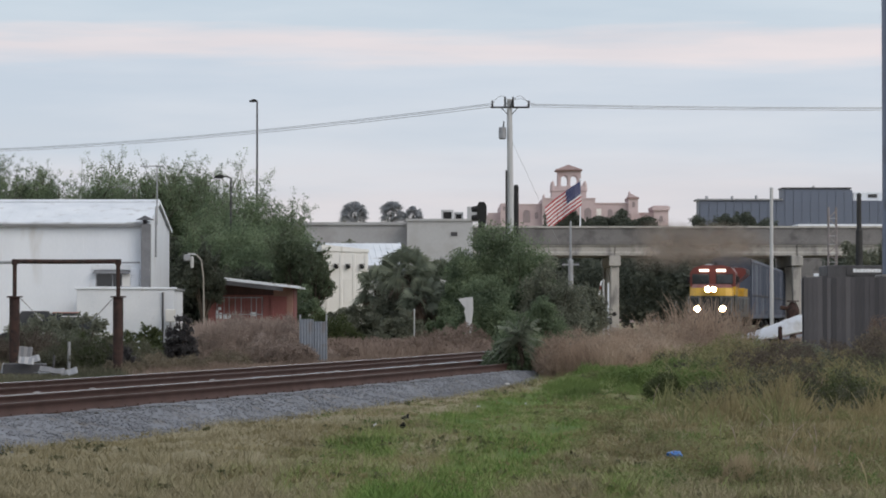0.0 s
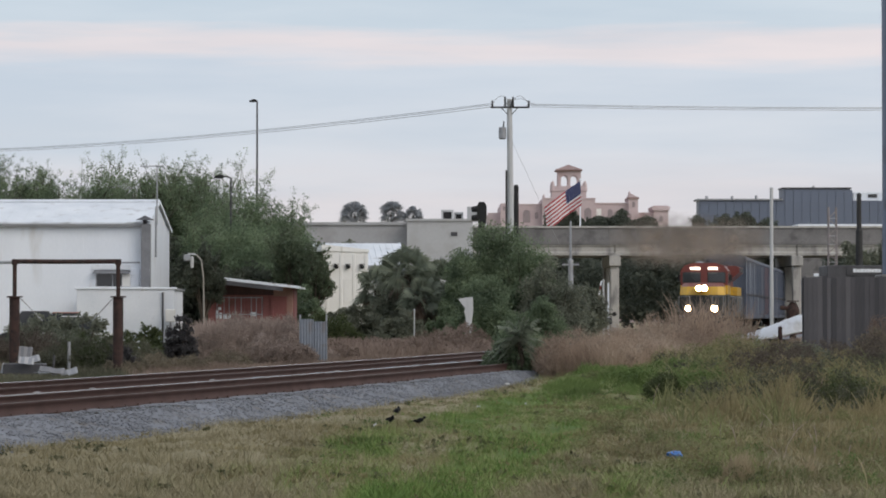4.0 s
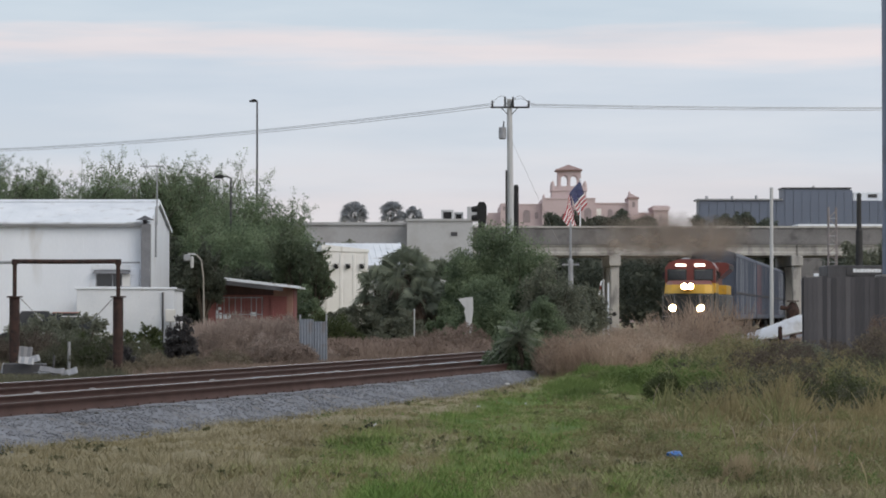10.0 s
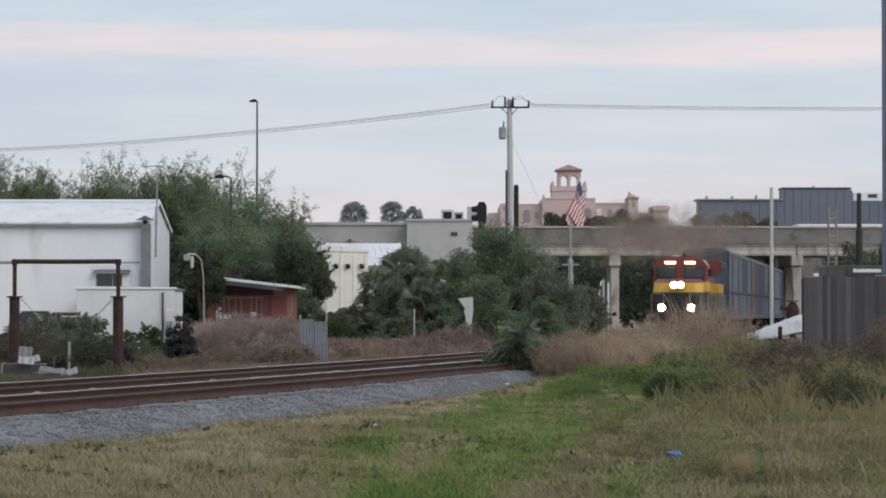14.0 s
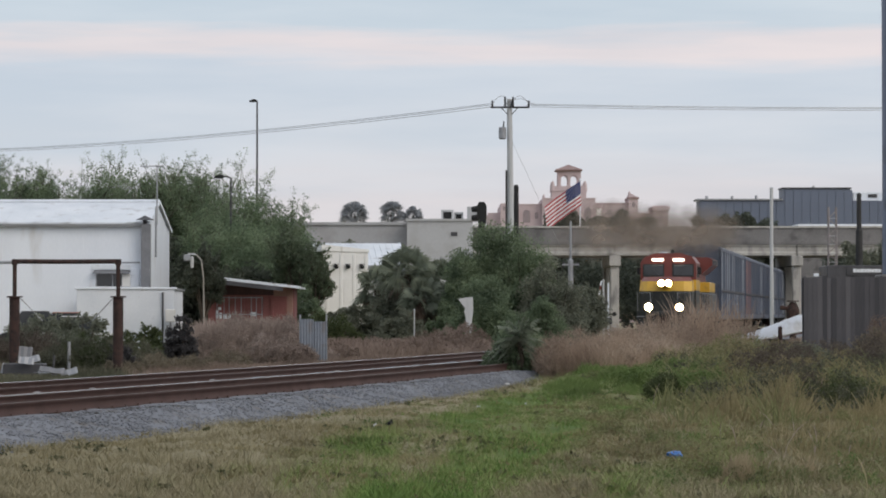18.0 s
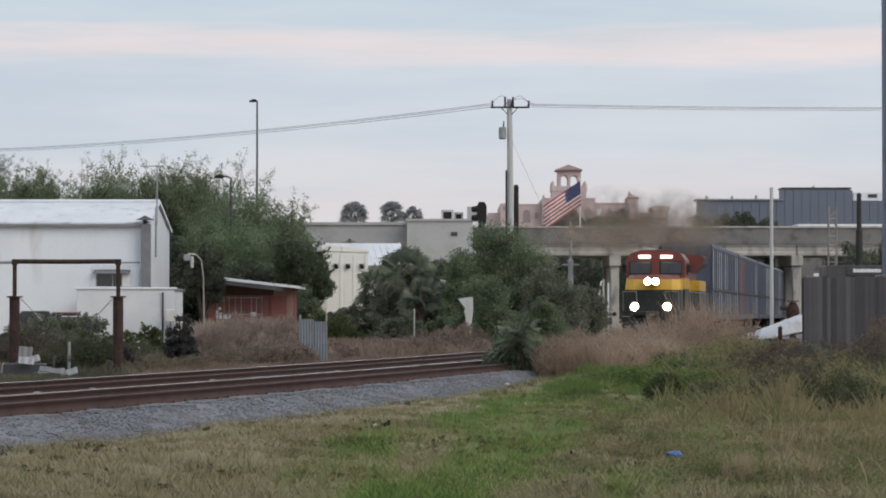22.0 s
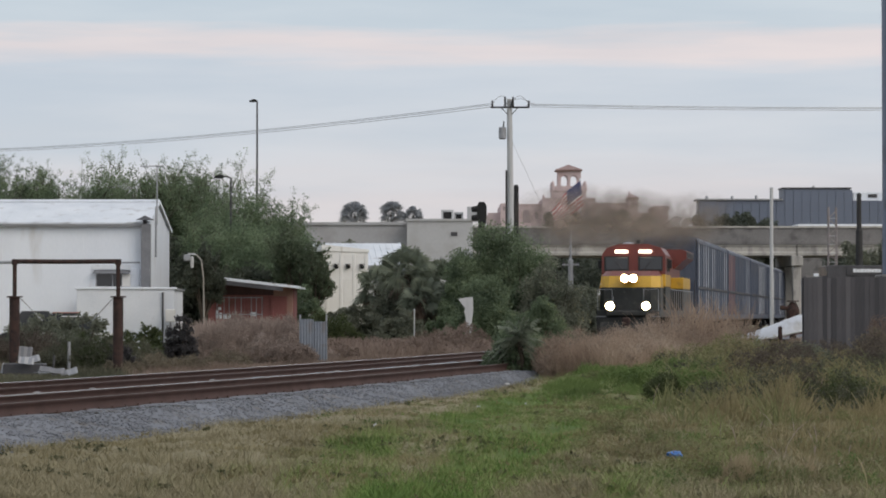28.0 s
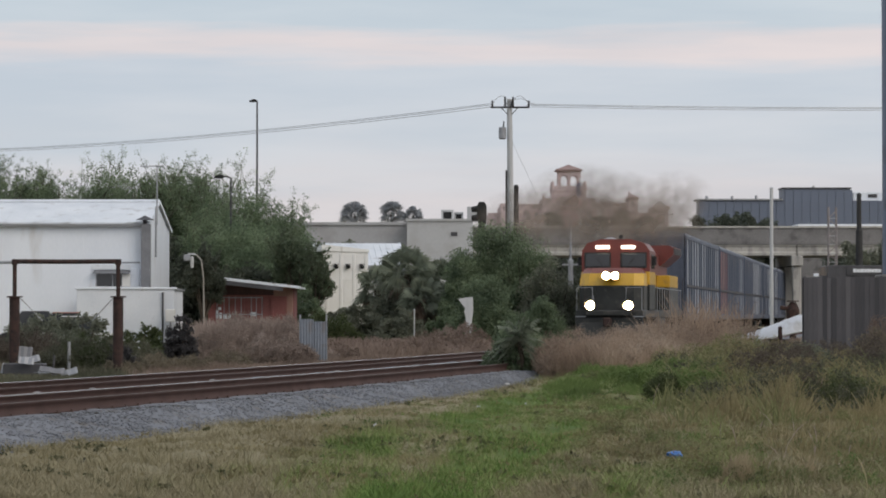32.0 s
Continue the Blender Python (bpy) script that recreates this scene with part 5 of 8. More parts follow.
M_ROUGHLEAF = leaf_mat("dry_olive_leaves", (0.115, 0.098, 0.074), (0.21, 0.18, 0.132), (0.31, 0.265, 0.20))
M_DARKBUSH = leaf_mat("dark_withered_leaves", (0.045, 0.044, 0.047), (0.078, 0.076, 0.08), (0.115, 0.112, 0.115))
M_TANGLE = leaf_mat("grey_brown_bramble_leaves", (0.062, 0.05, 0.043), (0.115, 0.096, 0.078), (0.185, 0.155, 0.122))
M_CLUMP = leaf_mat("dull_broad_leaves", (0.062, 0.064, 0.036), (0.105, 0.108, 0.058), (0.16, 0.155, 0.09))
M_GREENCLUMP = leaf_mat("mid_green_weed_leaves", (0.045, 0.06, 0.026), (0.08, 0.10, 0.044), (0.125, 0.145, 0.068))
# darker copy of the oak leaf colours, with shade inside the crowns put in
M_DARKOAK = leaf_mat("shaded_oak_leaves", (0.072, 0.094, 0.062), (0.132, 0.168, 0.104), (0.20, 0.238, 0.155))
# near-black leaf colours: the deep shade under the trees is put into them
M_SHADELEAF = leaf_mat("leaves_in_deep_shade", (0.05, 0.058, 0.045), (0.095, 0.108, 0.08), (0.145, 0.16, 0.12))
# live oaks behind the warehouse and the shed
for i, (x, y, h, s, n, sd) in enumerate(((-28.6, 185, 10.9, 3.9, 60000, 1), (-27.4, 188, 9.8, 3.0, 44000, 10), (-24.2, 188, 9.2, 5.2, 34000, 2), (-19.8, 182, 10.4, 5.2, 44000, 3),
                                         (-15.6, 184, 10.4, 4.6, 27000, 4), (-12.0, 172, 7.9, 4.4, 38000, 5), (-26.5, 178, 7.8, 4.4, 30000, 6), (-10.2, 170, 5.0, 3.6, 18000, 7))):
    tree("live oak with thin upper twigs behind the warehouse", x, y, h, s, int(n * 1.35), seed=sd, leaf=0.068, limbs=15, twigs=13, clump=0.21, wisp=0.26)
for x, y, w, h, sd in ((10.4, 66, 1.6, 1.1, 82), (12.0, 79, 1.6, 1.5, 84), (11.6, 62, 1.6, 0.9, 86)):
    shrub("rough olive scrub on the verge", x, y, w, 1.4, h, 4500, M_BUSH2 if sd % 2 else M_ROUGHLEAF, seed=sd, leaf=0.035)
# added filler that closes the crowns; their inner shade is in its colour
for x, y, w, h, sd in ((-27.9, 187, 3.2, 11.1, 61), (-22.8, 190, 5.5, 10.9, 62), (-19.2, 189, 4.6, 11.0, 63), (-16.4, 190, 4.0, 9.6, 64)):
    shrub("dense inner growth among the live oaks, coloured as shaded", x, y, w, 2.5, h, 18000, M_DARKOAK, seed=sd, leaf=0.1)
tree("spreading dark green oak over the red shed", -10.6, 165, 7.0, 4.0, 56000, seed=8, leaf=0.068, limbs=12, twigs=9, clump=0.24)
tree("small oak hanging over the shed roof, coloured as in deep shade", -11.75, 138.2, 5.2, 1.1, 13000, M_SHADELEAF, seed=12, leaf=0.07, limbs=11, twigs=9, clump=0.24)
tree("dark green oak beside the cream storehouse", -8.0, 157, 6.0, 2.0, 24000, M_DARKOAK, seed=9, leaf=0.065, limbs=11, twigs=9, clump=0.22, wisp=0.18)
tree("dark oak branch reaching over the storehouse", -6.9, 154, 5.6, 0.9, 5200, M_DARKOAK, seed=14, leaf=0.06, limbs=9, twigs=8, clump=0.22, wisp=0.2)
shrub("dark green scrub before the storehouse", -5.1, 130, 2.6, 2.0, 2.0, 12000, M_GREENCLUMP, seed=57, leaf=0.06)

# shrubs west of the main track
shrub("tall dense green shrub beside the main track", 2.7, 137, 5.4, 4.0, 6.55, 80000, seed=21, leaf=0.062, stems=14)
shrub("rounded green side growth of the tall shrub", 1.5, 135.5, 3.0, 3.0, 4.9, 34000, seed=40, leaf=0.062, stems=10)
shrub("rounded green crown beside the utility pole", 3.9, 135, 3.4, 3.0, 5.5, 36000, seed=41, leaf=0.062, stems=10)
shrub("green shrub beside the main track", 5.0, 133, 3.2, 3.0, 4.4, 30000, M_BUSH2, seed=22, leaf=0.06)
shrub("dense dark green shrub by the track", 1.9, 128, 2.8, 3.0, 3.6, 30000, seed=23, leaf=0.06)
shrub("dull green scrub behind the fence line", -1.6, 140, 4.2, 3.0, 4.1, 12000, M_BUSH2, seed=24, leaf=0.1)
shrub("green scrub below the cream storehouse", -4.0, 138, 4.6, 3.0, 2.2, 16000, M_BUSH2, seed=25, leaf=0.1)
shrub("dark scrub between the shed and the storehouse", -7.3, 150, 2.2, 2.0, 3.3, 10000, M_BUSH, seed=42, leaf=0.08)
# understorey fills the gap by the annex; its colour holds the tree shade
shrub("dense understorey behind the annex, coloured as in deep shade", -14.2, 166, 4.6, 3.0, 6.5, 12000, M_SHADELEAF, seed=30, leaf=0.14)
shrub("dense understorey behind the annex, coloured as in deep shade", -16.6, 172, 3.6, 3.0, 7.5, 11000, M_SHADELEAF, seed=51, leaf=0.13)
shrub("dense understorey behind the shed, coloured as in deep shade", -11.0, 158, 4.0, 3.0, 5.0, 9000, M_SHADELEAF, seed=36, leaf=0.14)
shrub("low green scrub by the scrap", -12.9, 92, 3.0, 2.0, 1.95, 12000, M_BUSH2, seed=37, leaf=0.06)
shrub("low green scrub behind the rusty frame", -11.3, 88, 2.9, 2.5, 1.75, 12000, M_BUSH2, seed=26, leaf=0.06)
shrub("low green scrub behind the rusty frame", -9.3, 87, 2.3, 2.5, 1.4, 9000, M_GREENCLUMP, seed=27, leaf=0.06)
shrub("dark grey-leaved low bush by the main track", -9.1, 80, 0.9, 0.9, 0.95, 5000, M_DARKBUSH, seed=55, leaf=0.04)
shrub("dark rounded bush by the main track", -7.98, 86, 0.9, 1.0, 1.85, 7000, M_DARKBUSH, seed=28, leaf=0.045)
shrub("dark low bush beside the siding", 1.75, 71.8, 1.3, 1.2, 1.35, 7000, M_BUSH, seed=29, leaf=0.045)
shrub("green bush leaning over the siding", 2.0, 75.5, 1.6, 1.3, 1.65, 9000, M_BUSH, seed=38, leaf=0.05)
shrub("tangled brown bramble on the verge", 7.9, 64, 1.8, 1.4, 1.1, 8000, M_TANGLE, seed=52, leaf=0.03)
shrub("tangled brown bramble on the verge", 8.9, 69, 1.7, 1.4, 1.15, 7000, M_BUSH2, seed=53, leaf=0.03)
shrub("tangled brown bramble on the verge", 6.6, 61, 1.0, 0.9, 0.75, 5000, M_TANGLE, seed=54, leaf=0.028)
shrub("green shrub beside the main track", 4.1, 126, 3.0, 2.2, 2.7, 24000, seed=39, leaf=0.055)


M_DRYLOW = leaf_mat("low_brown_brush", (0.155, 0.115, 0.095), (0.245, 0.19, 0.16), (0.345, 0.28, 0.24))
M_TAN = leaf_mat("bleached_straw", (0.26, 0.21, 0.135), (0.385, 0.325, 0.215), (0.52, 0.45, 0.32))
M_ROUGH = leaf_mat("rough_brown_grass", (0.13, 0.115, 0.063), (0.245, 0.212, 0.116), (0.375, 0.32, 0.197))
M_BRIGHT = leaf_mat("fresh_grass", (0.078, 0.115, 0.04), (0.138, 0.20, 0.066), (0.21, 0.26, 0.10))
M_WEEDDARK = leaf_mat("dull_weeds", (0.055, 0.058, 0.042), (0.105, 0.108, 0.075), (0.17, 0.16, 0.12))
M_WEED = leaf_mat("weeds", (0.10, 0.112, 0.054), (0.215, 0.225, 0.105), (0.35, 0.325, 0.19))


def reeds(label, spots, n, height, material, seed, width=0.012, name="tall_grass", lean=0.25, plume=True, taper=0.45):
    """Upright dry stalks in drifts; spots: (x, y, rx, ry, height factor)."""
    rng = np.random.RandomState(seed)
    wts = np.array([s[2] * s[3] for s in spots])
    k = rng.choice(len(spots), n, p=wts / wts.sum())
    sp = np.array(spots)[k]
    a, q = rng.rand(n) * 6.283, np.sqrt(rng.rand(n))
    x, y = sp[:, 0] + np.cos(a) * q * sp[:, 2], sp[:, 1] + np.sin(a) * q * sp[:, 3]
    h = height * sp[:, 4] * (0.45 + 0.6 * rng.rand(n) ** 0.8) * (1 - taper * q ** 3)
    dx, dy = lean * h * rng.normal(size=n) * 0.6, lean * h * rng.normal(size=n) * 0.4
    w = width * (0.6 + 0.9 * rng.rand(n))
    g = GROUND - 0.03 + swell(x, y)
    z = lambda f: g + h * f
    pl = 1.5 if plume else 0.5
    rows = []
    short = height < 0.3
    for f, b, ww in ((0, 0, 1.0), (1.0, 1.1, 0.2)) if short else ((0, 0, 1.0), (0.5, 0.25, 0.9), (0.8, 0.62, pl), (1.0, 1.1, 0.15)):
        cx, cy = x + dx * b, y + dy * b
        rows.append(np.stack([cx - w * ww, cy, z(f)], 1))
        rows.append(np.stack([cx + w * ww, cy + w * ww, z(f)], 1))
    v = np.stack(rows, 1).reshape(-1, 3)
    o = len(rows) * np.arange(n)[:, None]
    f = np.concatenate([o + np.array([[i, i + 1, i + 3, i + 2]]) for i in range(0, len(rows) - 2, 2)], 0)
    return tagged(raw(name, v, f, material), label, "grass", kind="stuff")


def brush(label, spots, n, material, seed, leaf=0.04, name="brush"):
    """Fuzzy low scrub: fine leaves and twigs in soft heaps; spots: (x, y, rx, ry, height)."""
    rng = np.random.RandomState(seed)
    n, leaf = int(n * 0.75), leaf * 1.13
    k = rng.randint(0, len(spots), n // 40)
    sp = np.array(spots, float)[k]
    a, q = rng.rand(len(k)) * 6.283, np.sqrt(rng.rand(len(k)))
    x, y = sp[:, 0] + np.cos(a) * q * sp[:, 2], sp[:, 1] + np.sin(a) * q * sp[:, 3]
    top = sp[:, 4] * (1 - 0.5 * q ** 2.5)
    z = GROUND + swell(x, y) + top * rng.rand(len(k)) ** 0.6
    v, f = leaf_cloud(rng, np.stack([x, y, z], 1), 0.10 + 0.12 * sp[:, 4] * rng.rand(len(k)), 40, leaf, 0.9, 0.35)
    return tagged(raw(name, v, f, material), label, "scrub", kind="stuff")


brush("soft tan dry brush west of the main track", [(-7.6, 94, 0.8, 2, 1.35), (-6.9, 94, 0.6, 2, 1.75), (-6.1, 95, 0.9, 2, 1.4), (-5.3, 96, 0.5, 2, 1.7), (-5.8, 92, 0.6, 1, 1.1), (-4.5, 98, 0.9, 2, 0.6), (-4.6, 91.5, 0.5, 0.5, 0.7), (-5.1, 91, 0.6, 0.5, 0.8)], 66000, M_DRYBRUSH, 101, 0.035)
brush("low olive scrub under the rusty frame", [(-12.5, 85, 0.9, 2, 1.0), (-11.2, 80.5, 0.5, 1.5, 0.7), (-10.4, 80, 0.9, 2, 1.05), (-9.6, 81, 0.8, 2, 1.0), (-8.9, 83, 0.7, 2, 0.9), (-13.4, 84, 0.8, 2, 0.8)], 44000, M_WEEDDARK, 114, 0.03)
brush("low tan scrub beside the main track", [(-8.2, 80, 0.7, 1.5, 0.6), (-7.4, 82, 0.6, 1.5, 0.5), (-11.6, 77, 0.9, 1.0, 0.35), (-8.9, 78.5, 0.6, 1, 0.45), (-6.6, 86, 0.8, 2, 0.6)], 24000, M_ROUGHLEAF, 115, 0.028)
brush("low brown brush along the main track", [(-4.6, 104, 1.6, 2, 0.8), (-2.8, 108, 1.8, 2, 0.8), (-1.2, 112, 1.8, 2, 0.8), (0.4, 114, 1.6, 2, 0.8), (0.9, 121, 1.3, 1.5, 1.35), (-0.4, 122, 1.3, 1.5, 1.0)], 44000, M_DRYLOW, 102, 0.045)
reeds("tall reddish-tan dry grass along the track", [(3.0, 71, 0.6, 2, 1.0), (4.0, 72, 1.2, 4, 0.9), (5.4, 80, 1.5, 7, 0.95), (6.6, 86, 1.3, 7, 1.12), (8.2, 90, 1.3, 7, 0.95), (9.4, 92, 0.9, 5, 0.75)],
      20000, 1.2, M_DRY, 31, 0.005, lean=0.5)
brush("reddish-brown undergrowth in the tall dry grass", [(2.75, 70.5, 0.45, 1.5, 1.2), (3.3, 72, 0.6, 2, 1.25), (4.2, 71, 1.0, 3, 1.05), (5.3, 77, 1.2, 4, 1.2), (6.4, 82, 1.2, 4, 1.55), (8.0, 86, 1.2, 4, 1.45), (9.2, 88, 1.0, 4, 1.35), (6.2, 84, 0.5, 1, 1.75), (7.4, 86, 0.5, 1, 1.6), (5.0, 79, 0.5, 1, 1.4)], 84000, M_BROWNBRUSH, 111, 0.026)
brush("olive undergrowth among the tall dry grass", [(7.2, 78, 1.0, 3, 0.9), (8.4, 80, 1.0, 3, 1.1), (9.6, 83, 1.0, 3, 0.85), (6.0, 74, 0.8, 2, 0.6), (10.4, 84, 0.8, 2, 0.6)], 52000, M_WEED, 112, 0.026)
brush("fresh green undergrowth at the foot of the dry grass", [(6.6, 68, 0.8, 2, 0.3), (7.3, 67, 0.7, 2, 0.3), (5.6, 66, 0.6, 2, 0.2)], 14000, M_WEED, 113, 0.024)
reeds("tall reddish-tan dry grass plumes along the track", [(6.4, 84, 0.5, 4, 0.75), (7.6, 88, 0.5, 4, 1.0), (8.4, 90, 0.7, 6, 0.95), (9.5, 91, 0.5, 3, 1.0)], 1000, 2.5, M_DRY, 34, 0.0055, lean=0.35)
reeds("rough weeds along the west edge of the track", [(-13.4, 64, 0.9, 4, 0.4), (-11.0, 74, 1.6, 4, 0.4), (-9.6, 79, 1.2, 4, 0.7), (-13.0, 82, 2.0, 6, 1.0)], 9000, 0.5, M_WEEDDARK, 35, 0.012, "weeds", 0.5, False)
reeds("dull brown grass along the west edge of the track", [(-8.2, 80, 1.2, 3, 0.8), (-7.0, 84, 1.6, 5, 0.8), (-4.5, 92, 1.8, 5, 0.7), (-2.0, 101, 1.8, 5, 0.7)], 7000, 0.45, M_DRYLOW, 36, 0.012, "weeds", 0.5, False)
brush("grey-brown bramble behind the scrap heap", [(-12.1, 82.5, 0.5, 1, 1.3), (-11.5, 81.5, 0.5, 1, 1.2), (-12.7, 81.5, 0.4, 1, 1.0)], 22000, M_TANGLE, 146, 0.03)
brush("dark green weeds under the rusty frame", [(-10.4, 81, 0.5, 1, 1.2), (-9.7, 81.5, 0.5, 1, 1.15), (-10.0, 79.5, 0.5, 0.6, 0.8)], 20000, M_GREENCLUMP, 147, 0.03)
reeds("low tan brush west of the main track", [(-7.4, 96, 1.2, 3, 1.0), (-6.3, 98, 1.2, 4, 1.05), (-5.5, 99, 0.8, 4, 0.75)], 5000, 1.6, M_DRYBRUSH, 32, 0.010, taper=0.08)
reeds("low brown brush along the far side of the main track", [(-3.8, 108, 3.0, 5, 1.0), (-1.0, 116, 3.6, 6, 0.9), (0.8, 120, 2.0, 5, 0.9)], 6000, 0.9, M_DRYLOW, 43, 0.011)
reeds("rough olive and brown grass on the verge", [(4.6, 33, 1.3, 7, 1.0), (3.6, 28, 1.0, 3, 0.9), (5.8, 40, 1.5, 8, 1.1), (7.2, 47, 1.5, 8, 1.1), (5.6, 52, 2.0, 6, 0.7)], 28000, 0.2, M_ROUGH, 44, 0.005, "rough_grass", 0.7, False, 0.9)
reeds("tall pale seed stalks in the verge grass", [(4.4, 31, 1.2, 6, 1.0), (5.6, 38, 1.5, 8, 1.1), (7.4, 47, 1.6, 8, 1.3), (9.0, 60, 2.0, 6, 1.6)], 160, 0.5, M_ROUGH, 45, 0.004, "seed_stalks", 0.5)
reeds("rough green and brown weeds on the verge", [(9.0, 72, 2.6, 9, 0.85), (11.2, 76, 1.6, 9, 1.0), (11.2, 68, 2.3, 9, 1.0), (7.0, 66, 2.6, 7, 0.5), (9.3, 56, 2.2, 6, 0.6)], 9000, 0.8, M_WEED, 33, 0.009, "weeds", 0.5, False)


def tussock_spots(seed, n, box_, r, h):
    """Random round tufts: (x, y, rx, ry, height factor), in a wedge that widens away from the eye."""
    rng = random.Random(seed)
    out = []
    for _ in range(n):
        y = rng.uniform(box_[2], box_[3])
        x = y * rng.uniform(box_[0], box_[1])
        k = rng.uniform(*r)
        if x > float(line_x(y) + siding(y) + foot(y)) + 0.3 + k:
            out.append((x, y, k, k * 1.3, rng.uniform(*h)))
    return out


reeds("rough green tufts of weeds on the verge", tussock_spots(91, 70, (0.085, 0.162, 48, 88), (0.35, 0.8), (0.5, 1.25)), 13000, 0.75, M_WEED, 46, 0.008, "weeds", 0.55, False, 0.75)
reeds("rough brown tufts of weeds on the verge", tussock_spots(92, 60, (0.095, 0.165, 42, 85), (0.25, 0.7), (0.5, 1.3)), 11000, 0.7, M_ROUGH, 47, 0.008, "weeds", 0.55, False, 0.75)
reeds("bright green tufts where the verge meets the tall grass", tussock_spots(93, 26, (0.045, 0.10, 55, 67), (0.3, 0.7), (0.5, 1.1)), 9000, 0.34, M_BRIGHT, 48, 0.007, "weeds", 0.5, False, 0.7)
reeds("low green tufts in the verge grass", tussock_spots(94, 170, (-0.035, 0.15, 26, 64), (0.14, 0.5), (0.5, 1.2)), 30000, 0.13, M_BRIGHT, 49, 0.005, "grass_tufts", 0.6, False, 0.7)
reeds("patches of fresh green grass in the verge", [(-1.02, 35.35, 0.73, 2.0, 0.8), (-0.65, 38.6, 0.81, 2.2, 0.8), (-0.12, 42.2, 0.77, 2.0, 0.8), (0.96, 50.05, 0.9, 2.4, 0.8), (1.88, 56.5, 1.19, 3.2, 0.8), (2.82, 62.35, 1.12, 3.0, 0.8), (1.38, 47.1, 0.7, 1.9, 0.8), (-0.7, 28.2, 0.58, 1.6, 0.8), (-0.24, 27.55, 0.58, 1.5, 0.8), (0.6, 31.45, 0.75, 2.0, 0.8), (1.15, 30.95, 0.65, 1.7, 0.8), (1.66, 30.0, 0.45, 1.2, 0.8), (6.35, 71.15, 1.06, 2.8, 0.8), (5.56, 58.4, 0.7, 1.9, 0.8), (4.25, 58.0, 0.87, 2.3, 0.8), (6.86, 47.9, 0.72, 1.9, 0.8), (4.18, 27.65, 0.33, 0.9, 0.8)],
      56000, 0.085, M_BRIGHT, 53, 0.006, "grass_tufts", 0.6, False, 0.8)
reeds("low straw tufts in the verge grass", tussock_spots(95, 240, (-0.15, 0.16, 26, 62), (0.14, 0.6), (0.5, 1.2)), 44000, 0.11, M_ROUGH, 50, 0.005, "grass_tufts", 0.7, False, 0.7)


reeds("coarse leaning weeds on the verge", tussock_spots(96, 60, (0.07, 0.165, 40, 80), (0.2, 0.55), (0.5, 1.2)), 3000, 0.65, M_WEED, 56, 0.011, "weeds", 0.8, False, 0.6)
reeds("coarse brown leaning weeds on the verge", tussock_spots(97, 60, (0.08, 0.165, 32, 76), (0.2, 0.5), (0.4, 1.1)), 1800, 0.5, M_ROUGH, 57, 0.010, "weeds", 0.8, False, 0.6)
reeds("pale arching dead stalks on the verge", tussock_spots(98, 60, (0.07, 0.165, 28, 76), (0.2, 0.5), (0.5, 1.2)), 120, 0.5, M_DRYBRUSH, 58, 0.0045, "seed_stalks", 0.7, True, 0.3)
brush("olive scrub on the verge", tussock_spots(103, 26, (0.10, 0.165, 46, 84), (0.4, 1.0), (0.35, 0.95)), 46000, M_WEEDDARK, 104, 0.028)
brush("brown scrub on the verge", tussock_spots(105, 26, (0.10, 0.165, 46, 86), (0.4, 1.0), (0.35, 1.0)), 40000, M_ROUGH, 106, 0.028)
brush("brown scrub before the skiff", [(11.5, 91.3, 0.9, 0.5, 0.9), (10.6, 90.6, 0.7, 0.5, 0.8)], 16000, M_BROWNBRUSH, 121, 0.03)
brush("reddish scrub below the skiff", tussock_spots(107, 14, (0.085, 0.125, 78, 90), (0.4, 0.9), (0.4, 0.75)), 26000, M_DRYLOW, 108, 0.03)
brush("dark olive weeds on the verge", tussock_spots(117, 34, (0.075, 0.165, 46, 80), (0.3, 0.8), (0.25, 0.8)), 34000, M_WEEDDARK, 118, 0.03)
brush("low weeds at the edge of the rough grass", tussock_spots(119, 40, (0.03, 0.10, 36, 66), (0.2, 0.5), (0.08, 0.22)), 16000, M_WEED, 120, 0.02)
brush("reddish dry weeds against the board fence", [(12.3, 80, 0.35, 0.6, 1.7), (12.7, 79, 0.4, 0.6, 1.5)], 9000, M_DRYLOW, 116, 0.03)
brush("green scrub on the verge", tussock_spots(109, 16, (0.06, 0.115, 53, 66), (0.3, 0.7), (0.2, 0.55)), 26000, M_BRIGHT, 110, 0.03)


brush("grey-brown tangled bramble on the verge", [(5.9, 54.5, 0.45, 0.5, 1.0), (6.5, 55.5, 0.5, 0.5, 1.1), (7.1, 57, 0.5, 0.6, 1.0), (6.1, 57, 0.4, 0.5, 0.9), (7.6, 60, 0.5, 0.6, 1.0), (6.75, 53.5, 0.35, 0.5, 0.75), (6.15, 51, 0.35, 0.4, 0.75), (6.5, 50, 0.3, 0.4, 0.6)], 44000, M_TANGLE, 131, 0.026)
brush("bright green upright weeds on the bank", [(4.8, 53, 0.26, 0.4, 0.6), (4.55, 54, 0.2, 0.4, 0.42), (5.15, 53.5, 0.24, 0.4, 0.62)], 15000, M_BRIGHT, 132, 0.026)
brush("olive leafy bush among the brambles", [(7.3, 52.5, 0.35, 0.5, 0.75), (7.75, 53, 0.3, 0.4, 0.6)], 12000, M_WEED, 143, 0.026)
brush("dark green weeds at the foot of the brambles", [(6.9, 48.5, 0.4, 0.5, 0.5), (7.3, 48, 0.35, 0.5, 0.45), (6.4, 49.5, 0.3, 0.4, 0.35)], 14000, M_GREENCLUMP, 144, 0.024)
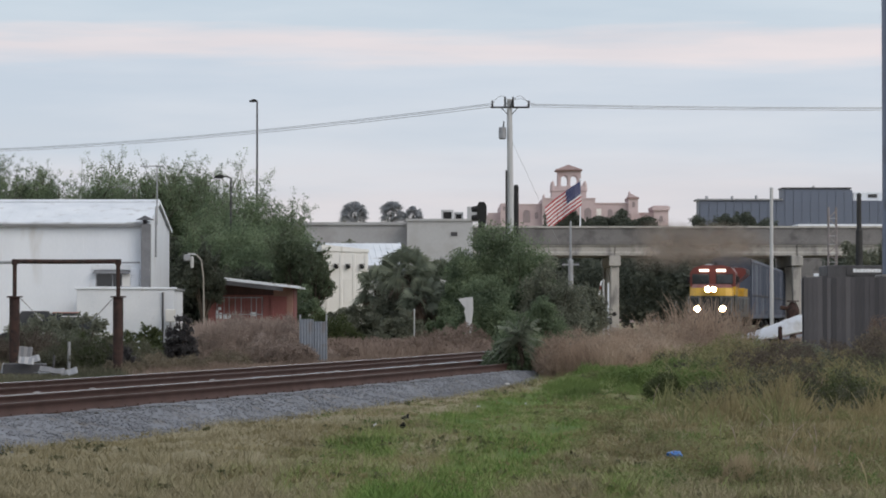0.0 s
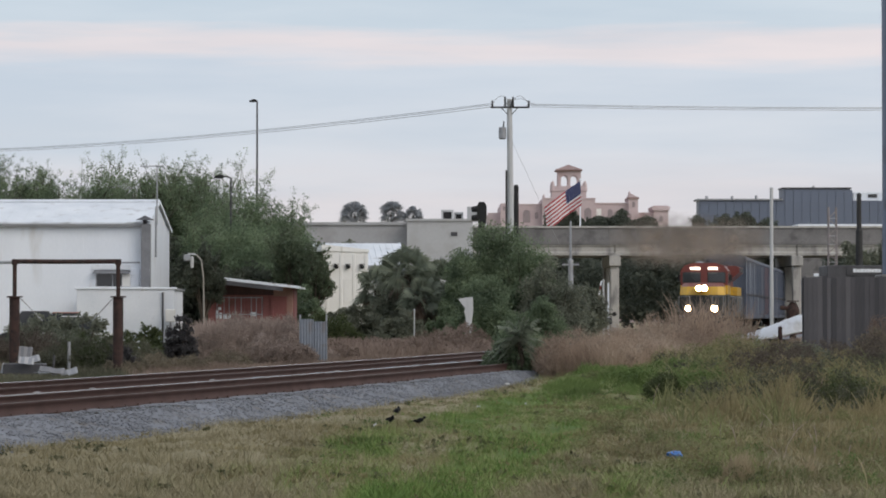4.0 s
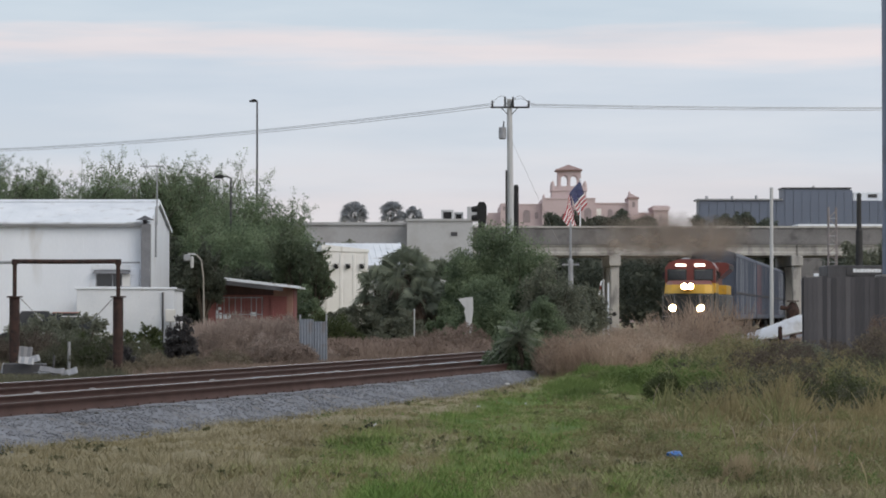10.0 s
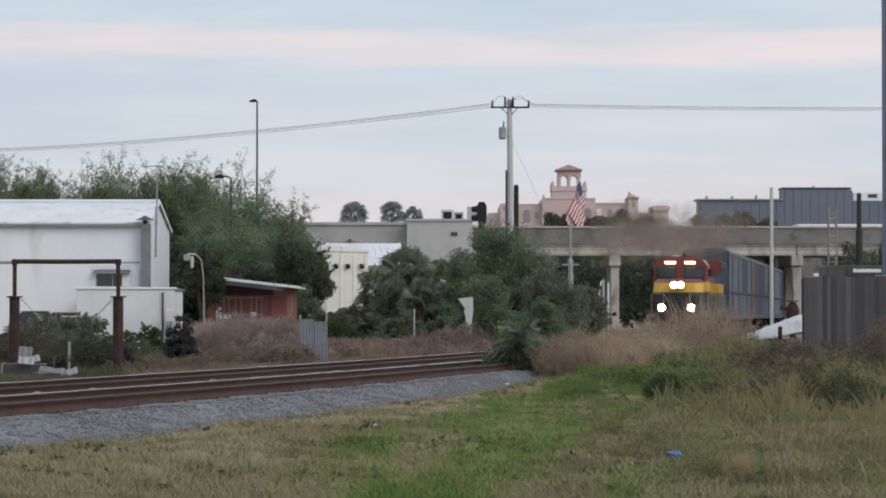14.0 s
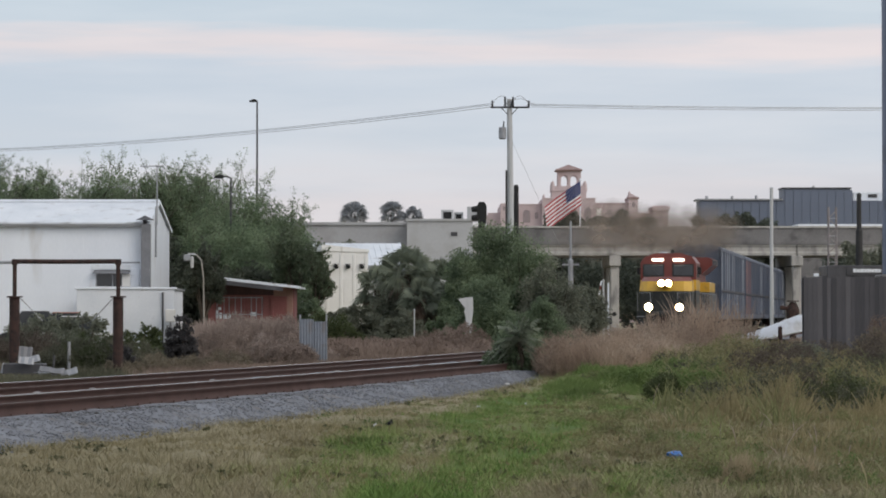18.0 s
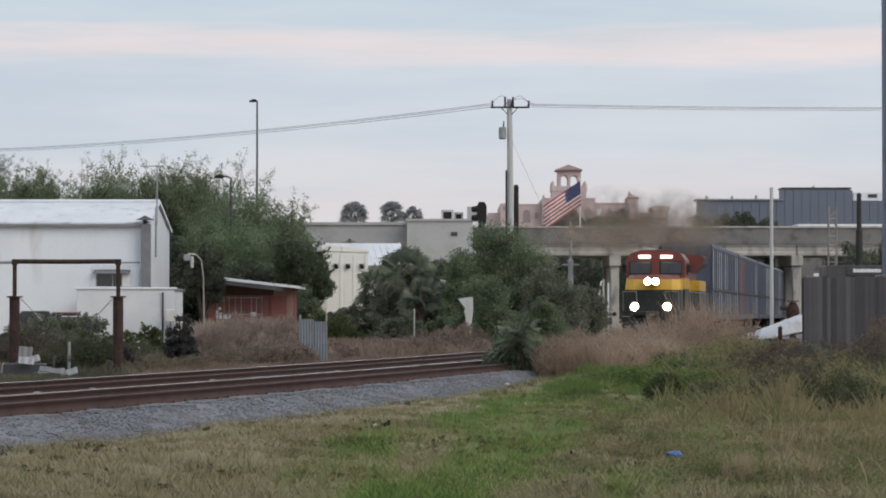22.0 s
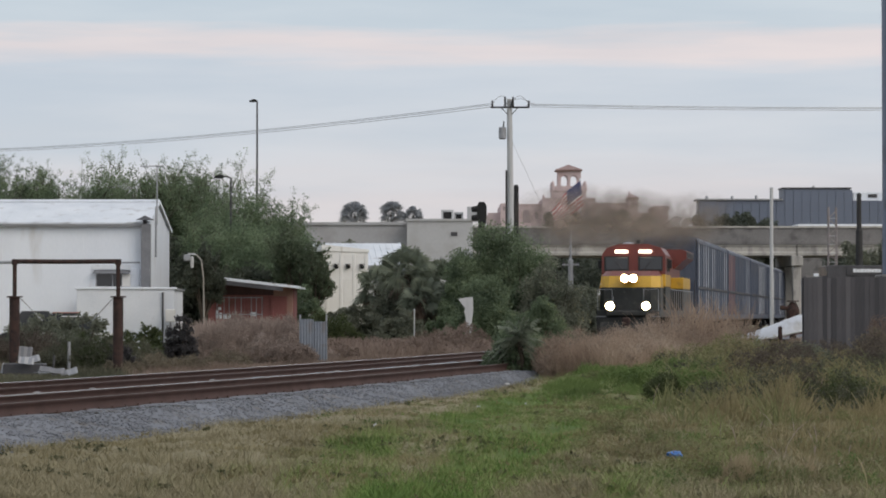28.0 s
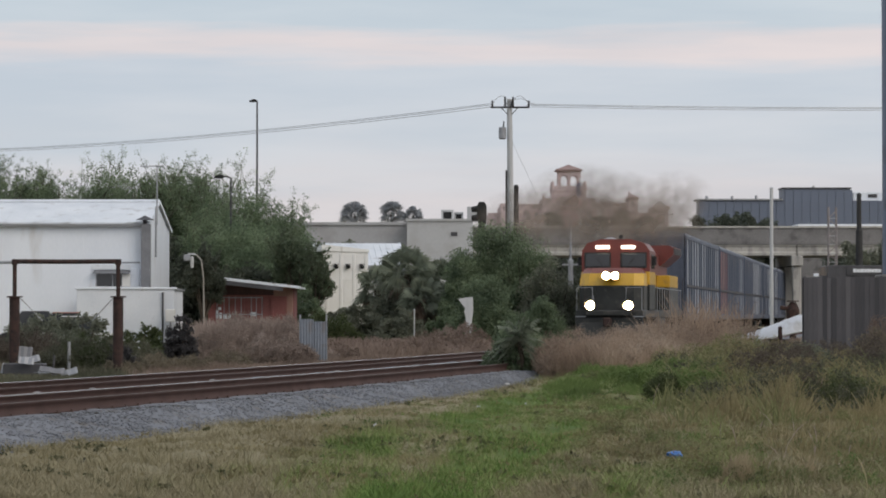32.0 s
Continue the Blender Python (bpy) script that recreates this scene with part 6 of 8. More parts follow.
brush("reddish-brown withered weeds below the board fence", [(9.6, 70, 0.8, 1.5, 1.0), (10.8, 71, 0.7, 1.5, 1.2), (8.6, 70, 0.6, 1.5, 0.9), (10.2, 66, 0.6, 1.0, 0.9)], 26000, M_TANGLE, 145, 0.03)
brush("dark green clump of weeds on the bank", [(4.05, 53, 0.26, 0.4, 0.42), (4.22, 53.4, 0.22, 0.3, 0.48)], 8000, M_GREENCLUMP, 133, 0.026)
reeds("pale tan tufts of dead grass on the verge", [(2.9, 27.8, 0.16, 0.3, 1.0), (3.08, 28.6, 0.12, 0.3, 0.8), (3.63, 28.2, 0.08, 0.2, 1.0), (2.66, 27.4, 0.1, 0.2, 0.6)], 700, 0.36, M_TAN, 134, 0.0035, "grass_tufts", 0.35, False, 0.5)
reeds("pale tan dead grass along the near verge", [(0.7, 27.6, 0.55, 0.9, 1.0), (1.2, 28.0, 0.3, 0.6, 0.9), (0.1, 27.3, 0.3, 0.5, 0.8)], 2200, 0.10, M_TAN, 135, 0.004, "grass_tufts", 0.7, False, 0.6)


brush("low olive weeds matted through the rough grass", tussock_spots(137, 90, (0.05, 0.165, 26.5, 52), (0.12, 0.4), (0.05, 0.2)), 30000, M_WEED, 138, 0.017)
brush("low brown thatch matted through the rough grass", tussock_spots(139, 90, (0.05, 0.165, 26.5, 52), (0.12, 0.4), (0.05, 0.2)), 30000, M_ROUGH, 140, 0.017)
brush("fresh green weeds low in the rough grass", tussock_spots(141, 40, (0.05, 0.165, 26.5, 56), (0.15, 0.45), (0.05, 0.18)), 16000, M_BRIGHT, 142, 0.017)


def build_lawn():
    rng = np.random.RandomState(41)

    def blades(x, y, h, w, lean):
        n = len(x)
        a = rng.rand(n) * 6.283
        dx, dy = h * lean * rng.normal(size=n), h * lean * rng.normal(size=n)
        ca, sa = np.cos(a) * w, np.sin(a) * w
        g = GROUND - 0.03 + swell(x, y)
        return np.stack([np.stack([x - ca, y - sa, g], 1), np.stack([x + ca, y + sa, g], 1), np.stack([x + dx, y + dy, g + h + 0.05], 1)], 1).reshape(-1, 3)

    def on_verge(x, y, pad):
        return x > line_x(y) + (siding(y) + foot(y) - 0.15) * 1.03 + pad
    n = 170000
    y = 24.5 + 62 * rng.rand(n) ** 1.7
    x = (rng.rand(n) * 2 - 1) * 0.175 * y
    keep = on_verge(x, y, 0.25 * rng.rand(n))
    x, y = x[keep], y[keep]
    # growth varies in soft waves
    grow_ = 0.55 + 0.45 * np.sin(x * 1.9 + 1.3 * np.sin(y * 0.5)) * np.sin(y * 0.8 + x * 0.7)
    h = (0.03 + 0.055 * rng.rand(len(x))) * (0.6 + 0.7 * grow_)
    v1 = blades(x, y, h * 0.8, 0.004 + 0.005 * rng.rand(len(x)), 1.3)
    # tussocks
    m, per = 4200, 30
    cy = 25 + 62 * rng.rand(m) ** 1.5
    cx = (rng.rand(m) * 2 - 1) * 0.175 * cy
    keep = on_verge(cx, cy, 0.1)
    cx, cy = cx[keep], cy[keep]
    size = 0.05 + 0.12 * rng.rand(len(cx)) ** 2
    x = np.repeat(cx, per) + rng.normal(size=len(cx) * per) * np.repeat(size, per)
    y = np.repeat(cy, per) + rng.normal(size=len(cx) * per) * np.repeat(size, per) * 1.4
    h = np.repeat(0.05 + 0.55 * size + 0.25 * np.clip(cx - 0.07 * cy, 0, 1.2) * size, per) * (0.5 + 0.8 * rng.rand(len(x)))
    v2 = blades(x, y, h, 0.004 + 0.006 * rng.rand(len(x)), 0.9)
    v = np.concatenate([v1, v2])
    tagged(raw("lawn_grass", v, np.arange(len(v)).reshape(-1, 3), M_BLADES), "short mown grass, green patches among straw", "grass", kind="stuff")
    # broad-leaved weeds in loose colonies through it
    for name, n, per, r0, r1, size, m, label in (("broadleaf_weeds", 90, 7, 0.04, 0.12, 0.03, M_CLUMP, "dark broad-leaved weeds scattered in the grass"),
                                                 ("clover_patches", 170, 12, 0.04, 0.16, 0.016, M_BRIGHT, "low fresh green clover patches in the grass"),
                                                 ("dead_thatch", 150, 10, 0.05, 0.18, 0.022, M_ROUGH, "loose heaps of brown thatch in the grass")):
        cy = 25.5 + 50 * rng.rand(n) ** 1.4
        cx = (rng.rand(n) * 2 - 1) * 0.17 * cy
        cx, cy = np.repeat(cx, per) + 0.45 * rng.normal(size=n * per), np.repeat(cy, per) + 0.9 * rng.normal(size=n * per)
        keep = on_verge(cx, cy, 0.15) & ((cx > -0.045 * cy) | (name != "clover_patches"))
        cx, cy = cx[keep], cy[keep]
        r = r0 + r1 * rng.rand(len(cx)) ** 2
        v, f = leaf_cloud(rng, np.stack([cx, cy, GROUND + 0.035 + swell(cx, cy)], 1), r, 16, size, 0.35, 0.6)
        tagged(raw(name, v, f, m), label, "weeds", kind="stuff")


build_lawn()


# ---- poles, wires and signals ----
def build_utility_pole():
    p = thing("utility_pole", 3.3, 140.0, GROUND, "weathered grey wooden utility pole with transformer and crossarm", "utility pole")
    g = -GROUND
    part("pole", tube([(0.12, 0, 0), (0.05, 0, 6 + g), (0, 0, 11.95 + g)], [0.20, 0.17, 0.13], 14), M_PALEPOLE, p)
    part("crossarm", box(-0.95, 1.0, -0.2, -0.1, 11.51 + g, 11.57 + g, 0.01), M_DARK, p)
    part("crossarm", box(-0.95, 1.0, 0.14, 0.24, 11.51 + g, 11.57 + g, 0.01), M_DARK, p)
    for sx in (-1, 1):
        part("arm_brace", tube([(sx * 0.4, -0.15, 11.5 + g), (sx * 0.13, -0.16, 11.2 + g)], 0.025, 6), M_DARK, p)
    for x in (-0.85, -0.22, 0.16, 0.95):
        part("insulator", tube([(x, -0.14, 11.57 + g), (x, -0.14, 11.68 + g), (x, -0.14, 11.72 + g), (x, -0.14, 11.86 + g)], [0.04, 0.07, 0.04, 0.06], 8), M_DARK, p)
    for x in (-0.22, 0.16):
        part("cutout", tube([(x, -0.25, 11.5 + g), (x * 1.05, -0.3, 12.05 + g)], 0.045, 8), M_BLACK, p)
    bm = tube([(-0.35, -0.1, 9.95 + g), (-0.35, -0.1, 10.0 + g), (-0.35, -0.1, 10.5 + g), (-0.35, -0.1, 10.55 + g)], [0.16, 0.19, 0.19, 0.14], 14)
    t = part("transformer", bm, M_GREYMETAL, p, "grey can transformer")
    part("bushing", tube([(-0.3, -0.1, 10.55 + g), (-0.28, -0.1, 10.85 + g)], [0.045, 0.03], 8), M_DARK, t)
    part("riser", tube([(-0.16, -0.17, 0.5), (-0.16, -0.17, 8.4 + g)], 0.045, 8), M_BLACK, p, "black cable riser")
    # looping jumpers over the crossarm
    for x0, x1, z in ((-0.9, 0.1, 12.1), (0.0, 1.0, 12.1), (-0.3, 1.3, 11.95)):
        pts = [(x0 + (x1 - x0) * k / 8, -0.16, 11.62 + g + (z - 11.62) * math.sin(math.pi * k / 8)) for k in range(9)]
        part("jumper", tube(pts, 0.012, 5), M_GREYMETAL, p)


build_utility_pole()


def cable(name, a, b, sag, r, label, material=None):
    pts = []
    for k in range(25):
        u = k / 24
        pts.append(Vector(a).lerp(Vector(b), u) - Vector((0, 0, 4 * sag * u * (1 - u))))
    return tagged(part(name, tube(pts, r, 6), material or M_GREYMETAL), label, "cable", "overhead wires")


for off, dz in ((-0.1, 0.05), (0.1, 0.0), (0.35, -0.08)):
    cable("overhead_wire", (2.4 + off * 0.2, 139.8 + off, 11.66 + dz), (-40.0, 200.0 + off, 12.75 + dz), 0.55, 0.014, "pale grey overhead wire between poles")
    cable("overhead_wire", (4.3 + off * 0.2, 139.8 + off, 11.64 + dz * 0.8), (46.0, 150.0 + off, 12.6 + dz * 0.8), 0.27, 0.014, "pale grey overhead wire between poles")
cable("guy_wire", (3.35, 139.9, 10.0), (9.6, 171.0, 0.0), 0.0, 0.007, "thin steel guy wire from the utility pole")


def build_street_light(x, y, top, label, arm, r=0.09):
    p = thing("street_lamp", x, y, GROUND, label, "street lamp")
    h = top - GROUND
    part("pole", tube([(0, 0, 0), (0, 0, h * 0.5), (0, 0, h)], [r * 1.3, r, r * 0.7], 10), M_DARK, p)
    part("arm", tube([(0, 0, h - 0.05), (arm * 0.5, 0, h + 0.06), (arm, 0, h + 0.05)], 0.05, 8), M_BLACK, p)
    s = 1 if arm > 0 else -1
    part("lamp_head", tube([(arm - s * 0.05, 0, h + 0.05), (arm + s * 0.15, 0, h + 0.07), (arm + s * 0.55, 0, h + 0.02)], [0.06, 0.14, 0.07], 10), M_SIGNAL, p, "dark cobra lamp head")


build_street_light(-14.5, 220, 17.9, "tall slender grey highway lamp post behind the trees", -0.06, 0.09)
build_street_light(-12.7, 169, 9.47, "street lamp with dark head among the oak branches", -0.45, 0.07)


def build_pole(name, x, y, top, r, label, material, category="pole"):
    p = thing(name, x, y, GROUND, label, category)
    part("shaft", tube([(0, 0, 0), (0, 0, (top - GROUND) / 2), (0, 0, top - GROUND)], [r * 1.1, r, r * 0.92], 12), material, p)
    part("cap", tube([(0, 0, top - GROUND), (0, 0, top - GROUND + r * 0.5)], [r * 0.95, r * 0.4], 12), material, p)
    return p


build_pole("wooden_pole", 4.15, 160, 8.55, 0.15, "blackened wooden pole stub behind the shrub", M_SIGNAL)
white_post = build_pole("post", 12.22, 105, 5.95, 0.068, "slender pale grey post beside the railway", M_PALEPOLE, "post")
dp = build_pole("wooden_pole", 33.9, 230, 11.1, 0.21, "thick dark utility pole beside the overpass", M_BLACK, "utility pole")
part("pole_sleeve", tube([(0, 0, 0.1), (0, 0, 8.6), (0, 0, 8.75)], [0.33, 0.28, 0.22], 12), M_BLACK, dp)
pp = thing("utility_pole", 7.46, 165, GROUND, "pale grey utility pole with small brackets before the overpass", "utility pole")
part("shaft", tube([(0, 0, 0), (0, 0, 4.9), (0, 0, 5.0), (0, 0, 7.2)], [0.17, 0.15, 0.07, 0.06], 12), M_GREYMETAL, pp)
for s_ in (-1, 1):
    part("bracket", box(min(0, s_ * 0.5), max(0, s_ * 0.5), -0.06, 0.06, 4.6, 4.7, 0.01), M_GREYMETAL, pp)
    part("insulator", tube([(s_ * 0.42, 0, 4.5), (s_ * 0.42, 0, 4.82)], 0.05, 8), M_DARK, pp)
mast = thing("billboard_column", 14.25, 88, GROUND, "broad blue-grey painted steel column behind the fence", "column")
M_BLUESTEEL = mat("blue_grey_painted_steel", (0.13, 0.16, 0.23), (0.17, 0.20, 0.28), 0.5, 8, 0.5, 0.1, 0.03, dirt=(0.11, 0.12, 0.15))
part("shaft", tube([(0, 0, 2.95), (0, 0, 16.0)], 0.55, 28), M_BLUESTEEL, mast)
part("footing", box(-0.7, 0.7, -0.6, 0.7, 0, 2.95, 0.05), M_CONCDARK, mast)


def build_signal():
    s = thing("railway_signal", 1.9, 145, GROUND, "black railway signal head with hooded lamp on a mast", "signal")
    part("mast", tube([(0.05, 0, 0), (0.05, 0, 6.0)], 0.07, 10), M_DARK, s)
    bm = prism([(-0.1, 6.35), (0.3, 6.35), (0.34, 6.7), (0.34, 7.3), (0.22, 7.52), (-0.05, 7.52), (-0.16, 7.3), (-0.16, 6.7)], "y", -0.05, 0.05)
    b = part("backplate", bm, M_SIGNAL, s)
    for z in (6.7, 7.15):
        part("visor", tube([(-0.12, 0.05, z), (-0.42, 0.1, z - 0.02)], [0.17, 0.14], 12), M_SIGNAL, b)
    part("junction_box", box(-0.1, 0.25, -0.15, 0.15, 5.7, 6.35, 0.03), M_SIGNAL, s)
    part("ladder", box(0.2, 0.24, -0.2, -0.16, 0.2, 6.2), M_DARK, s)


build_signal()


M_LATTICE = mat("faded_red_white_steel", (0.21, 0.185, 0.185), (0.30, 0.275, 0.275), 1.5, 14, 0.7)


def build_gates():
    g = thing("crossing_gate", 14.2, 250, GROUND, "white railroad crossing mast with raised gate arm", "crossing gate")
    part("mast", tube([(0, 0, 0), (0, 0, 4.9)], 0.09, 10), M_PALEPOLE, g)
    part("second_mast", tube([(0.45, 0.4, 0), (0.45, 0.4, 4.6)], 0.08, 10), M_WHITE, g)
    part("mechanism", box(-0.35, 0.75, -0.3, 0.3, 0.9, 1.5, 0.04), M_DARK, g)
    arm = part("gate_arm", box(-0.06, 0.06, -0.03, 0.03, 0, 3.6), M_WHITE, g, "raised striped gate arm")
    arm.matrix_basis = pose(-0.75, -0.2, 1.2, 0, 9, 0)
    for k in range(4):
        st = part("red_stripe", box(-0.065, 0.065, -0.035, -0.031, 0.4 + k * 0.8, 0.75 + k * 0.8), M_LRED, arm)
    part("lamp_bar", box(-0.5, 1.0, -0.2, -0.12, 1.75, 1.85), M_BLACK, g)
    for x in (-0.45, 0.95):
        part("flasher", tube([(x, -0.28, 1.8), (x, -0.12, 1.8)], 0.2, 12), M_BLACK, g)
    # lattice cantilever and its cabinet on the other side of the tracks
    c = thing("lattice_mast", 33.1, 240, GROUND, "rusty and white steel lattice mast by the crossing", "lattice mast")
    for x in (-0.4, 0.4):
        for y in (-0.3, 0.3):
            part("leg", tube([(x, y, 0), (x * 0.8, y, 10.9)], 0.06, 6), M_LATTICE, c)
    for k in range(14):
        z0 = 0.3 + k * 0.74
        a, b = (-0.38, 0.38) if k % 2 else (0.38, -0.38)
        part("brace", tube([(a, -0.3, z0), (b, -0.3, z0 + 0.74)], 0.045, 6), M_LATTICE, c)
        part("strut", tube([(-0.39, -0.3, z0), (0.39, -0.3, z0)], 0.03, 6), M_PALEPOLE, c)
    part("arm_stub", box(-1.6, -0.3, -0.2, 0.2, 5.0, 5.25, 0.02), M_WHITE, c)
    part("lamp_cluster", box(-0.95, -0.45, -0.4, -0.1, 3.9, 4.9, 0.05), M_WHITE, c)
    part("cabinet", box(-1.1, -0.3, -0.5, 0.3, 0, 3.0, 0.03), M_PALEPOLE, c)


build_gates()


# ---- yard things west of the tracks ----
def build_rusty_frame():
    f = thing("pipe_frame", -10.4, 78, GROUND, "rusty brown pipe frame of two thick posts and a crossbar", "pipe frame")
    g = -GROUND
    for x in (-1.43, 1.43):
        p = part("post", tube([(x, 0, 0), (x, 0, 1.70 + g)], 0.145, 16), M_RUST, f, "thick rusted steel post")
        part("flange", tube([(x, 0, 1.70 + g), (x, 0, 1.74 + g)], 0.22, 16), M_RUST, p)
        part("upright", tube([(x, 0, 1.74 + g), (x, 0, 2.68 + g)], 0.058, 12), M_RUST, f)
        part("collar", tube([(x, 0, 2.6 + g), (x, 0, 2.76 + g)], 0.085, 12), M_RUST, f)
        s = -1 if x > 0 else 1
        part("brace", tube([(x + s * 0.15, 0.05, 1.68 + g), (x + s * 0.75, 0.2, 1.05 + g)], 0.014, 6), M_GREYMETAL, f)
    part("crossbar", tube([(-1.43, 0, 2.70 + g), (0, 0, 2.69 + g), (1.43, 0, 2.70 + g)], 0.062, 12), M_RUST, f)
    part("tail_pipe", tube([(-1.43, 0, 2.68 + g), (-3.5, 0.2, 2.62 + g)], 0.04, 10), M_GREYMETAL, f)
    part("stub_pipe", tube([(0.04, 0.3, 0), (0.04, 0.3, 0.95)], 0.045, 8), M_GREYMETAL, f)


build_rusty_frame()


def sheet_bm(w, h, t=0.02, ribs=0, amp=0.03):
    """A thin corrugated sheet in the x-z plane."""
    n = max(2, ribs * 4)
    bm = bmesh.new()
    rows = []
    for yo in (0, t):
        for z in (0, h):
            rows.append([bm.verts.new((w * i / n, yo + amp * math.sin(2 * math.pi * ribs * i / n), z)) for i in range(n + 1)])
    a, b, c, d = rows
    for i in range(n):
        bm.faces.new((a[i], a[i + 1], b[i + 1], b[i]))
        bm.faces.new((d[i], d[i + 1], c[i + 1], c[i]))
        bm.faces.new((b[i], b[i + 1], d[i + 1], d[i]))
        bm.faces.new((a[i + 1], a[i], c[i], c[i + 1]))
    return bm


def build_yard():
    f = thing("sheet_fence", -4.70, 92.5, GROUND, "blue-grey corrugated sheet fence panel in the scrub", "fence")
    part("panel", sheet_bm(0.46, 1.56, 0.01, 5, 0.009), M_SHEET, f)
    q = part("panel", sheet_bm(0.46, 1.48, 0.01, 5, 0.009), M_SHEET, f)
    q.location = (0.44, 0.05, 0)
    for x in (0.02, 0.88):
        part("post", tube([(x, 0.08, 0), (x, 0.08, 1.7)], 0.03, 8), M_GREYMETAL, f)
    # security lamp on its leaning post by the annex
    p = thing("yard_lamp", -11.5, 135, GROUND, "grey post with hanging white lamp box by the annex", "lamp post")
    part("post", tube([(0.1, 0, 0), (0.05, 0, 3.5), (-0.05, 0, 4.3), (-0.3, 0, 4.6)], 0.038, 8), M_WOODPOLE, p)
    part("arm", tube([(-0.3, 0, 4.6), (-0.7, 0, 4.62)], 0.04, 8), M_PALEPOLE, p)
    part("lamp_box", box(-0.9, -0.58, -0.11, 0.11, 4.28, 4.6, 0.04), M_GREYMETAL, p)
    part("bracket", box(-0.57, -0.42, -0.08, 0.08, 3.95, 4.5, 0.03), M_PALEPOLE, p)
    # scrap heap by the rusty frame
    sc = thing("scrap_heap", -11.0, 75.2, GROUND, "heap of grey scrap sheets and boards beside the rusty frame", "scrap")
    for i, (x, y, z, w, h, rx, ry, rz, m) in enumerate((
            (-0.35, 0.2, 0.45, 0.36, 0.42, -10, 6, 5, M_DUCT), (-0.2, 0, 0.35, 0.5, 0.2, -30, -14, 10, M_GREYMETAL), (0.0, -0.1, 0.18, 0.75, 0.2, -40, 9, -6, M_DUCT),
            (0.25, -0.2, 0.12, 0.7, 0.16, -50, -4, 3, M_GREYMETAL), (-0.8, 0.1, 0.15, 0.6, 0.3, -25, 12, 0, M_GREYMETAL), (0.9, -0.3, 0.02, 0.45, 0.2, -35, -18, 0, M_GREYMETAL), (-0.6, -0.3, 0.02, 0.8, 0.14, -55, 3, 0, M_DUCT),
            (-0.25, -0.35, 0.42, 0.4, 0.22, -35, 8, 4, M_GREYMETAL), (0.3, -0.4, 0.22, 0.66, 0.18, -45, 9, -3, M_DUCT))):
        q = part("scrap_sheet", sheet_bm(w, h, 0.02, 2, 0.012), m, sc)
        q.matrix_basis = pose(x, y, z, rx, ry, rz)
    part("crate", box(-0.7, 0.4, -0.1, 0.5, 0, 0.4, 0.03), M_DARK, sc, "dark crate under the heap")
    part("standing_bar", tube([(0.62, 0, 0.1), (0.66, 0, 0.62)], 0.03, 6), M_DARK, sc)
    # torn white board on posts beyond the tracks
    t = thing("white_board", 0.72, 125, GROUND, "torn pale grey board hanging on a thin post", "board")
    part("post", tube([(0.3, 0, 0), (0.3, 0, 2.5)], 0.03, 8), M_GREYMETAL, t)
    part("board", prism([(-0.06, 2.42), (0.6, 2.5), (0.62, 1.9), (0.56, 1.45), (0.6, 1.0), (0.27, 1.05), (0.32, 1.5), (0.22, 1.85), (0.26, 2.0), (0.1, 2.2)], "y", -0.03, 0.0), M_PALEPOLE, t)
    for xx in (0.3, 0.46):
        part("lower_strip", box(xx, xx + 0.08, -0.02, 0.01, 0.9, 1.6), M_PALEPOLE, t)
    # thin pipe standing before the palms
    build_pole("post", -1.32, 130, 1.5, 0.03, "thin pale standing pipe before the palms", M_PALEPOLE, "post")


build_yard()


def build_car(label, m_body, length=4.6, h=1.5):
    c = thing("car", 0, 0, 0, label, "car")
    w = 0.9
    prof = [(-length / 2, 0.35), (length / 2, 0.35), (length / 2 - 0.05, 0.72), (length / 2 - 1.1, 0.88), (-length / 2 + 0.35, 0.9), (-length / 2, 0.75)]
    part("body", prism(prof, "y", -w, w), m_body, c)
    cab = [(-length / 2 + 0.5, 0.88), (length / 2 - 1.25, 0.87), (length / 2 - 2.0, h), (-length / 2 + 1.1, h)]
    part("cabin", prism(cab, "y", -w + 0.12, w - 0.12), M_DARKWIN, c)
    part("roof", box(-length / 2 + 1.1, length / 2 - 2.0, -w + 0.13, w - 0.13, h - 0.03, h + 0.04, 0.02), m_body, c)
    for x in (-length / 2 + 0.85, length / 2 - 0.85):
        for s in (-1, 1):
            wh = part("wheel", tube([(x, s * 0.72, 0.33), (x, s * 0.92, 0.33)], 0.33, 18), M_BLACK, c)
            part("rim", tube([(x, s * 0.921, 0.33), (x, s * 0.935, 0.33)], 0.2, 14), M_GREYMETAL, wh)
    return c


M_CARDARK = mat("dark_car_paint", (0.02, 0.022, 0.026), (0.035, 0.037, 0.042), 1, 10, 0.3, 0.3, 0, coat=0.5)
M_CARWHITE = mat("white_car_paint", (0.60, 0.61, 0.62), (0.70, 0.71, 0.72), 1, 10, 0.3, 0, 0, coat=0.5)
M_CARORANGE = mat("rust_red_car_paint", (0.22, 0.07, 0.04), (0.30, 0.10, 0.06), 1, 10, 0.4, 0, 0, coat=0.3)
for lab, m_, x_, y_, h_ in (("dark parked car behind the scrub", M_CARDARK, -18.6, 132, 1.85), ("rust-coloured parked car behind the scrub", M_CARORANGE, -17.7, 136, 1.8), ("white parked car behind the scrub", M_CARWHITE, -16.6, 131, 1.62)):
    k_ = build_car(lab, m_, 4.4, h_)
    k_.matrix_world = pose(x_, y_, GROUND, 0, 0, 8)

# ---- east side: board fence, trailer, skiff ----
FENCE_BOARD = None


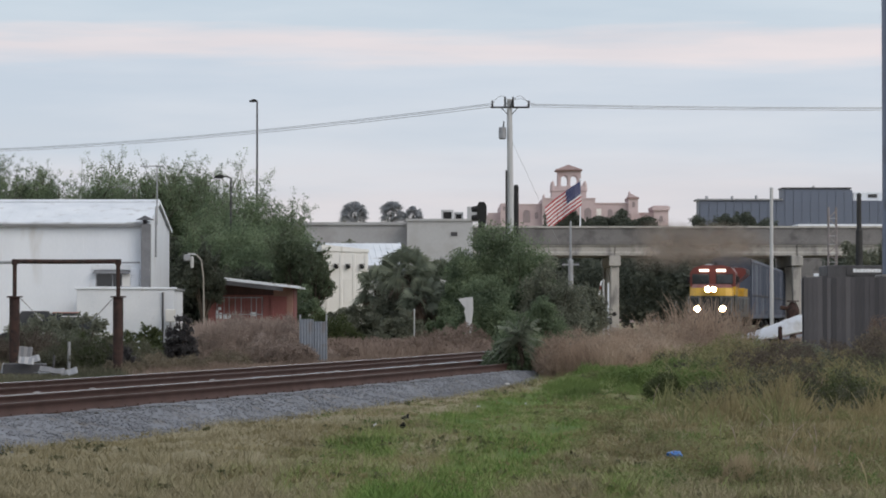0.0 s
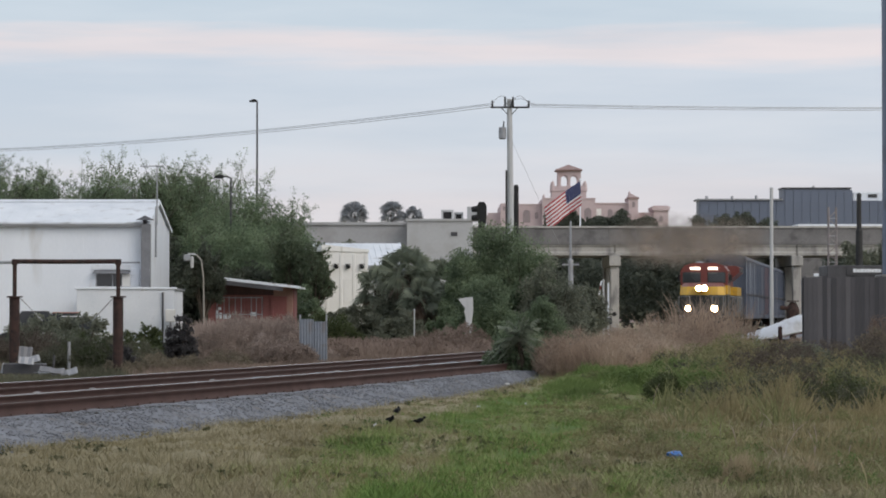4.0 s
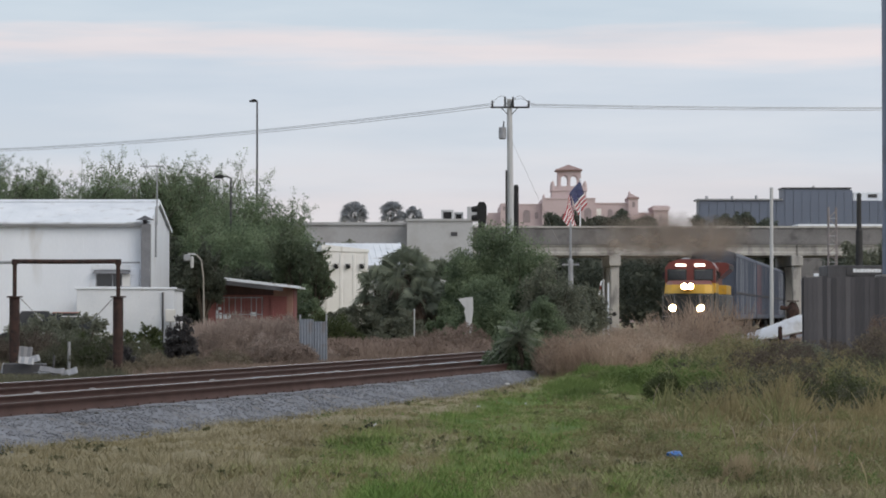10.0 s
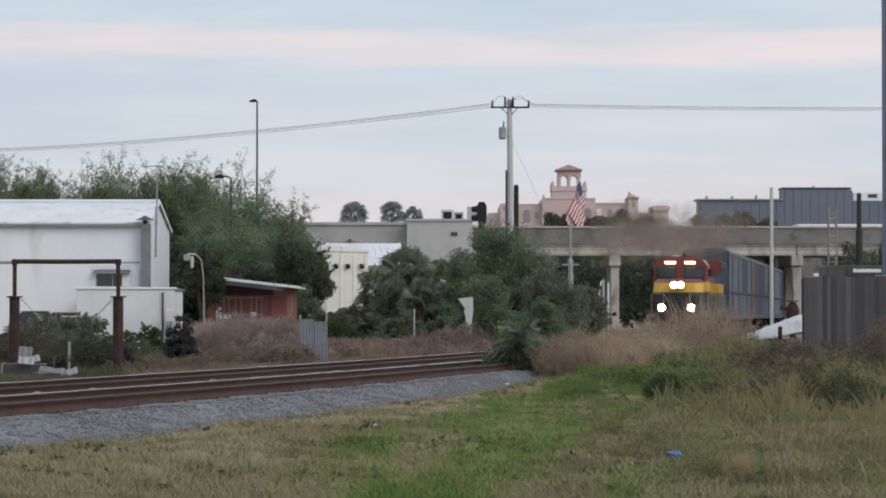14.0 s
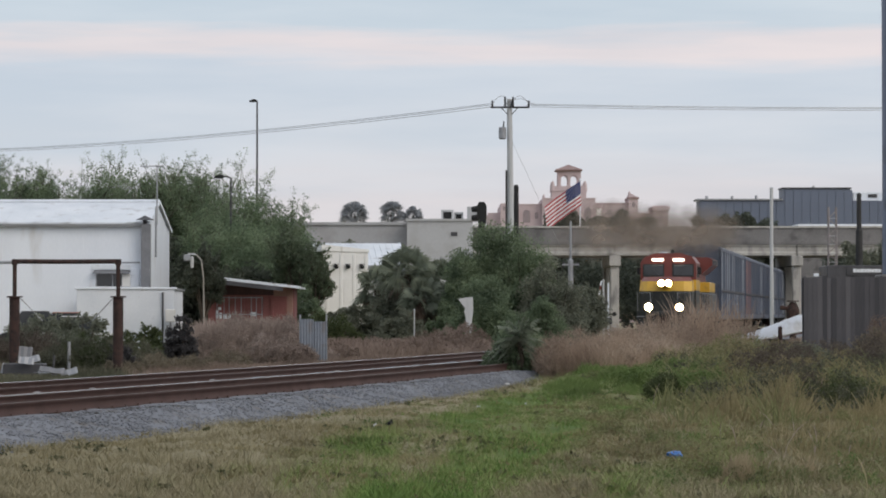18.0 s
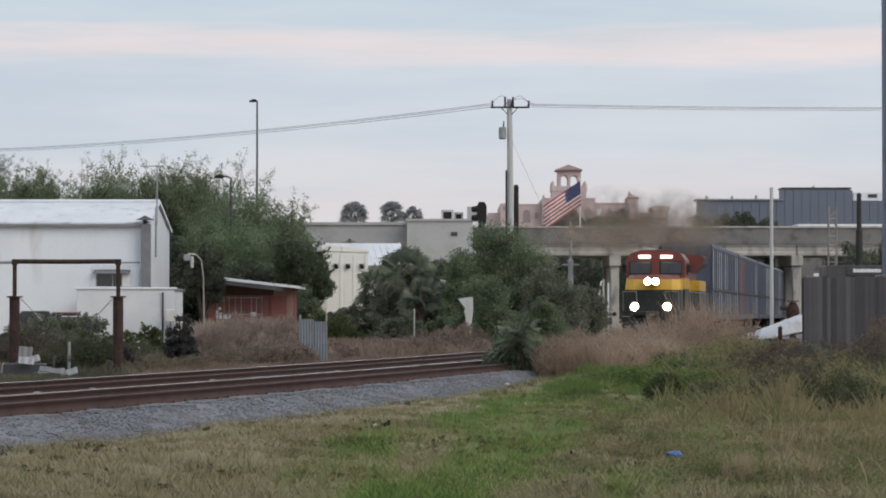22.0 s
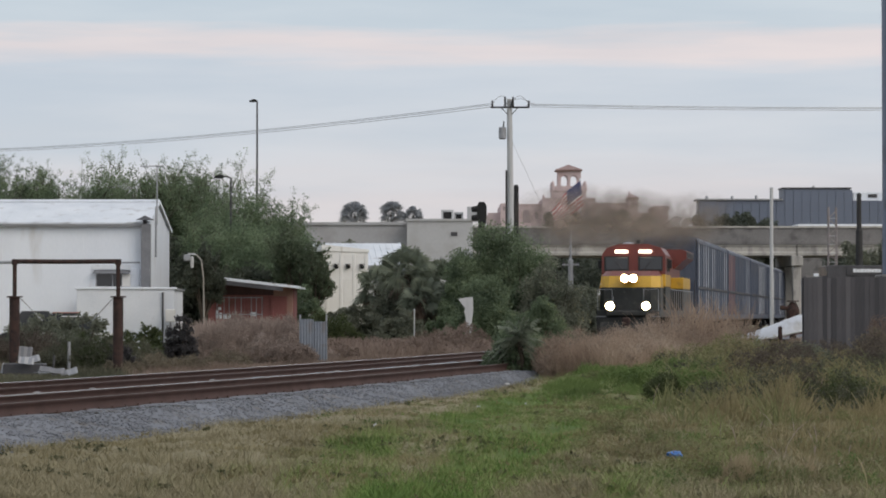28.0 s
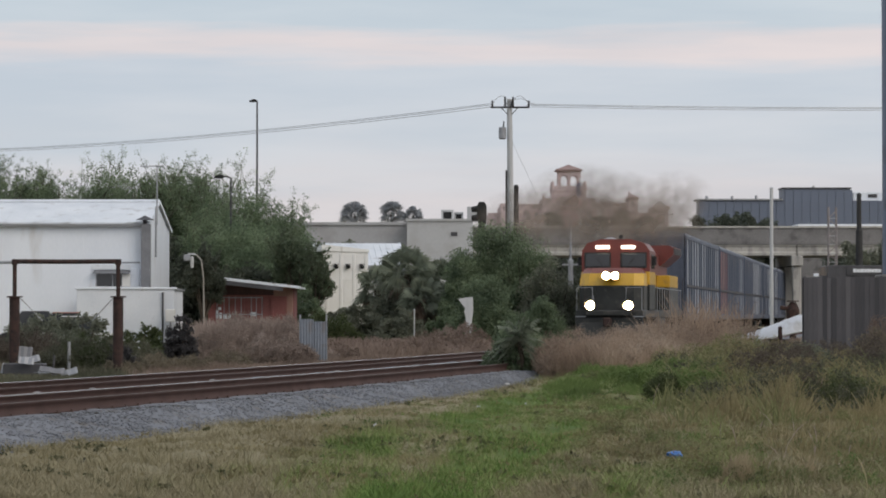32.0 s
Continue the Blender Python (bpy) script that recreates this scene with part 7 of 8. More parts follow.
def build_fence():
    global FENCE_BOARD
    f = thing("board_fence", 10.85, 85, GROUND, "tall weathered grey wooden board fence", "fence")
    bm = box(-0.0725, 0.0725, -0.012, 0.012, 0, 2.8)
    FENCE_BOARD = bpy.data.meshes.new("board")
    bm.to_mesh(FENCE_BOARD)
    bm.free()
    FENCE_BOARD.materials.append(M_FENCE)
    rng = random.Random(7)
    for i in range(36):
        b = new("board", FENCE_BOARD)
        b.parent = f
        b.matrix_basis = pose(0.07 + i * 0.142, rng.uniform(-0.012, 0.012), rng.uniform(0, 0.07), 0, rng.uniform(-0.12, 0.12), rng.uniform(-2, 2))
    for z in (0.6, 1.5, 2.5):
        part("rail", box(0, 5.2, 0.03, 0.07, z, z + 0.09), M_FENCE, f)
    for x in (0.05, 2.6, 5.1):
        part("post", box(x - 0.05, x + 0.05, 0.07, 0.17, 0, 2.85), M_FENCE, f)
    # return of the fence along the railway
    for i in range(14):
        b = new("board", FENCE_BOARD)
        b.parent = f
        b.matrix_basis = pose(-0.02 + 0.023 * i, 0.1 + i * 0.142, rng.uniform(0, 0.05), 0, 0, 81)


build_fence()


def build_trailer():
    t = thing("trailer", 14.0, 100, GROUND, "dark flat-topped trailer with a pale-lettered sign behind the fence", "trailer")
    part("body", box(-0.4, 4.5, 0, 2.2, 0.7, 3.45, 0.03), M_DARK, t)
    b = part("sign_board", box(0.3, 4.4, -0.03, 0.0, 3.1, 3.43), M_DARK, t)
    for k in range(8):
        part("pale_mark", box(0.52 + k * 0.125, 0.636 + k * 0.125, -0.045, -0.032, 3.2, 3.33 - 0.015 * (k % 2)), M_WHITE_WALL, b)
    part("frame", box(-0.2, 4.3, 0.3, 1.9, 0.45, 0.7), M_BLACK, t)
    for x in (0.8, 2.2, 3.6):
        for y in (0.15, 1.85):
            part("wheel", tube([(x, y, 0.45), (x, y + 0.2, 0.45)], 0.45, 16), M_BLACK, t)


build_trailer()


M_HULL = mat("dull_white_gelcoat", (0.44, 0.47, 0.52), (0.54, 0.57, 0.62), 0.8, 10, 0.45, 0, 0.04, dirt=(0.33, 0.33, 0.33), dirt_at=0.64)


def build_skiff():
    s = thing("skiff", 11.2, 95, GROUND, "dull white upturned skiff propped up in the tall grass", "boat")
    s.matrix_world = pose(11.13, 95, 0.53, 0, -11, 8)
    bm = bmesh.new()
    n, m = 12, 9
    rings = []
    for i in range(n + 1):
        u = i / n
        w = 0.16 + 0.5 * math.sin(math.pi * min(1, 0.12 + 0.55 * u)) * (1 if u < 0.9 else 0.9)
        x = -1.5 + 2.58 * u
        rings.append([bm.verts.new((x, w * math.cos(math.pi * k / (m - 1)), 0.46 * (0.3 + 0.8 * u) * math.sin(math.pi * k / (m - 1)) ** 0.8)) for k in range(m)])
    for a, b in zip(rings, rings[1:]):
        for k in range(m - 1):
            bm.faces.new((a[k], a[k + 1], b[k + 1], b[k]))
    bm.faces.new(rings[-1])
    bm.faces.new(rings[0][::-1])
    bmesh.ops.recalc_face_normals(bm, faces=bm.faces[:])
    part("hull", bm, M_HULL, s, smooth=True)
    part("keel", prism([(-1.45, 0.06), (1.02, 0.3), (1.02, 0.53), (-1.45, 0.15)], "y", -0.02, 0.02), M_WHITE_WALL, s)
    for y in (-1, 1):
        part("gunwale", tube([(-1.48, y * 0.33, 0), (0, y * 0.62, -0.01), (1.05, y * 0.58, 0)], 0.03, 6), M_WHITE_WALL, s)
    tr = thing("trestle", 11.5, 95.2, GROUND, "rough timber trestle under the skiff", "trestle")
    part("beam", box(-0.5, 0.5, -0.4, 0.4, 0.75, 0.88, 0.02), M_FENCE, tr)
    for x in (-0.4, 0.4):
        for y in (-0.3, 0.3):
            part("leg", box(x - 0.05, x + 0.05, y - 0.05, y + 0.05, 0, 0.75), M_FENCE, tr)
    p = build_pole("post", 10.98, 92, 0.82, 0.075, "short rusty brown post before the skiff", M_RUST, "post")
    v = thing("valve", 13.75, 111, GROUND, "rusty red-brown valve head on a standpipe", "valve")
    part("standpipe", tube([(0, 0, 0), (0, 0, 1.6)], 0.13, 12), M_RUST, v)
    part("bonnet", tube([(0, 0, 1.55), (0, 0, 1.9), (0, 0, 2.2)], [0.26, 0.26, 0.12], 12), M_RUST, v)
    part("outlet", tube([(0, 0, 1.95), (-0.5, -0.05, 1.98)], 0.09, 10), M_RUST, v)
    part("handwheel", tube([(0, 0, 2.22), (0, 0, 2.26)], 0.24, 16), M_RUST, v)


build_skiff()


def build_litter():
    c = thing("plastic_bag", 2.58, 31.4, GROUND + 0.06 + float(swell(2.58, 31.4)), "crumpled bright blue plastic bag in the grass", "litter")
    bm = bmesh.new()
    bmesh.ops.create_icosphere(bm, subdivisions=3, radius=0.085)
    for v in bm.verts:
        v.co *= 1 + 0.35 * noise.noise(v.co * 17)
        v.co.z *= 0.45
        v.co.x *= 1.1
    part("bag", bm, mat("blue_plastic", (0.03, 0.13, 0.42), (0.06, 0.20, 0.56), 8, 60, 0.35, 0, 0.2), c)
    rng = random.Random(12)
    for i, (x, y) in enumerate(((-0.13, 45.4), (-1.0, 40.6), (0.6, 49.8), (1.45, 50.1))):
        s = thing("litter_scrap", x, y, GROUND + 0.06 + float(swell(x, y)), "small white litter scrap in the grass", "litter", "scraps of litter")
        q = part("scrap", sheet_bm(0.035 + 0.012 * (i % 3), 0.028, 0.004, 1, 0.01), M_GREYWALL2, s)
        q.rotation_euler = (rng.uniform(-0.8, 0.2), rng.uniform(-0.4, 0.4), rng.uniform(-1, 1))
    # white concrete marker slab at the ballast's end
    m = thing("marker_slab", 1.45, 65.8, GROUND + 0.03 + float(swell(1.45, 65.8)), "thin pale concrete slab at the foot of the ballast", "slab")
    part("slab", box(-0.1, 0.1, -0.2, 0.2, 0, 0.07, 0.01), M_PALEPOLE, m)
    # pale clips left on the rail foot
    for y, o in ((44.2, 2.45), (46.5, 2.45), (52.5, 2.45), (61.0, 2.45)):
        x, yy = beside(y, o)
        r = thing("rail_anchor", float(x), float(yy), -0.17, "small pale rail anchor clipped beside the rail", "rail anchor", "rail anchors")
        part("clip", tube([(-0.05, 0, 0.18), (0.02, 0, 0.2), (0.06, 0, 0.182)], 0.006, 6), M_PALEPOLE, r)


build_litter()


# ---- the flag ----
M_FRED = mat("flag_red", (0.34, 0.06, 0.075), (0.42, 0.08, 0.095), 1, 8, 0.8)
M_FWHITE = mat("flag_white", (0.66, 0.64, 0.65), (0.74, 0.72, 0.73), 1, 8, 0.8)
M_FBLUE = mat("flag_blue", (0.045, 0.055, 0.13), (0.06, 0.07, 0.16), 1, 8, 0.8)
FLAG_L, FLAG_H, FLAG_N = 5.8, 3.45, 6
flagpole = thing("flagpole", 19.44, 400, GROUND, "slender white flagpole beyond the overpass", "flagpole")
part("pole", tube([(0, 0, 0), (0, 0, 20.9)], [0.13, 0.09], 10), M_WHITE, flagpole)
part("finial", tube([(0, 0, 20.9), (0, 0, 21.0), (0, 0, 21.15)], [0.08, 0.16, 0.05], 10), M_WHITE, flagpole)
FLAG = thing("flag", 19.44, 399.8, 20.3, "striped red, white and blue flag waving from the pole", "flag")
PIECES = []


def slanted(x0, x1, y0, y1, z0, z1, bm=None):
    """A flat slab whose fly side hangs lower than its hoist side."""
    new_bm = box(x0, x1, y0, y1, z0, z1)
    for v in new_bm.verts:
        v.co.z += 0.55 * v.co.x
    return new_bm


def build_flag():
    w = FLAG_L / FLAG_N
    for i in range(FLAG_N):
        panel = part("cloth_panel", slanted(-w, 0, -0.008, 0.008, -FLAG_H, 0), M_FWHITE, FLAG)
        blue = min(w, max(0.0, 0.4 * FLAG_L - i * w))
        for r in range(0, 13, 2):
            x1 = -blue if r < 7 else 0.0
            if x1 > -w + 0.01:
                part("red_stripe", slanted(-w, x1, -0.014, 0.014, -FLAG_H * (r + 1) / 13, -FLAG_H * r / 13), M_FRED, panel)
        if blue > 0.01:
            canton = part("canton", slanted(-blue, 0, -0.016, 0.016, -FLAG_H * 7 / 13, 0), M_FBLUE, panel, "dark blue canton")
            bm = bmesh.new()
            for r in range(7):
                for k in range(max(1, round(3 * blue / w))):
                    cx, cz = -(k + 0.3 + 0.4 * (r % 2)) * w / 3, -FLAG_H * (r + 0.5) / 13
                    star = [bm.verts.new((cx + q * math.sin(math.pi * j / 5), -0.022, cz + 0.55 * cx + q * math.cos(math.pi * j / 5))) for j, q in ((j, 0.06 if j % 2 == 0 else 0.028) for j in range(10))]
                    bm.faces.new(star)
            bmesh.ops.solidify(bm, geom=bm.faces[:], thickness=0.004)
            tagged(part("stars", bm, M_FWHITE, canton), kind="stuff")
        PIECES.append(panel)


build_flag()

# ---- far greenery ----
def palm(name, label, x, y, h, r, n=26, seed=0, trunk=0.18, category="palm", leaflets=18, material=None):
    """A trunk with arching fronds, each a rib with rows of narrow leaflets."""
    rng = random.Random(seed)
    t = thing(name, x, y, GROUND - 0.05, label, category)
    part("trunk", tube([(0, 0, 0), (0.05 * h * 0.2, 0, h * 0.5), (0, 0, h)], [trunk * 1.2, trunk, trunk * 0.9], 9), M_BARK, t)
    vs, fs = [], []
    for i in range(n):
        a = 2 * math.pi * (i + rng.random()) / n
        up = rng.uniform(-1.2, 1.95)
        l = r * rng.uniform(0.8, 1.1)
        ca, sa = math.cos(a), math.sin(a)
        prev = None
        for k in range(leaflets):
            u = (k + 1) / leaflets
            p = Vector((ca * l * u * math.cos(up * 0.8), sa * l * u * math.cos(up * 0.8), h + l * (math.sin(up * 0.8) * u - 0.4 * u * u)))
            for s in (-1, 1):
                tip = p + Vector((ca * 0.25 - s * sa * 0.55, sa * 0.25 + s * ca * 0.55, rng.uniform(-0.45, -0.05))) * (l * 0.42 * math.sin(math.pi * min(0.95, 0.2 + 0.75 * u)))
                wv = Vector((ca, sa, 0)) * (l * 0.035)
                b = len(vs)
                vs.extend([p - wv, p + wv, tip])
                fs.append((b, b + 1, b + 2))
    raw("crown", [tuple(v) for v in vs], fs, material or M_PALM, t)
    return t


def fan_palm(label, x, y, h, r, n, seed, trunk=0.2, material=None, skirt=10, name="cabbage_palm"):
    """A thick trunk, a round head of fan leaves on stalks and a skirt of dead ones."""
    rng = random.Random(seed)
    t = thing(name, x, y, GROUND - 0.05, label, "palm")
    part("trunk", tube([(0, 0, 0), (0.06, 0, h * 0.5), (0, 0, h)], [trunk * 1.2, trunk, trunk * 1.05], 10), M_BARK, t)

    def fans(count, lo, hi, stalk, size):
        vs, fs = [], []
        for i in range(count):
            a, e = 2 * math.pi * (i * 0.618 + 0.1 * rng.random()), math.radians(rng.uniform(lo, hi))
            d = Vector((math.cos(a) * math.cos(e), math.sin(a) * math.cos(e), math.sin(e)))
            side = Matrix.Rotation(rng.uniform(-1.3, 1.3), 3, d) @ d.cross(Vector((0, 0, 1))).normalized()
            o = Vector((0, 0, h)) + d * (stalk * rng.uniform(0.75, 1.1))
            b = len(vs)
            vs.extend([Vector((0, 0, h)) - side * 0.02, Vector((0, 0, h)) + side * 0.02, o + side * 0.01, o - side * 0.01])
            fs.append((b, b + 1, b + 2, b + 3))
            for k in range(21):
                w = math.radians(-110 + 11 * k)
                q = d * math.cos(w) + side * math.sin(w)
                ln = size * (0.72 + 0.28 * math.cos(w)) * rng.uniform(0.85, 1.1)
                across = (side * math.cos(w) - d * math.sin(w)) * (ln * 0.055)
                mid = o + q * ln * 0.6 - Vector((0, 0, 0.05 * ln))
                tip = o + q * ln - Vector((0, 0, ln * rng.uniform(0.2, 0.5)))
                b = len(vs)
                vs.extend([o, mid - across, tip, mid + across])
                fs.append((b, b + 1, b + 2, b + 3))
        return [tuple(v) for v in vs], fs
    v, f = fans(n, -35, 85, r * 0.55, r * 0.55)
    raw("crown", v, f, material or M_PALM, t)
    if skirt:
        v, f = fans(skirt, -80, -40, r * 0.45, r * 0.5)
        raw("dead_fronds", v, f, M_DRYLOW, t, "brown dead fronds hanging under the head")
    return t


for x_, h_, r_, sd_ in ((-11.85, 15.5, 1.75, 1), (-6.9, 15.7, 1.6, 2), (-4.0, 15.4, 1.2, 3)):
    fan_palm("distant round-headed palm above the grey roof", x_, 380, h_ - 0.3, r_ * 1.25, 54, sd_, 0.18, M_FARPALM, 0, "palm_tree")
palm("dwarf_palmetto", "dark drooping palmetto beside the siding", 1.95, 71.4, 1.15, 0.95, 30, 17, 0.1)


for x_, y_, h_, r_, n_, sd_ in ((-1.75, 139, 3.75, 1.6, 60, 11), (-0.25, 141, 3.3, 1.5, 54, 12), (-3.3, 142, 3.0, 1.4, 48, 13), (-1.0, 136.5, 2.5, 1.3, 44, 14), (0.35, 138, 2.4, 1.15, 40, 15)):
    fan_palm("dull green fan palm with brown dead fronds in the scrub", x_, y_, h_, r_, n_, sd_)


shrub("dull green scrub among the palms", -1.9, 134, 2.6, 2.2, 1.9, 9000, M_BUSH2, 76, 0.08)
shrub("dull green scrub among the palms", 0.3, 134, 2.4, 2.2, 2.2, 8000, M_BUSH, 77, 0.08)


def build_woods():
    rng = np.random.RandomState(51)
    cs, rs = [], []
    for i in range(1100):
        x, y = rng.uniform(2, 85), rng.uniform(300, 345)
        if abs(x - (7.65 + 0.162 * (y - 128.4))) < 5:
            continue
        h = rng.uniform(0.8, 8.2)
        cs.append((x, y, h))
        rs.append(rng.uniform(0.8, 1.6))
    v, f = leaf_cloud(rng, cs, rs, 60, 0.38, 0.9)
    tagged(raw("far_woods", v, f, M_FAR), "dark green woods beyond the overpass", "woods", kind="stuff")


build_woods()


def build_treeline():
    """Tops of the trees that stand behind the overpass road."""
    rng = np.random.RandomState(57)
    cs, rs = [], []
    for x0, x1, top in ((15.4, 31.8, 16.0), (37.8, 49.0, 15.8)):
        for i in range(int((x1 - x0) * 44)):
            x, y = rng.uniform(x0, x1), rng.uniform(418, 430)
            crest = top + 0.55 * math.sin(x * 1.7) + 0.45 * math.sin(x * 0.73 + 1)
            cs.append((x, y, crest - 5.5 * rng.rand() ** 1.5 - 0.3))
            rs.append(rng.uniform(0.35, 0.8))
    v, f = leaf_cloud(rng, cs, rs, 34, 0.2, 0.9)
    tagged(raw("far_treeline", v, f, M_FAR), "dark treetops in a row beyond the overpass", "woods", kind="stuff")


build_treeline()
for x_, y_, h_, s_, sd_ in ((16.8, 420, 15.4, 3.0, 61), (19.8, 422, 15.6, 2.6, 59), (22.4, 425, 15.8, 2.8, 62), (25.0, 420, 16.6, 2.6, 63), (27.6, 424, 15.4, 2.6, 60), (30.0, 425, 15.0, 2.6, 64), (40.0, 430, 15.6, 3.0, 65), (43.0, 427, 16.0, 3.0, 69), (45.5, 428, 16.4, 3.0, 66), (48.5, 430, 15.8, 3.0, 67), (37.0, 426, 14.8, 2.2, 68)):
    tree("distant dark round-headed tree beyond the overpass", x_, y_, h_, s_, 4200, M_FAR, sd_, 8, 5, 0.3, 0.4)
tree("dark leafy tree against the overpass end", 35.2, 233, 8.2, 2.4, 6000, M_BUSH2, 71, 9, 7, 0.16, 0.3)
tree("dark leafy tree against the overpass end", 38.2, 240, 7.0, 3.0, 6000, M_BUSH2, 72, 9, 7, 0.16, 0.3)
shrub("dark scrub under the overpass", 12.2, 240, 4.0, 4.0, 4.6, 7000, M_BUSH2, 73, 0.14)
shrub("dark scrub by the pale pole", 8.0, 170, 2.4, 2.4, 2.8, 6000, M_BUSH2, 74, 0.12)
shrub("tall shrub before the grey building", -8.4, 253.0, 2.6, 1.2, 8.6, 5000, M_BUSH2, 75, 0.2)



def build_branch():
    z = GROUND + float(swell(10.4, 70))
    b = thing("fallen_branch", 10.4, 70, z, "dark bare branch arching over the verge weeds", "branch")
    part("limb", tube([(-0.25, 0, 0), (-0.1, 0, 0.6), (0.1, 0, 0.84), (0.35, 0.05, 0.8), (0.65, 0.1, 0.6)], [0.03, 0.026, 0.022, 0.018, 0.01], 7), M_BARK, b)
    part("twig", tube([(0.1, 0, 0.84), (0.3, -0.1, 1.0), (0.4, -0.1, 1.05)], [0.012, 0.009, 0.004], 5), M_BARK, b)


build_branch()


# ---- birds ----
M_BIRD = mat("black_feathers", (0.007, 0.007, 0.008), (0.013, 0.013, 0.015), 10, 80, 0.7, spec=0.15)


def build_bird(label, spread=0.0, size=0.62):
    b = thing("bird", 0, 0, 0, label, "bird", "black birds")
    body = bmesh.new()
    bmesh.ops.create_icosphere(body, subdivisions=2, radius=0.055)
    for v in body.verts:
        v.co.x *= 1.75
        v.co.z = v.co.z * 0.95 + 0.25 * v.co.x + 0.085
    part("body", body, M_BIRD, b)
    head = bmesh.new()
    bmesh.ops.create_icosphere(head, subdivisions=2, radius=0.03)
    bmesh.ops.translate(head, verts=head.verts, vec=(0.10, 0, 0.145))
    part("head", head, M_BIRD, b)
    part("beak", tube([(0.125, 0, 0.145), (0.165, 0, 0.138)], [0.009, 0.001], 6), M_BLACK, b)
    part("tail", prism([(-0.07, -0.02), (-0.07, 0.02), (-0.2, 0.03), (-0.2, -0.03)], "z", 0.055, 0.063), M_BIRD, b)
    for s in (-1, 1):
        if spread:
            part("wing", prism([(0.05, s * 0.03), (0.06, s * spread * 0.5), (0.0, s * spread), (-0.09, s * spread * 0.55), (-0.07, s * 0.03)], "z", 0.10, 0.108), M_BIRD, b)
        else:
            part("wing", prism([(0.05, 0.07), (0.04, 0.13), (-0.13, 0.09), (-0.15, 0.06)], "y", s * 0.052 - 0.006, s * 0.052 + 0.006), M_BIRD, b)
            part("leg", tube([(0.0, s * 0.02, 0.0), (0.0, s * 0.02, 0.05)], 0.004, 5), M_BLACK, b)
    for o in b.children:
        o.data.transform(Matrix.Scale(size, 4))
    return b


BIRDS = [build_bird("small black bird feeding in the grass", 0.0, 0.68) for _ in range(3)]
FLYERS = [build_bird("dark bird flying past with spread wings", 0.2), build_bird("dark bird flying past with spread wings", 0.2)]

# ---- road vehicle on the overpass ----
ROADCAR = build_car("dark sedan with lit lamps driving over the bridge", M_CARDARK, 4.9, 1.45)
for s_ in (-1, 1):
    part("headlight", box(2.36, 2.44, min(s_ * 0.55, s_ * 0.85), max(s_ * 0.55, s_ * 0.85), 0.62, 0.75, 0.01), glow("car_headlamp", (1, 0.95, 0.85), 6.0), ROADCAR, "lit white headlamp")
    part("tail_light", box(-2.47, -2.4, min(s_ * 0.55, s_ * 0.88), max(s_ * 0.55, s_ * 0.88), 0.72, 0.88, 0.01), glow("car_tail_lamp", (1, 0.08, 0.05), 2.0), ROADCAR, "lit red tail lamp")


# ---- exhaust haze over the engine, in drifting wisps ----
def smoke_mat():
    m = bpy.data.materials.new("brown_exhaust_haze")
    m.use_nodes = True
    n, l = m.node_tree.nodes, m.node_tree.links
    p = n["Principled BSDF"]
    p.inputs["Base Color"].default_value = (0.25, 0.212, 0.18, 1)
    p.inputs["Roughness"].default_value = 1.0
    p.inputs["Specular IOR Level"].default_value = 0.0
    tc = n.new("ShaderNodeTexCoord")
    mp = n.new("ShaderNodeMapping")
    mp.inputs["Scale"].default_value = (0.34, 0.34, 0.58)
    l.new(tc.outputs["Object"], mp.inputs[0])
    gr = n.new("ShaderNodeTexGradient")
    gr.gradient_type = "SPHERICAL"
    l.new(mp.outputs[0], gr.inputs[0])
    nz = n.new("ShaderNodeTexNoise")
    nz.inputs["Scale"].default_value, nz.inputs["Detail"].default_value = 0.9, 6
    l.new(tc.outputs["Object"], nz.inputs["Vector"])
    r = ramp_node(n, [(0.32, (0, 0, 0)), (0.60, (0.88, 0.88, 0.88))])
    l.new(nz.outputs[0], r.inputs[0])
    mu = n.new("ShaderNodeMath")
    mu.operation = "MULTIPLY"
    mu.use_clamp = True
    l.new(gr.outputs[0], mu.inputs[0])
    l.new(r.outputs[0], mu.inputs[1])
    l.new(mu.outputs[0], p.inputs["Alpha"])
    return m


M_SMOKE = smoke_mat()
WISPS = []
for i_ in range(9):
    bm_ = bmesh.new()
    bmesh.ops.create_grid(bm_, x_segments=14, y_segments=10, size=1.0)
    for v_ in bm_.verts:
        x_, y_ = v_.co.x * 3.0, v_.co.y * 1.8
        v_.co = (x_, 0.5 * noise.noise((x_ * 0.7, y_ * 0.7, i_ * 3.1)), y_)
    w_ = part("exhaust_wisp", bm_, M_SMOKE, smooth=True)
    tagged(w_, "thin brown exhaust haze drifting over the locomotive", "smoke", "exhaust wisps")
    WISPS.append(w_)


# ---- what moves ----
TRAIN = [(0.0, 194.7), (3.0, 188.3), (6.0, 182.0), (9.0, 175.9), (12.0, 170.2), (14.5, 165.0), (17.0, 159.6), (20.0, 153.4),
         (23.0, 147.3), (25.5, 142.2), (28.0, 137.0), (30.0, 132.9), (32.0, 128.4)]
TURN = math.degrees(math.atan(0.162))


def on_line(y, back):
    """The pose on the straight main track, back metres behind the place at y."""
    k = 1 / math.sqrt(1 + 0.162 ** 2)
    yy = y + back * k
    return pose(7.85 + 0.162 * (yy - 128.4), yy, 0, 0, 0, -TURN)


def flag_turn(droop, yaw):
    """A shear-free hang: the panel turns about the upright, then sinks towards its fly end."""
    return Matrix.Rotation(radians(yaw), 4, "Z") @ Matrix.Rotation(radians(droop), 4, "Y")


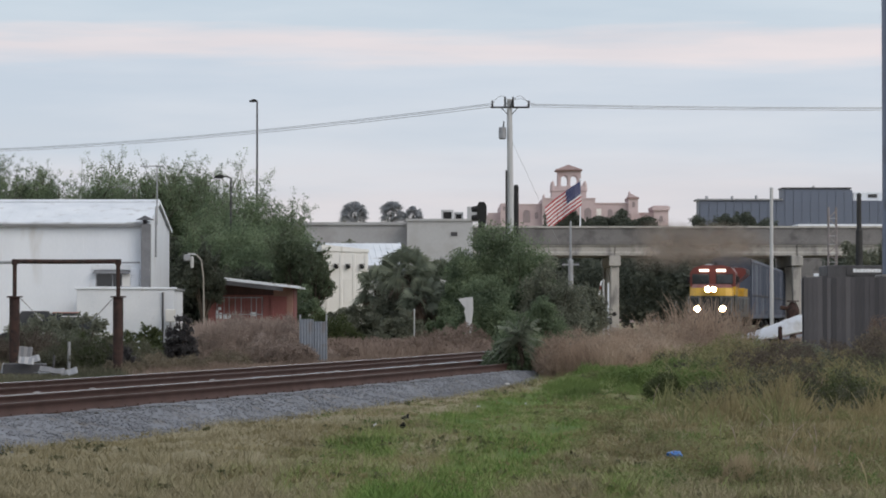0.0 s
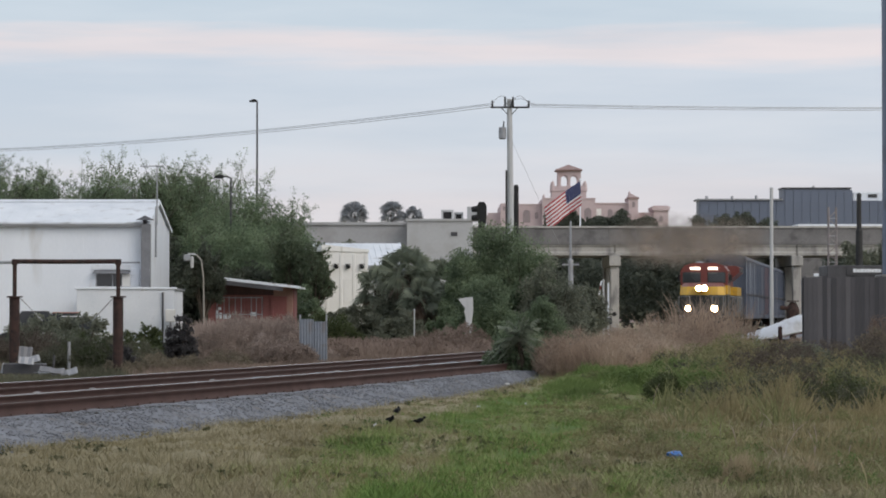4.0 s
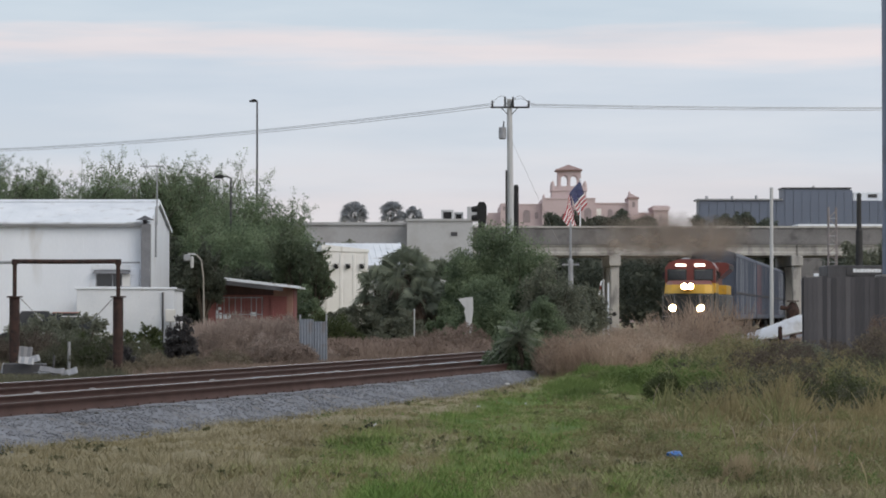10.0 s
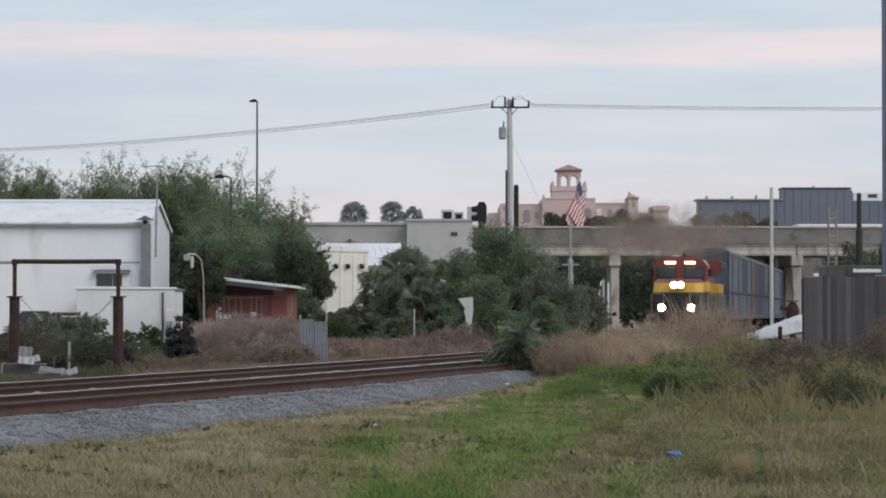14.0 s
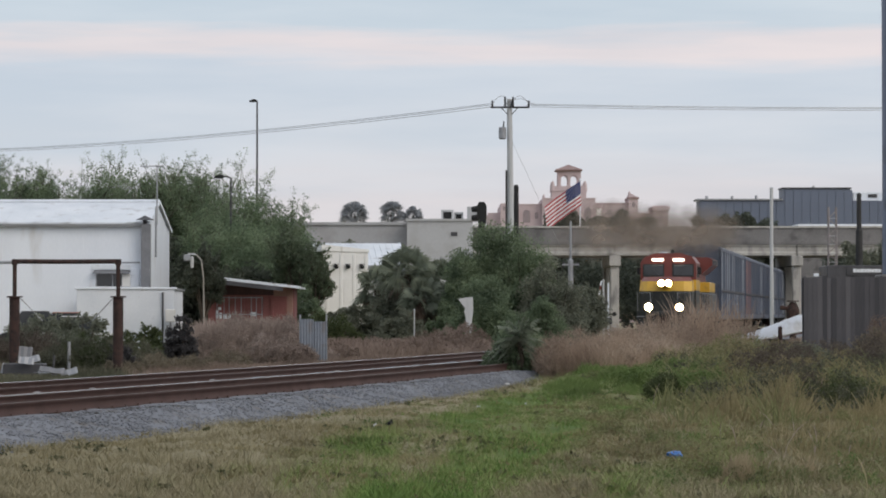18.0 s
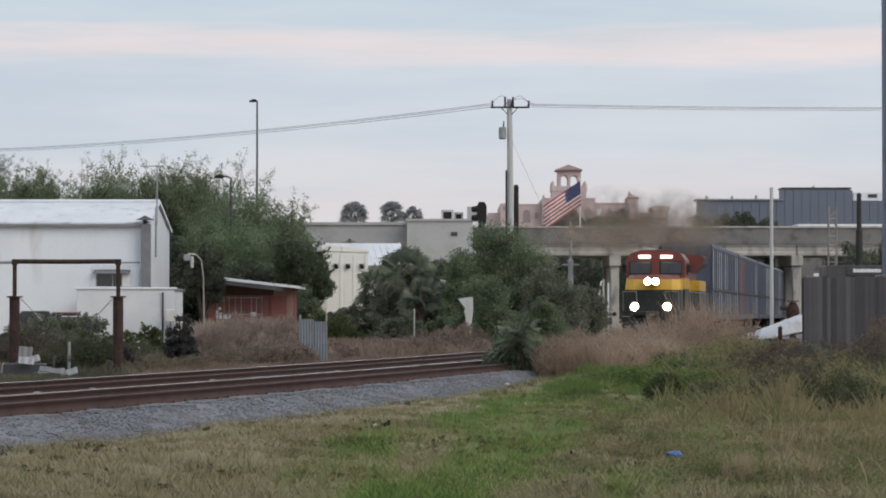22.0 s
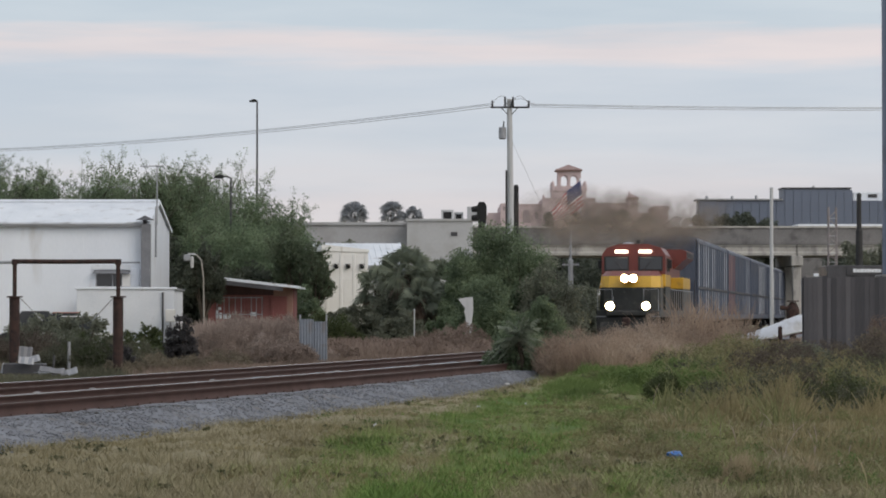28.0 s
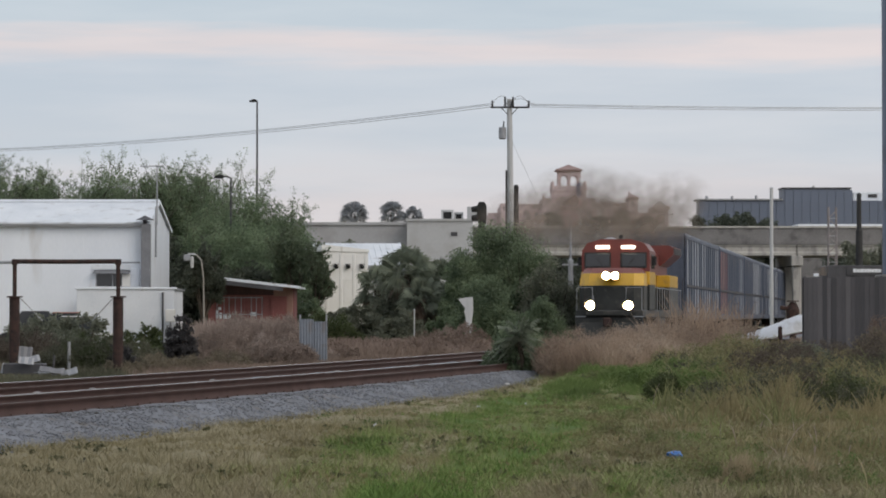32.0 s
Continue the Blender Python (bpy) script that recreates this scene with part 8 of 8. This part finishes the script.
def motions():
    walk(LOCO, [(t, on_line(y, 0)) for t, y in TRAIN])
    for i, c in enumerate(CARS):
        walk(c, [(t, on_line(y, 22.4 + 28.6 * i)) for t, y in TRAIN])
    # wheels roll on 0.5 m radius
    times = [i * 0.32 for i in range(101)]
    ts, dist = [t for t, _ in TRAIN], [(194.7 - y) * math.sqrt(1 + 0.162 ** 2) for _, y in TRAIN]
    for w in WHEELS:
        base = w.location.copy()
        walk(w, [(t, Matrix.Translation(base) @ Matrix.Rotation(float(np.interp(t, ts, dist)) / 0.5, 4, "X")) for t in times])

    # birds: feeding on the verge, hopping and flitting
    paths = (
        [(0, -0.58, 44.01), (3, -0.58, 44.01), (5.5, -0.9, 40.34), (5.8, -0.9, 40.13), (6.2, -0.61, 43.51), (7, -0.62, 44.01), (7.4, -0.82, 42.09), (8, -0.91, 42.32), (8.4, -0.91, 42.32), (8.8, -0.98, 40.77), (10.4, -1.08, 40.77), (11, -1.09, 40.55), (14.5, -1.11, 40.55), (17, -0.8, 42.61), (19, -0.8, 42.56), (21, -0.79, 42.8), (22, -0.85, 42.47), (23, -0.78, 42.42), (24, -0.47, 42.61), (25.5, -0.47, 42.61), (27.4, -4.08, 32.16), (32, -4.09, 32.16)],
        [(0, 1.98, 45.74), (1, 1.8, 45.88), (2, 1.66, 45.93), (3, 0.29, 41.42), (5.5, -1.2, 41.64), (5.8, -1.49, 40.13), (6.2, -1.73, 38.53), (6.6, -1.89, 38.15), (7.4, -1.86, 37.6), (8, -1.04, 40.55), (8.4, -1.0, 40.13), (9, 1.13, 44.98), (10, 4.84, 46.83), (11, 9.15, 47.36), (32, 9.25, 47.4)],
        [(0, -0.6, 42.13), (3, -0.59, 42.13), (5.5, -1.1, 40.34), (5.8, -0.91, 40.13), (6.2, -0.92, 40.13), (6.6, -0.98, 39.52), (7.2, -1.02, 40.13), (8.2, -6.45, 36.48), (32, -6.53, 36.48)])
    for k, (b, rows) in enumerate(zip(BIRDS, paths)):
        out, turn = [], 60.0 - 70 * k
        rows = [(t, x * 0.98, y * 0.98) for t, x, y in rows]
        for i, (t, x, y) in enumerate(rows):
            out.append((t, pose(x, y, GROUND + 0.025 + float(swell(x, y)), 0, 0, turn + 25 * (i % 2))))
            if i + 1 < len(rows):
                t2, x2, y2 = rows[i + 1]
                far = math.hypot(x2 - x, y2 - y)
                if far > 0.6:
                    out.append(((t + t2) / 2, pose((x + x2) / 2, (y + y2) / 2, GROUND + 0.05 + min(0.25, 0.05 * far), 0, 0, turn + 12)))
        walk(b, out)
    walk(FLYERS[0], [(0, pose(-19.0, 20, 2.3)), (1.4, pose(-1.63, 20, 3.0, 8)), (1.5, pose(-0.39, 20, 3.0, -10)), (1.6, pose(0.83, 20, 3.22, 10)), (1.7, pose(2.06, 20, 3.37)), (1.9, pose(4.6, 20, 3.9)), (32, pose(380, 26, 90))])
    walk(FLYERS[1], [(0, pose(17.5, 50, 7.6, 0, 0, 180)), (1.5, pose(4.8, 50, 7.1, 0, 0, 180)), (2.5, pose(-3.84, 50, 6.76, 5, 0, 180)), (2.6, pose(-4.7, 50, 6.77, -5, 0, 180)), (2.7, pose(-5.5, 50, 6.77, 5, 0, 180)), (3.5, pose(-12.3, 50, 7.3, 0, 0, 180)), (32, pose(-250, 60, 60, 0, 0, 180))])
    # the sedan crosses the bridge
    lane = lambda t: pose(14.05 + 33.7 * (t - 2.2), 276.5, 9.155)
    walk(ROADCAR, [(0, lane(0)), (2.2, lane(2.2)), (3.1, lane(3.1)), (4.2, pose(70.0, 276.5, 9.155)), (32, pose(70.0, 276.5, 9.155))])
    # the flag: panels hinge one on the next, slack when the breeze drops
    reach = ([0, 3.5, 6, 7.5, 9, 10, 14, 16.5, 18, 20, 24, 25, 28, 32], [0.93, 0.92, 1.0, 0.9, 0.5, 0.42, 0.4, 0.7, 0.95, 0.98, 1.0, 0.75, 0.78, 0.78])
    steps = [k * 0.25 for k in range(129)]
    poses = [[] for _ in PIECES]
    w = FLAG_L / FLAG_N
    for t in steps:
        e = float(np.interp(t, *reach))
        m = Matrix.Identity(4)
        for i, rows in enumerate(poses):
            droop = -(4 + 52 * (1 - e)) * (0.5 + 0.12 * i)
            bunch = float(np.interp(t, [0, 27, 29.5, 32], [0, 0, 34, 38]))
            yaw = bunch + (27 + 22 * (1 - e)) * math.sin(2.1 * t * 2 - 1.25 * i + 0.8) + 72 * (1 - e)
            step = Matrix.Translation(m.translation) @ flag_turn(droop, yaw)
            rows.append((t, step))
            m = step @ Matrix.Translation((-w, 0, -0.55 * w))
    for piece, rows in zip(PIECES, poses):
        walk(piece, rows)
    # exhaust rises from the stack and drifts west, riding along with the engine
    for i, o in enumerate(WISPS):
        rows = []
        for k in range(33):
            t = float(k)
            y = float(np.interp(t, ts, [q for _, q in TRAIN]))
            base = on_line(y, 9.5 + 0.8 * i).translation
            low = i % 3
            rows.append((t, pose(base.x - 5.0 + 0.82 * i + 0.5 * math.sin(0.5 * t + i * 1.7), base.y + 0.6 * i,
                                 5.95 + 0.45 * low + 0.3 * math.sin(0.7 * t + 2.1 * i), 0, 12 * math.sin(0.3 * t + i), 0)))
        walk(o, rows)


motions()
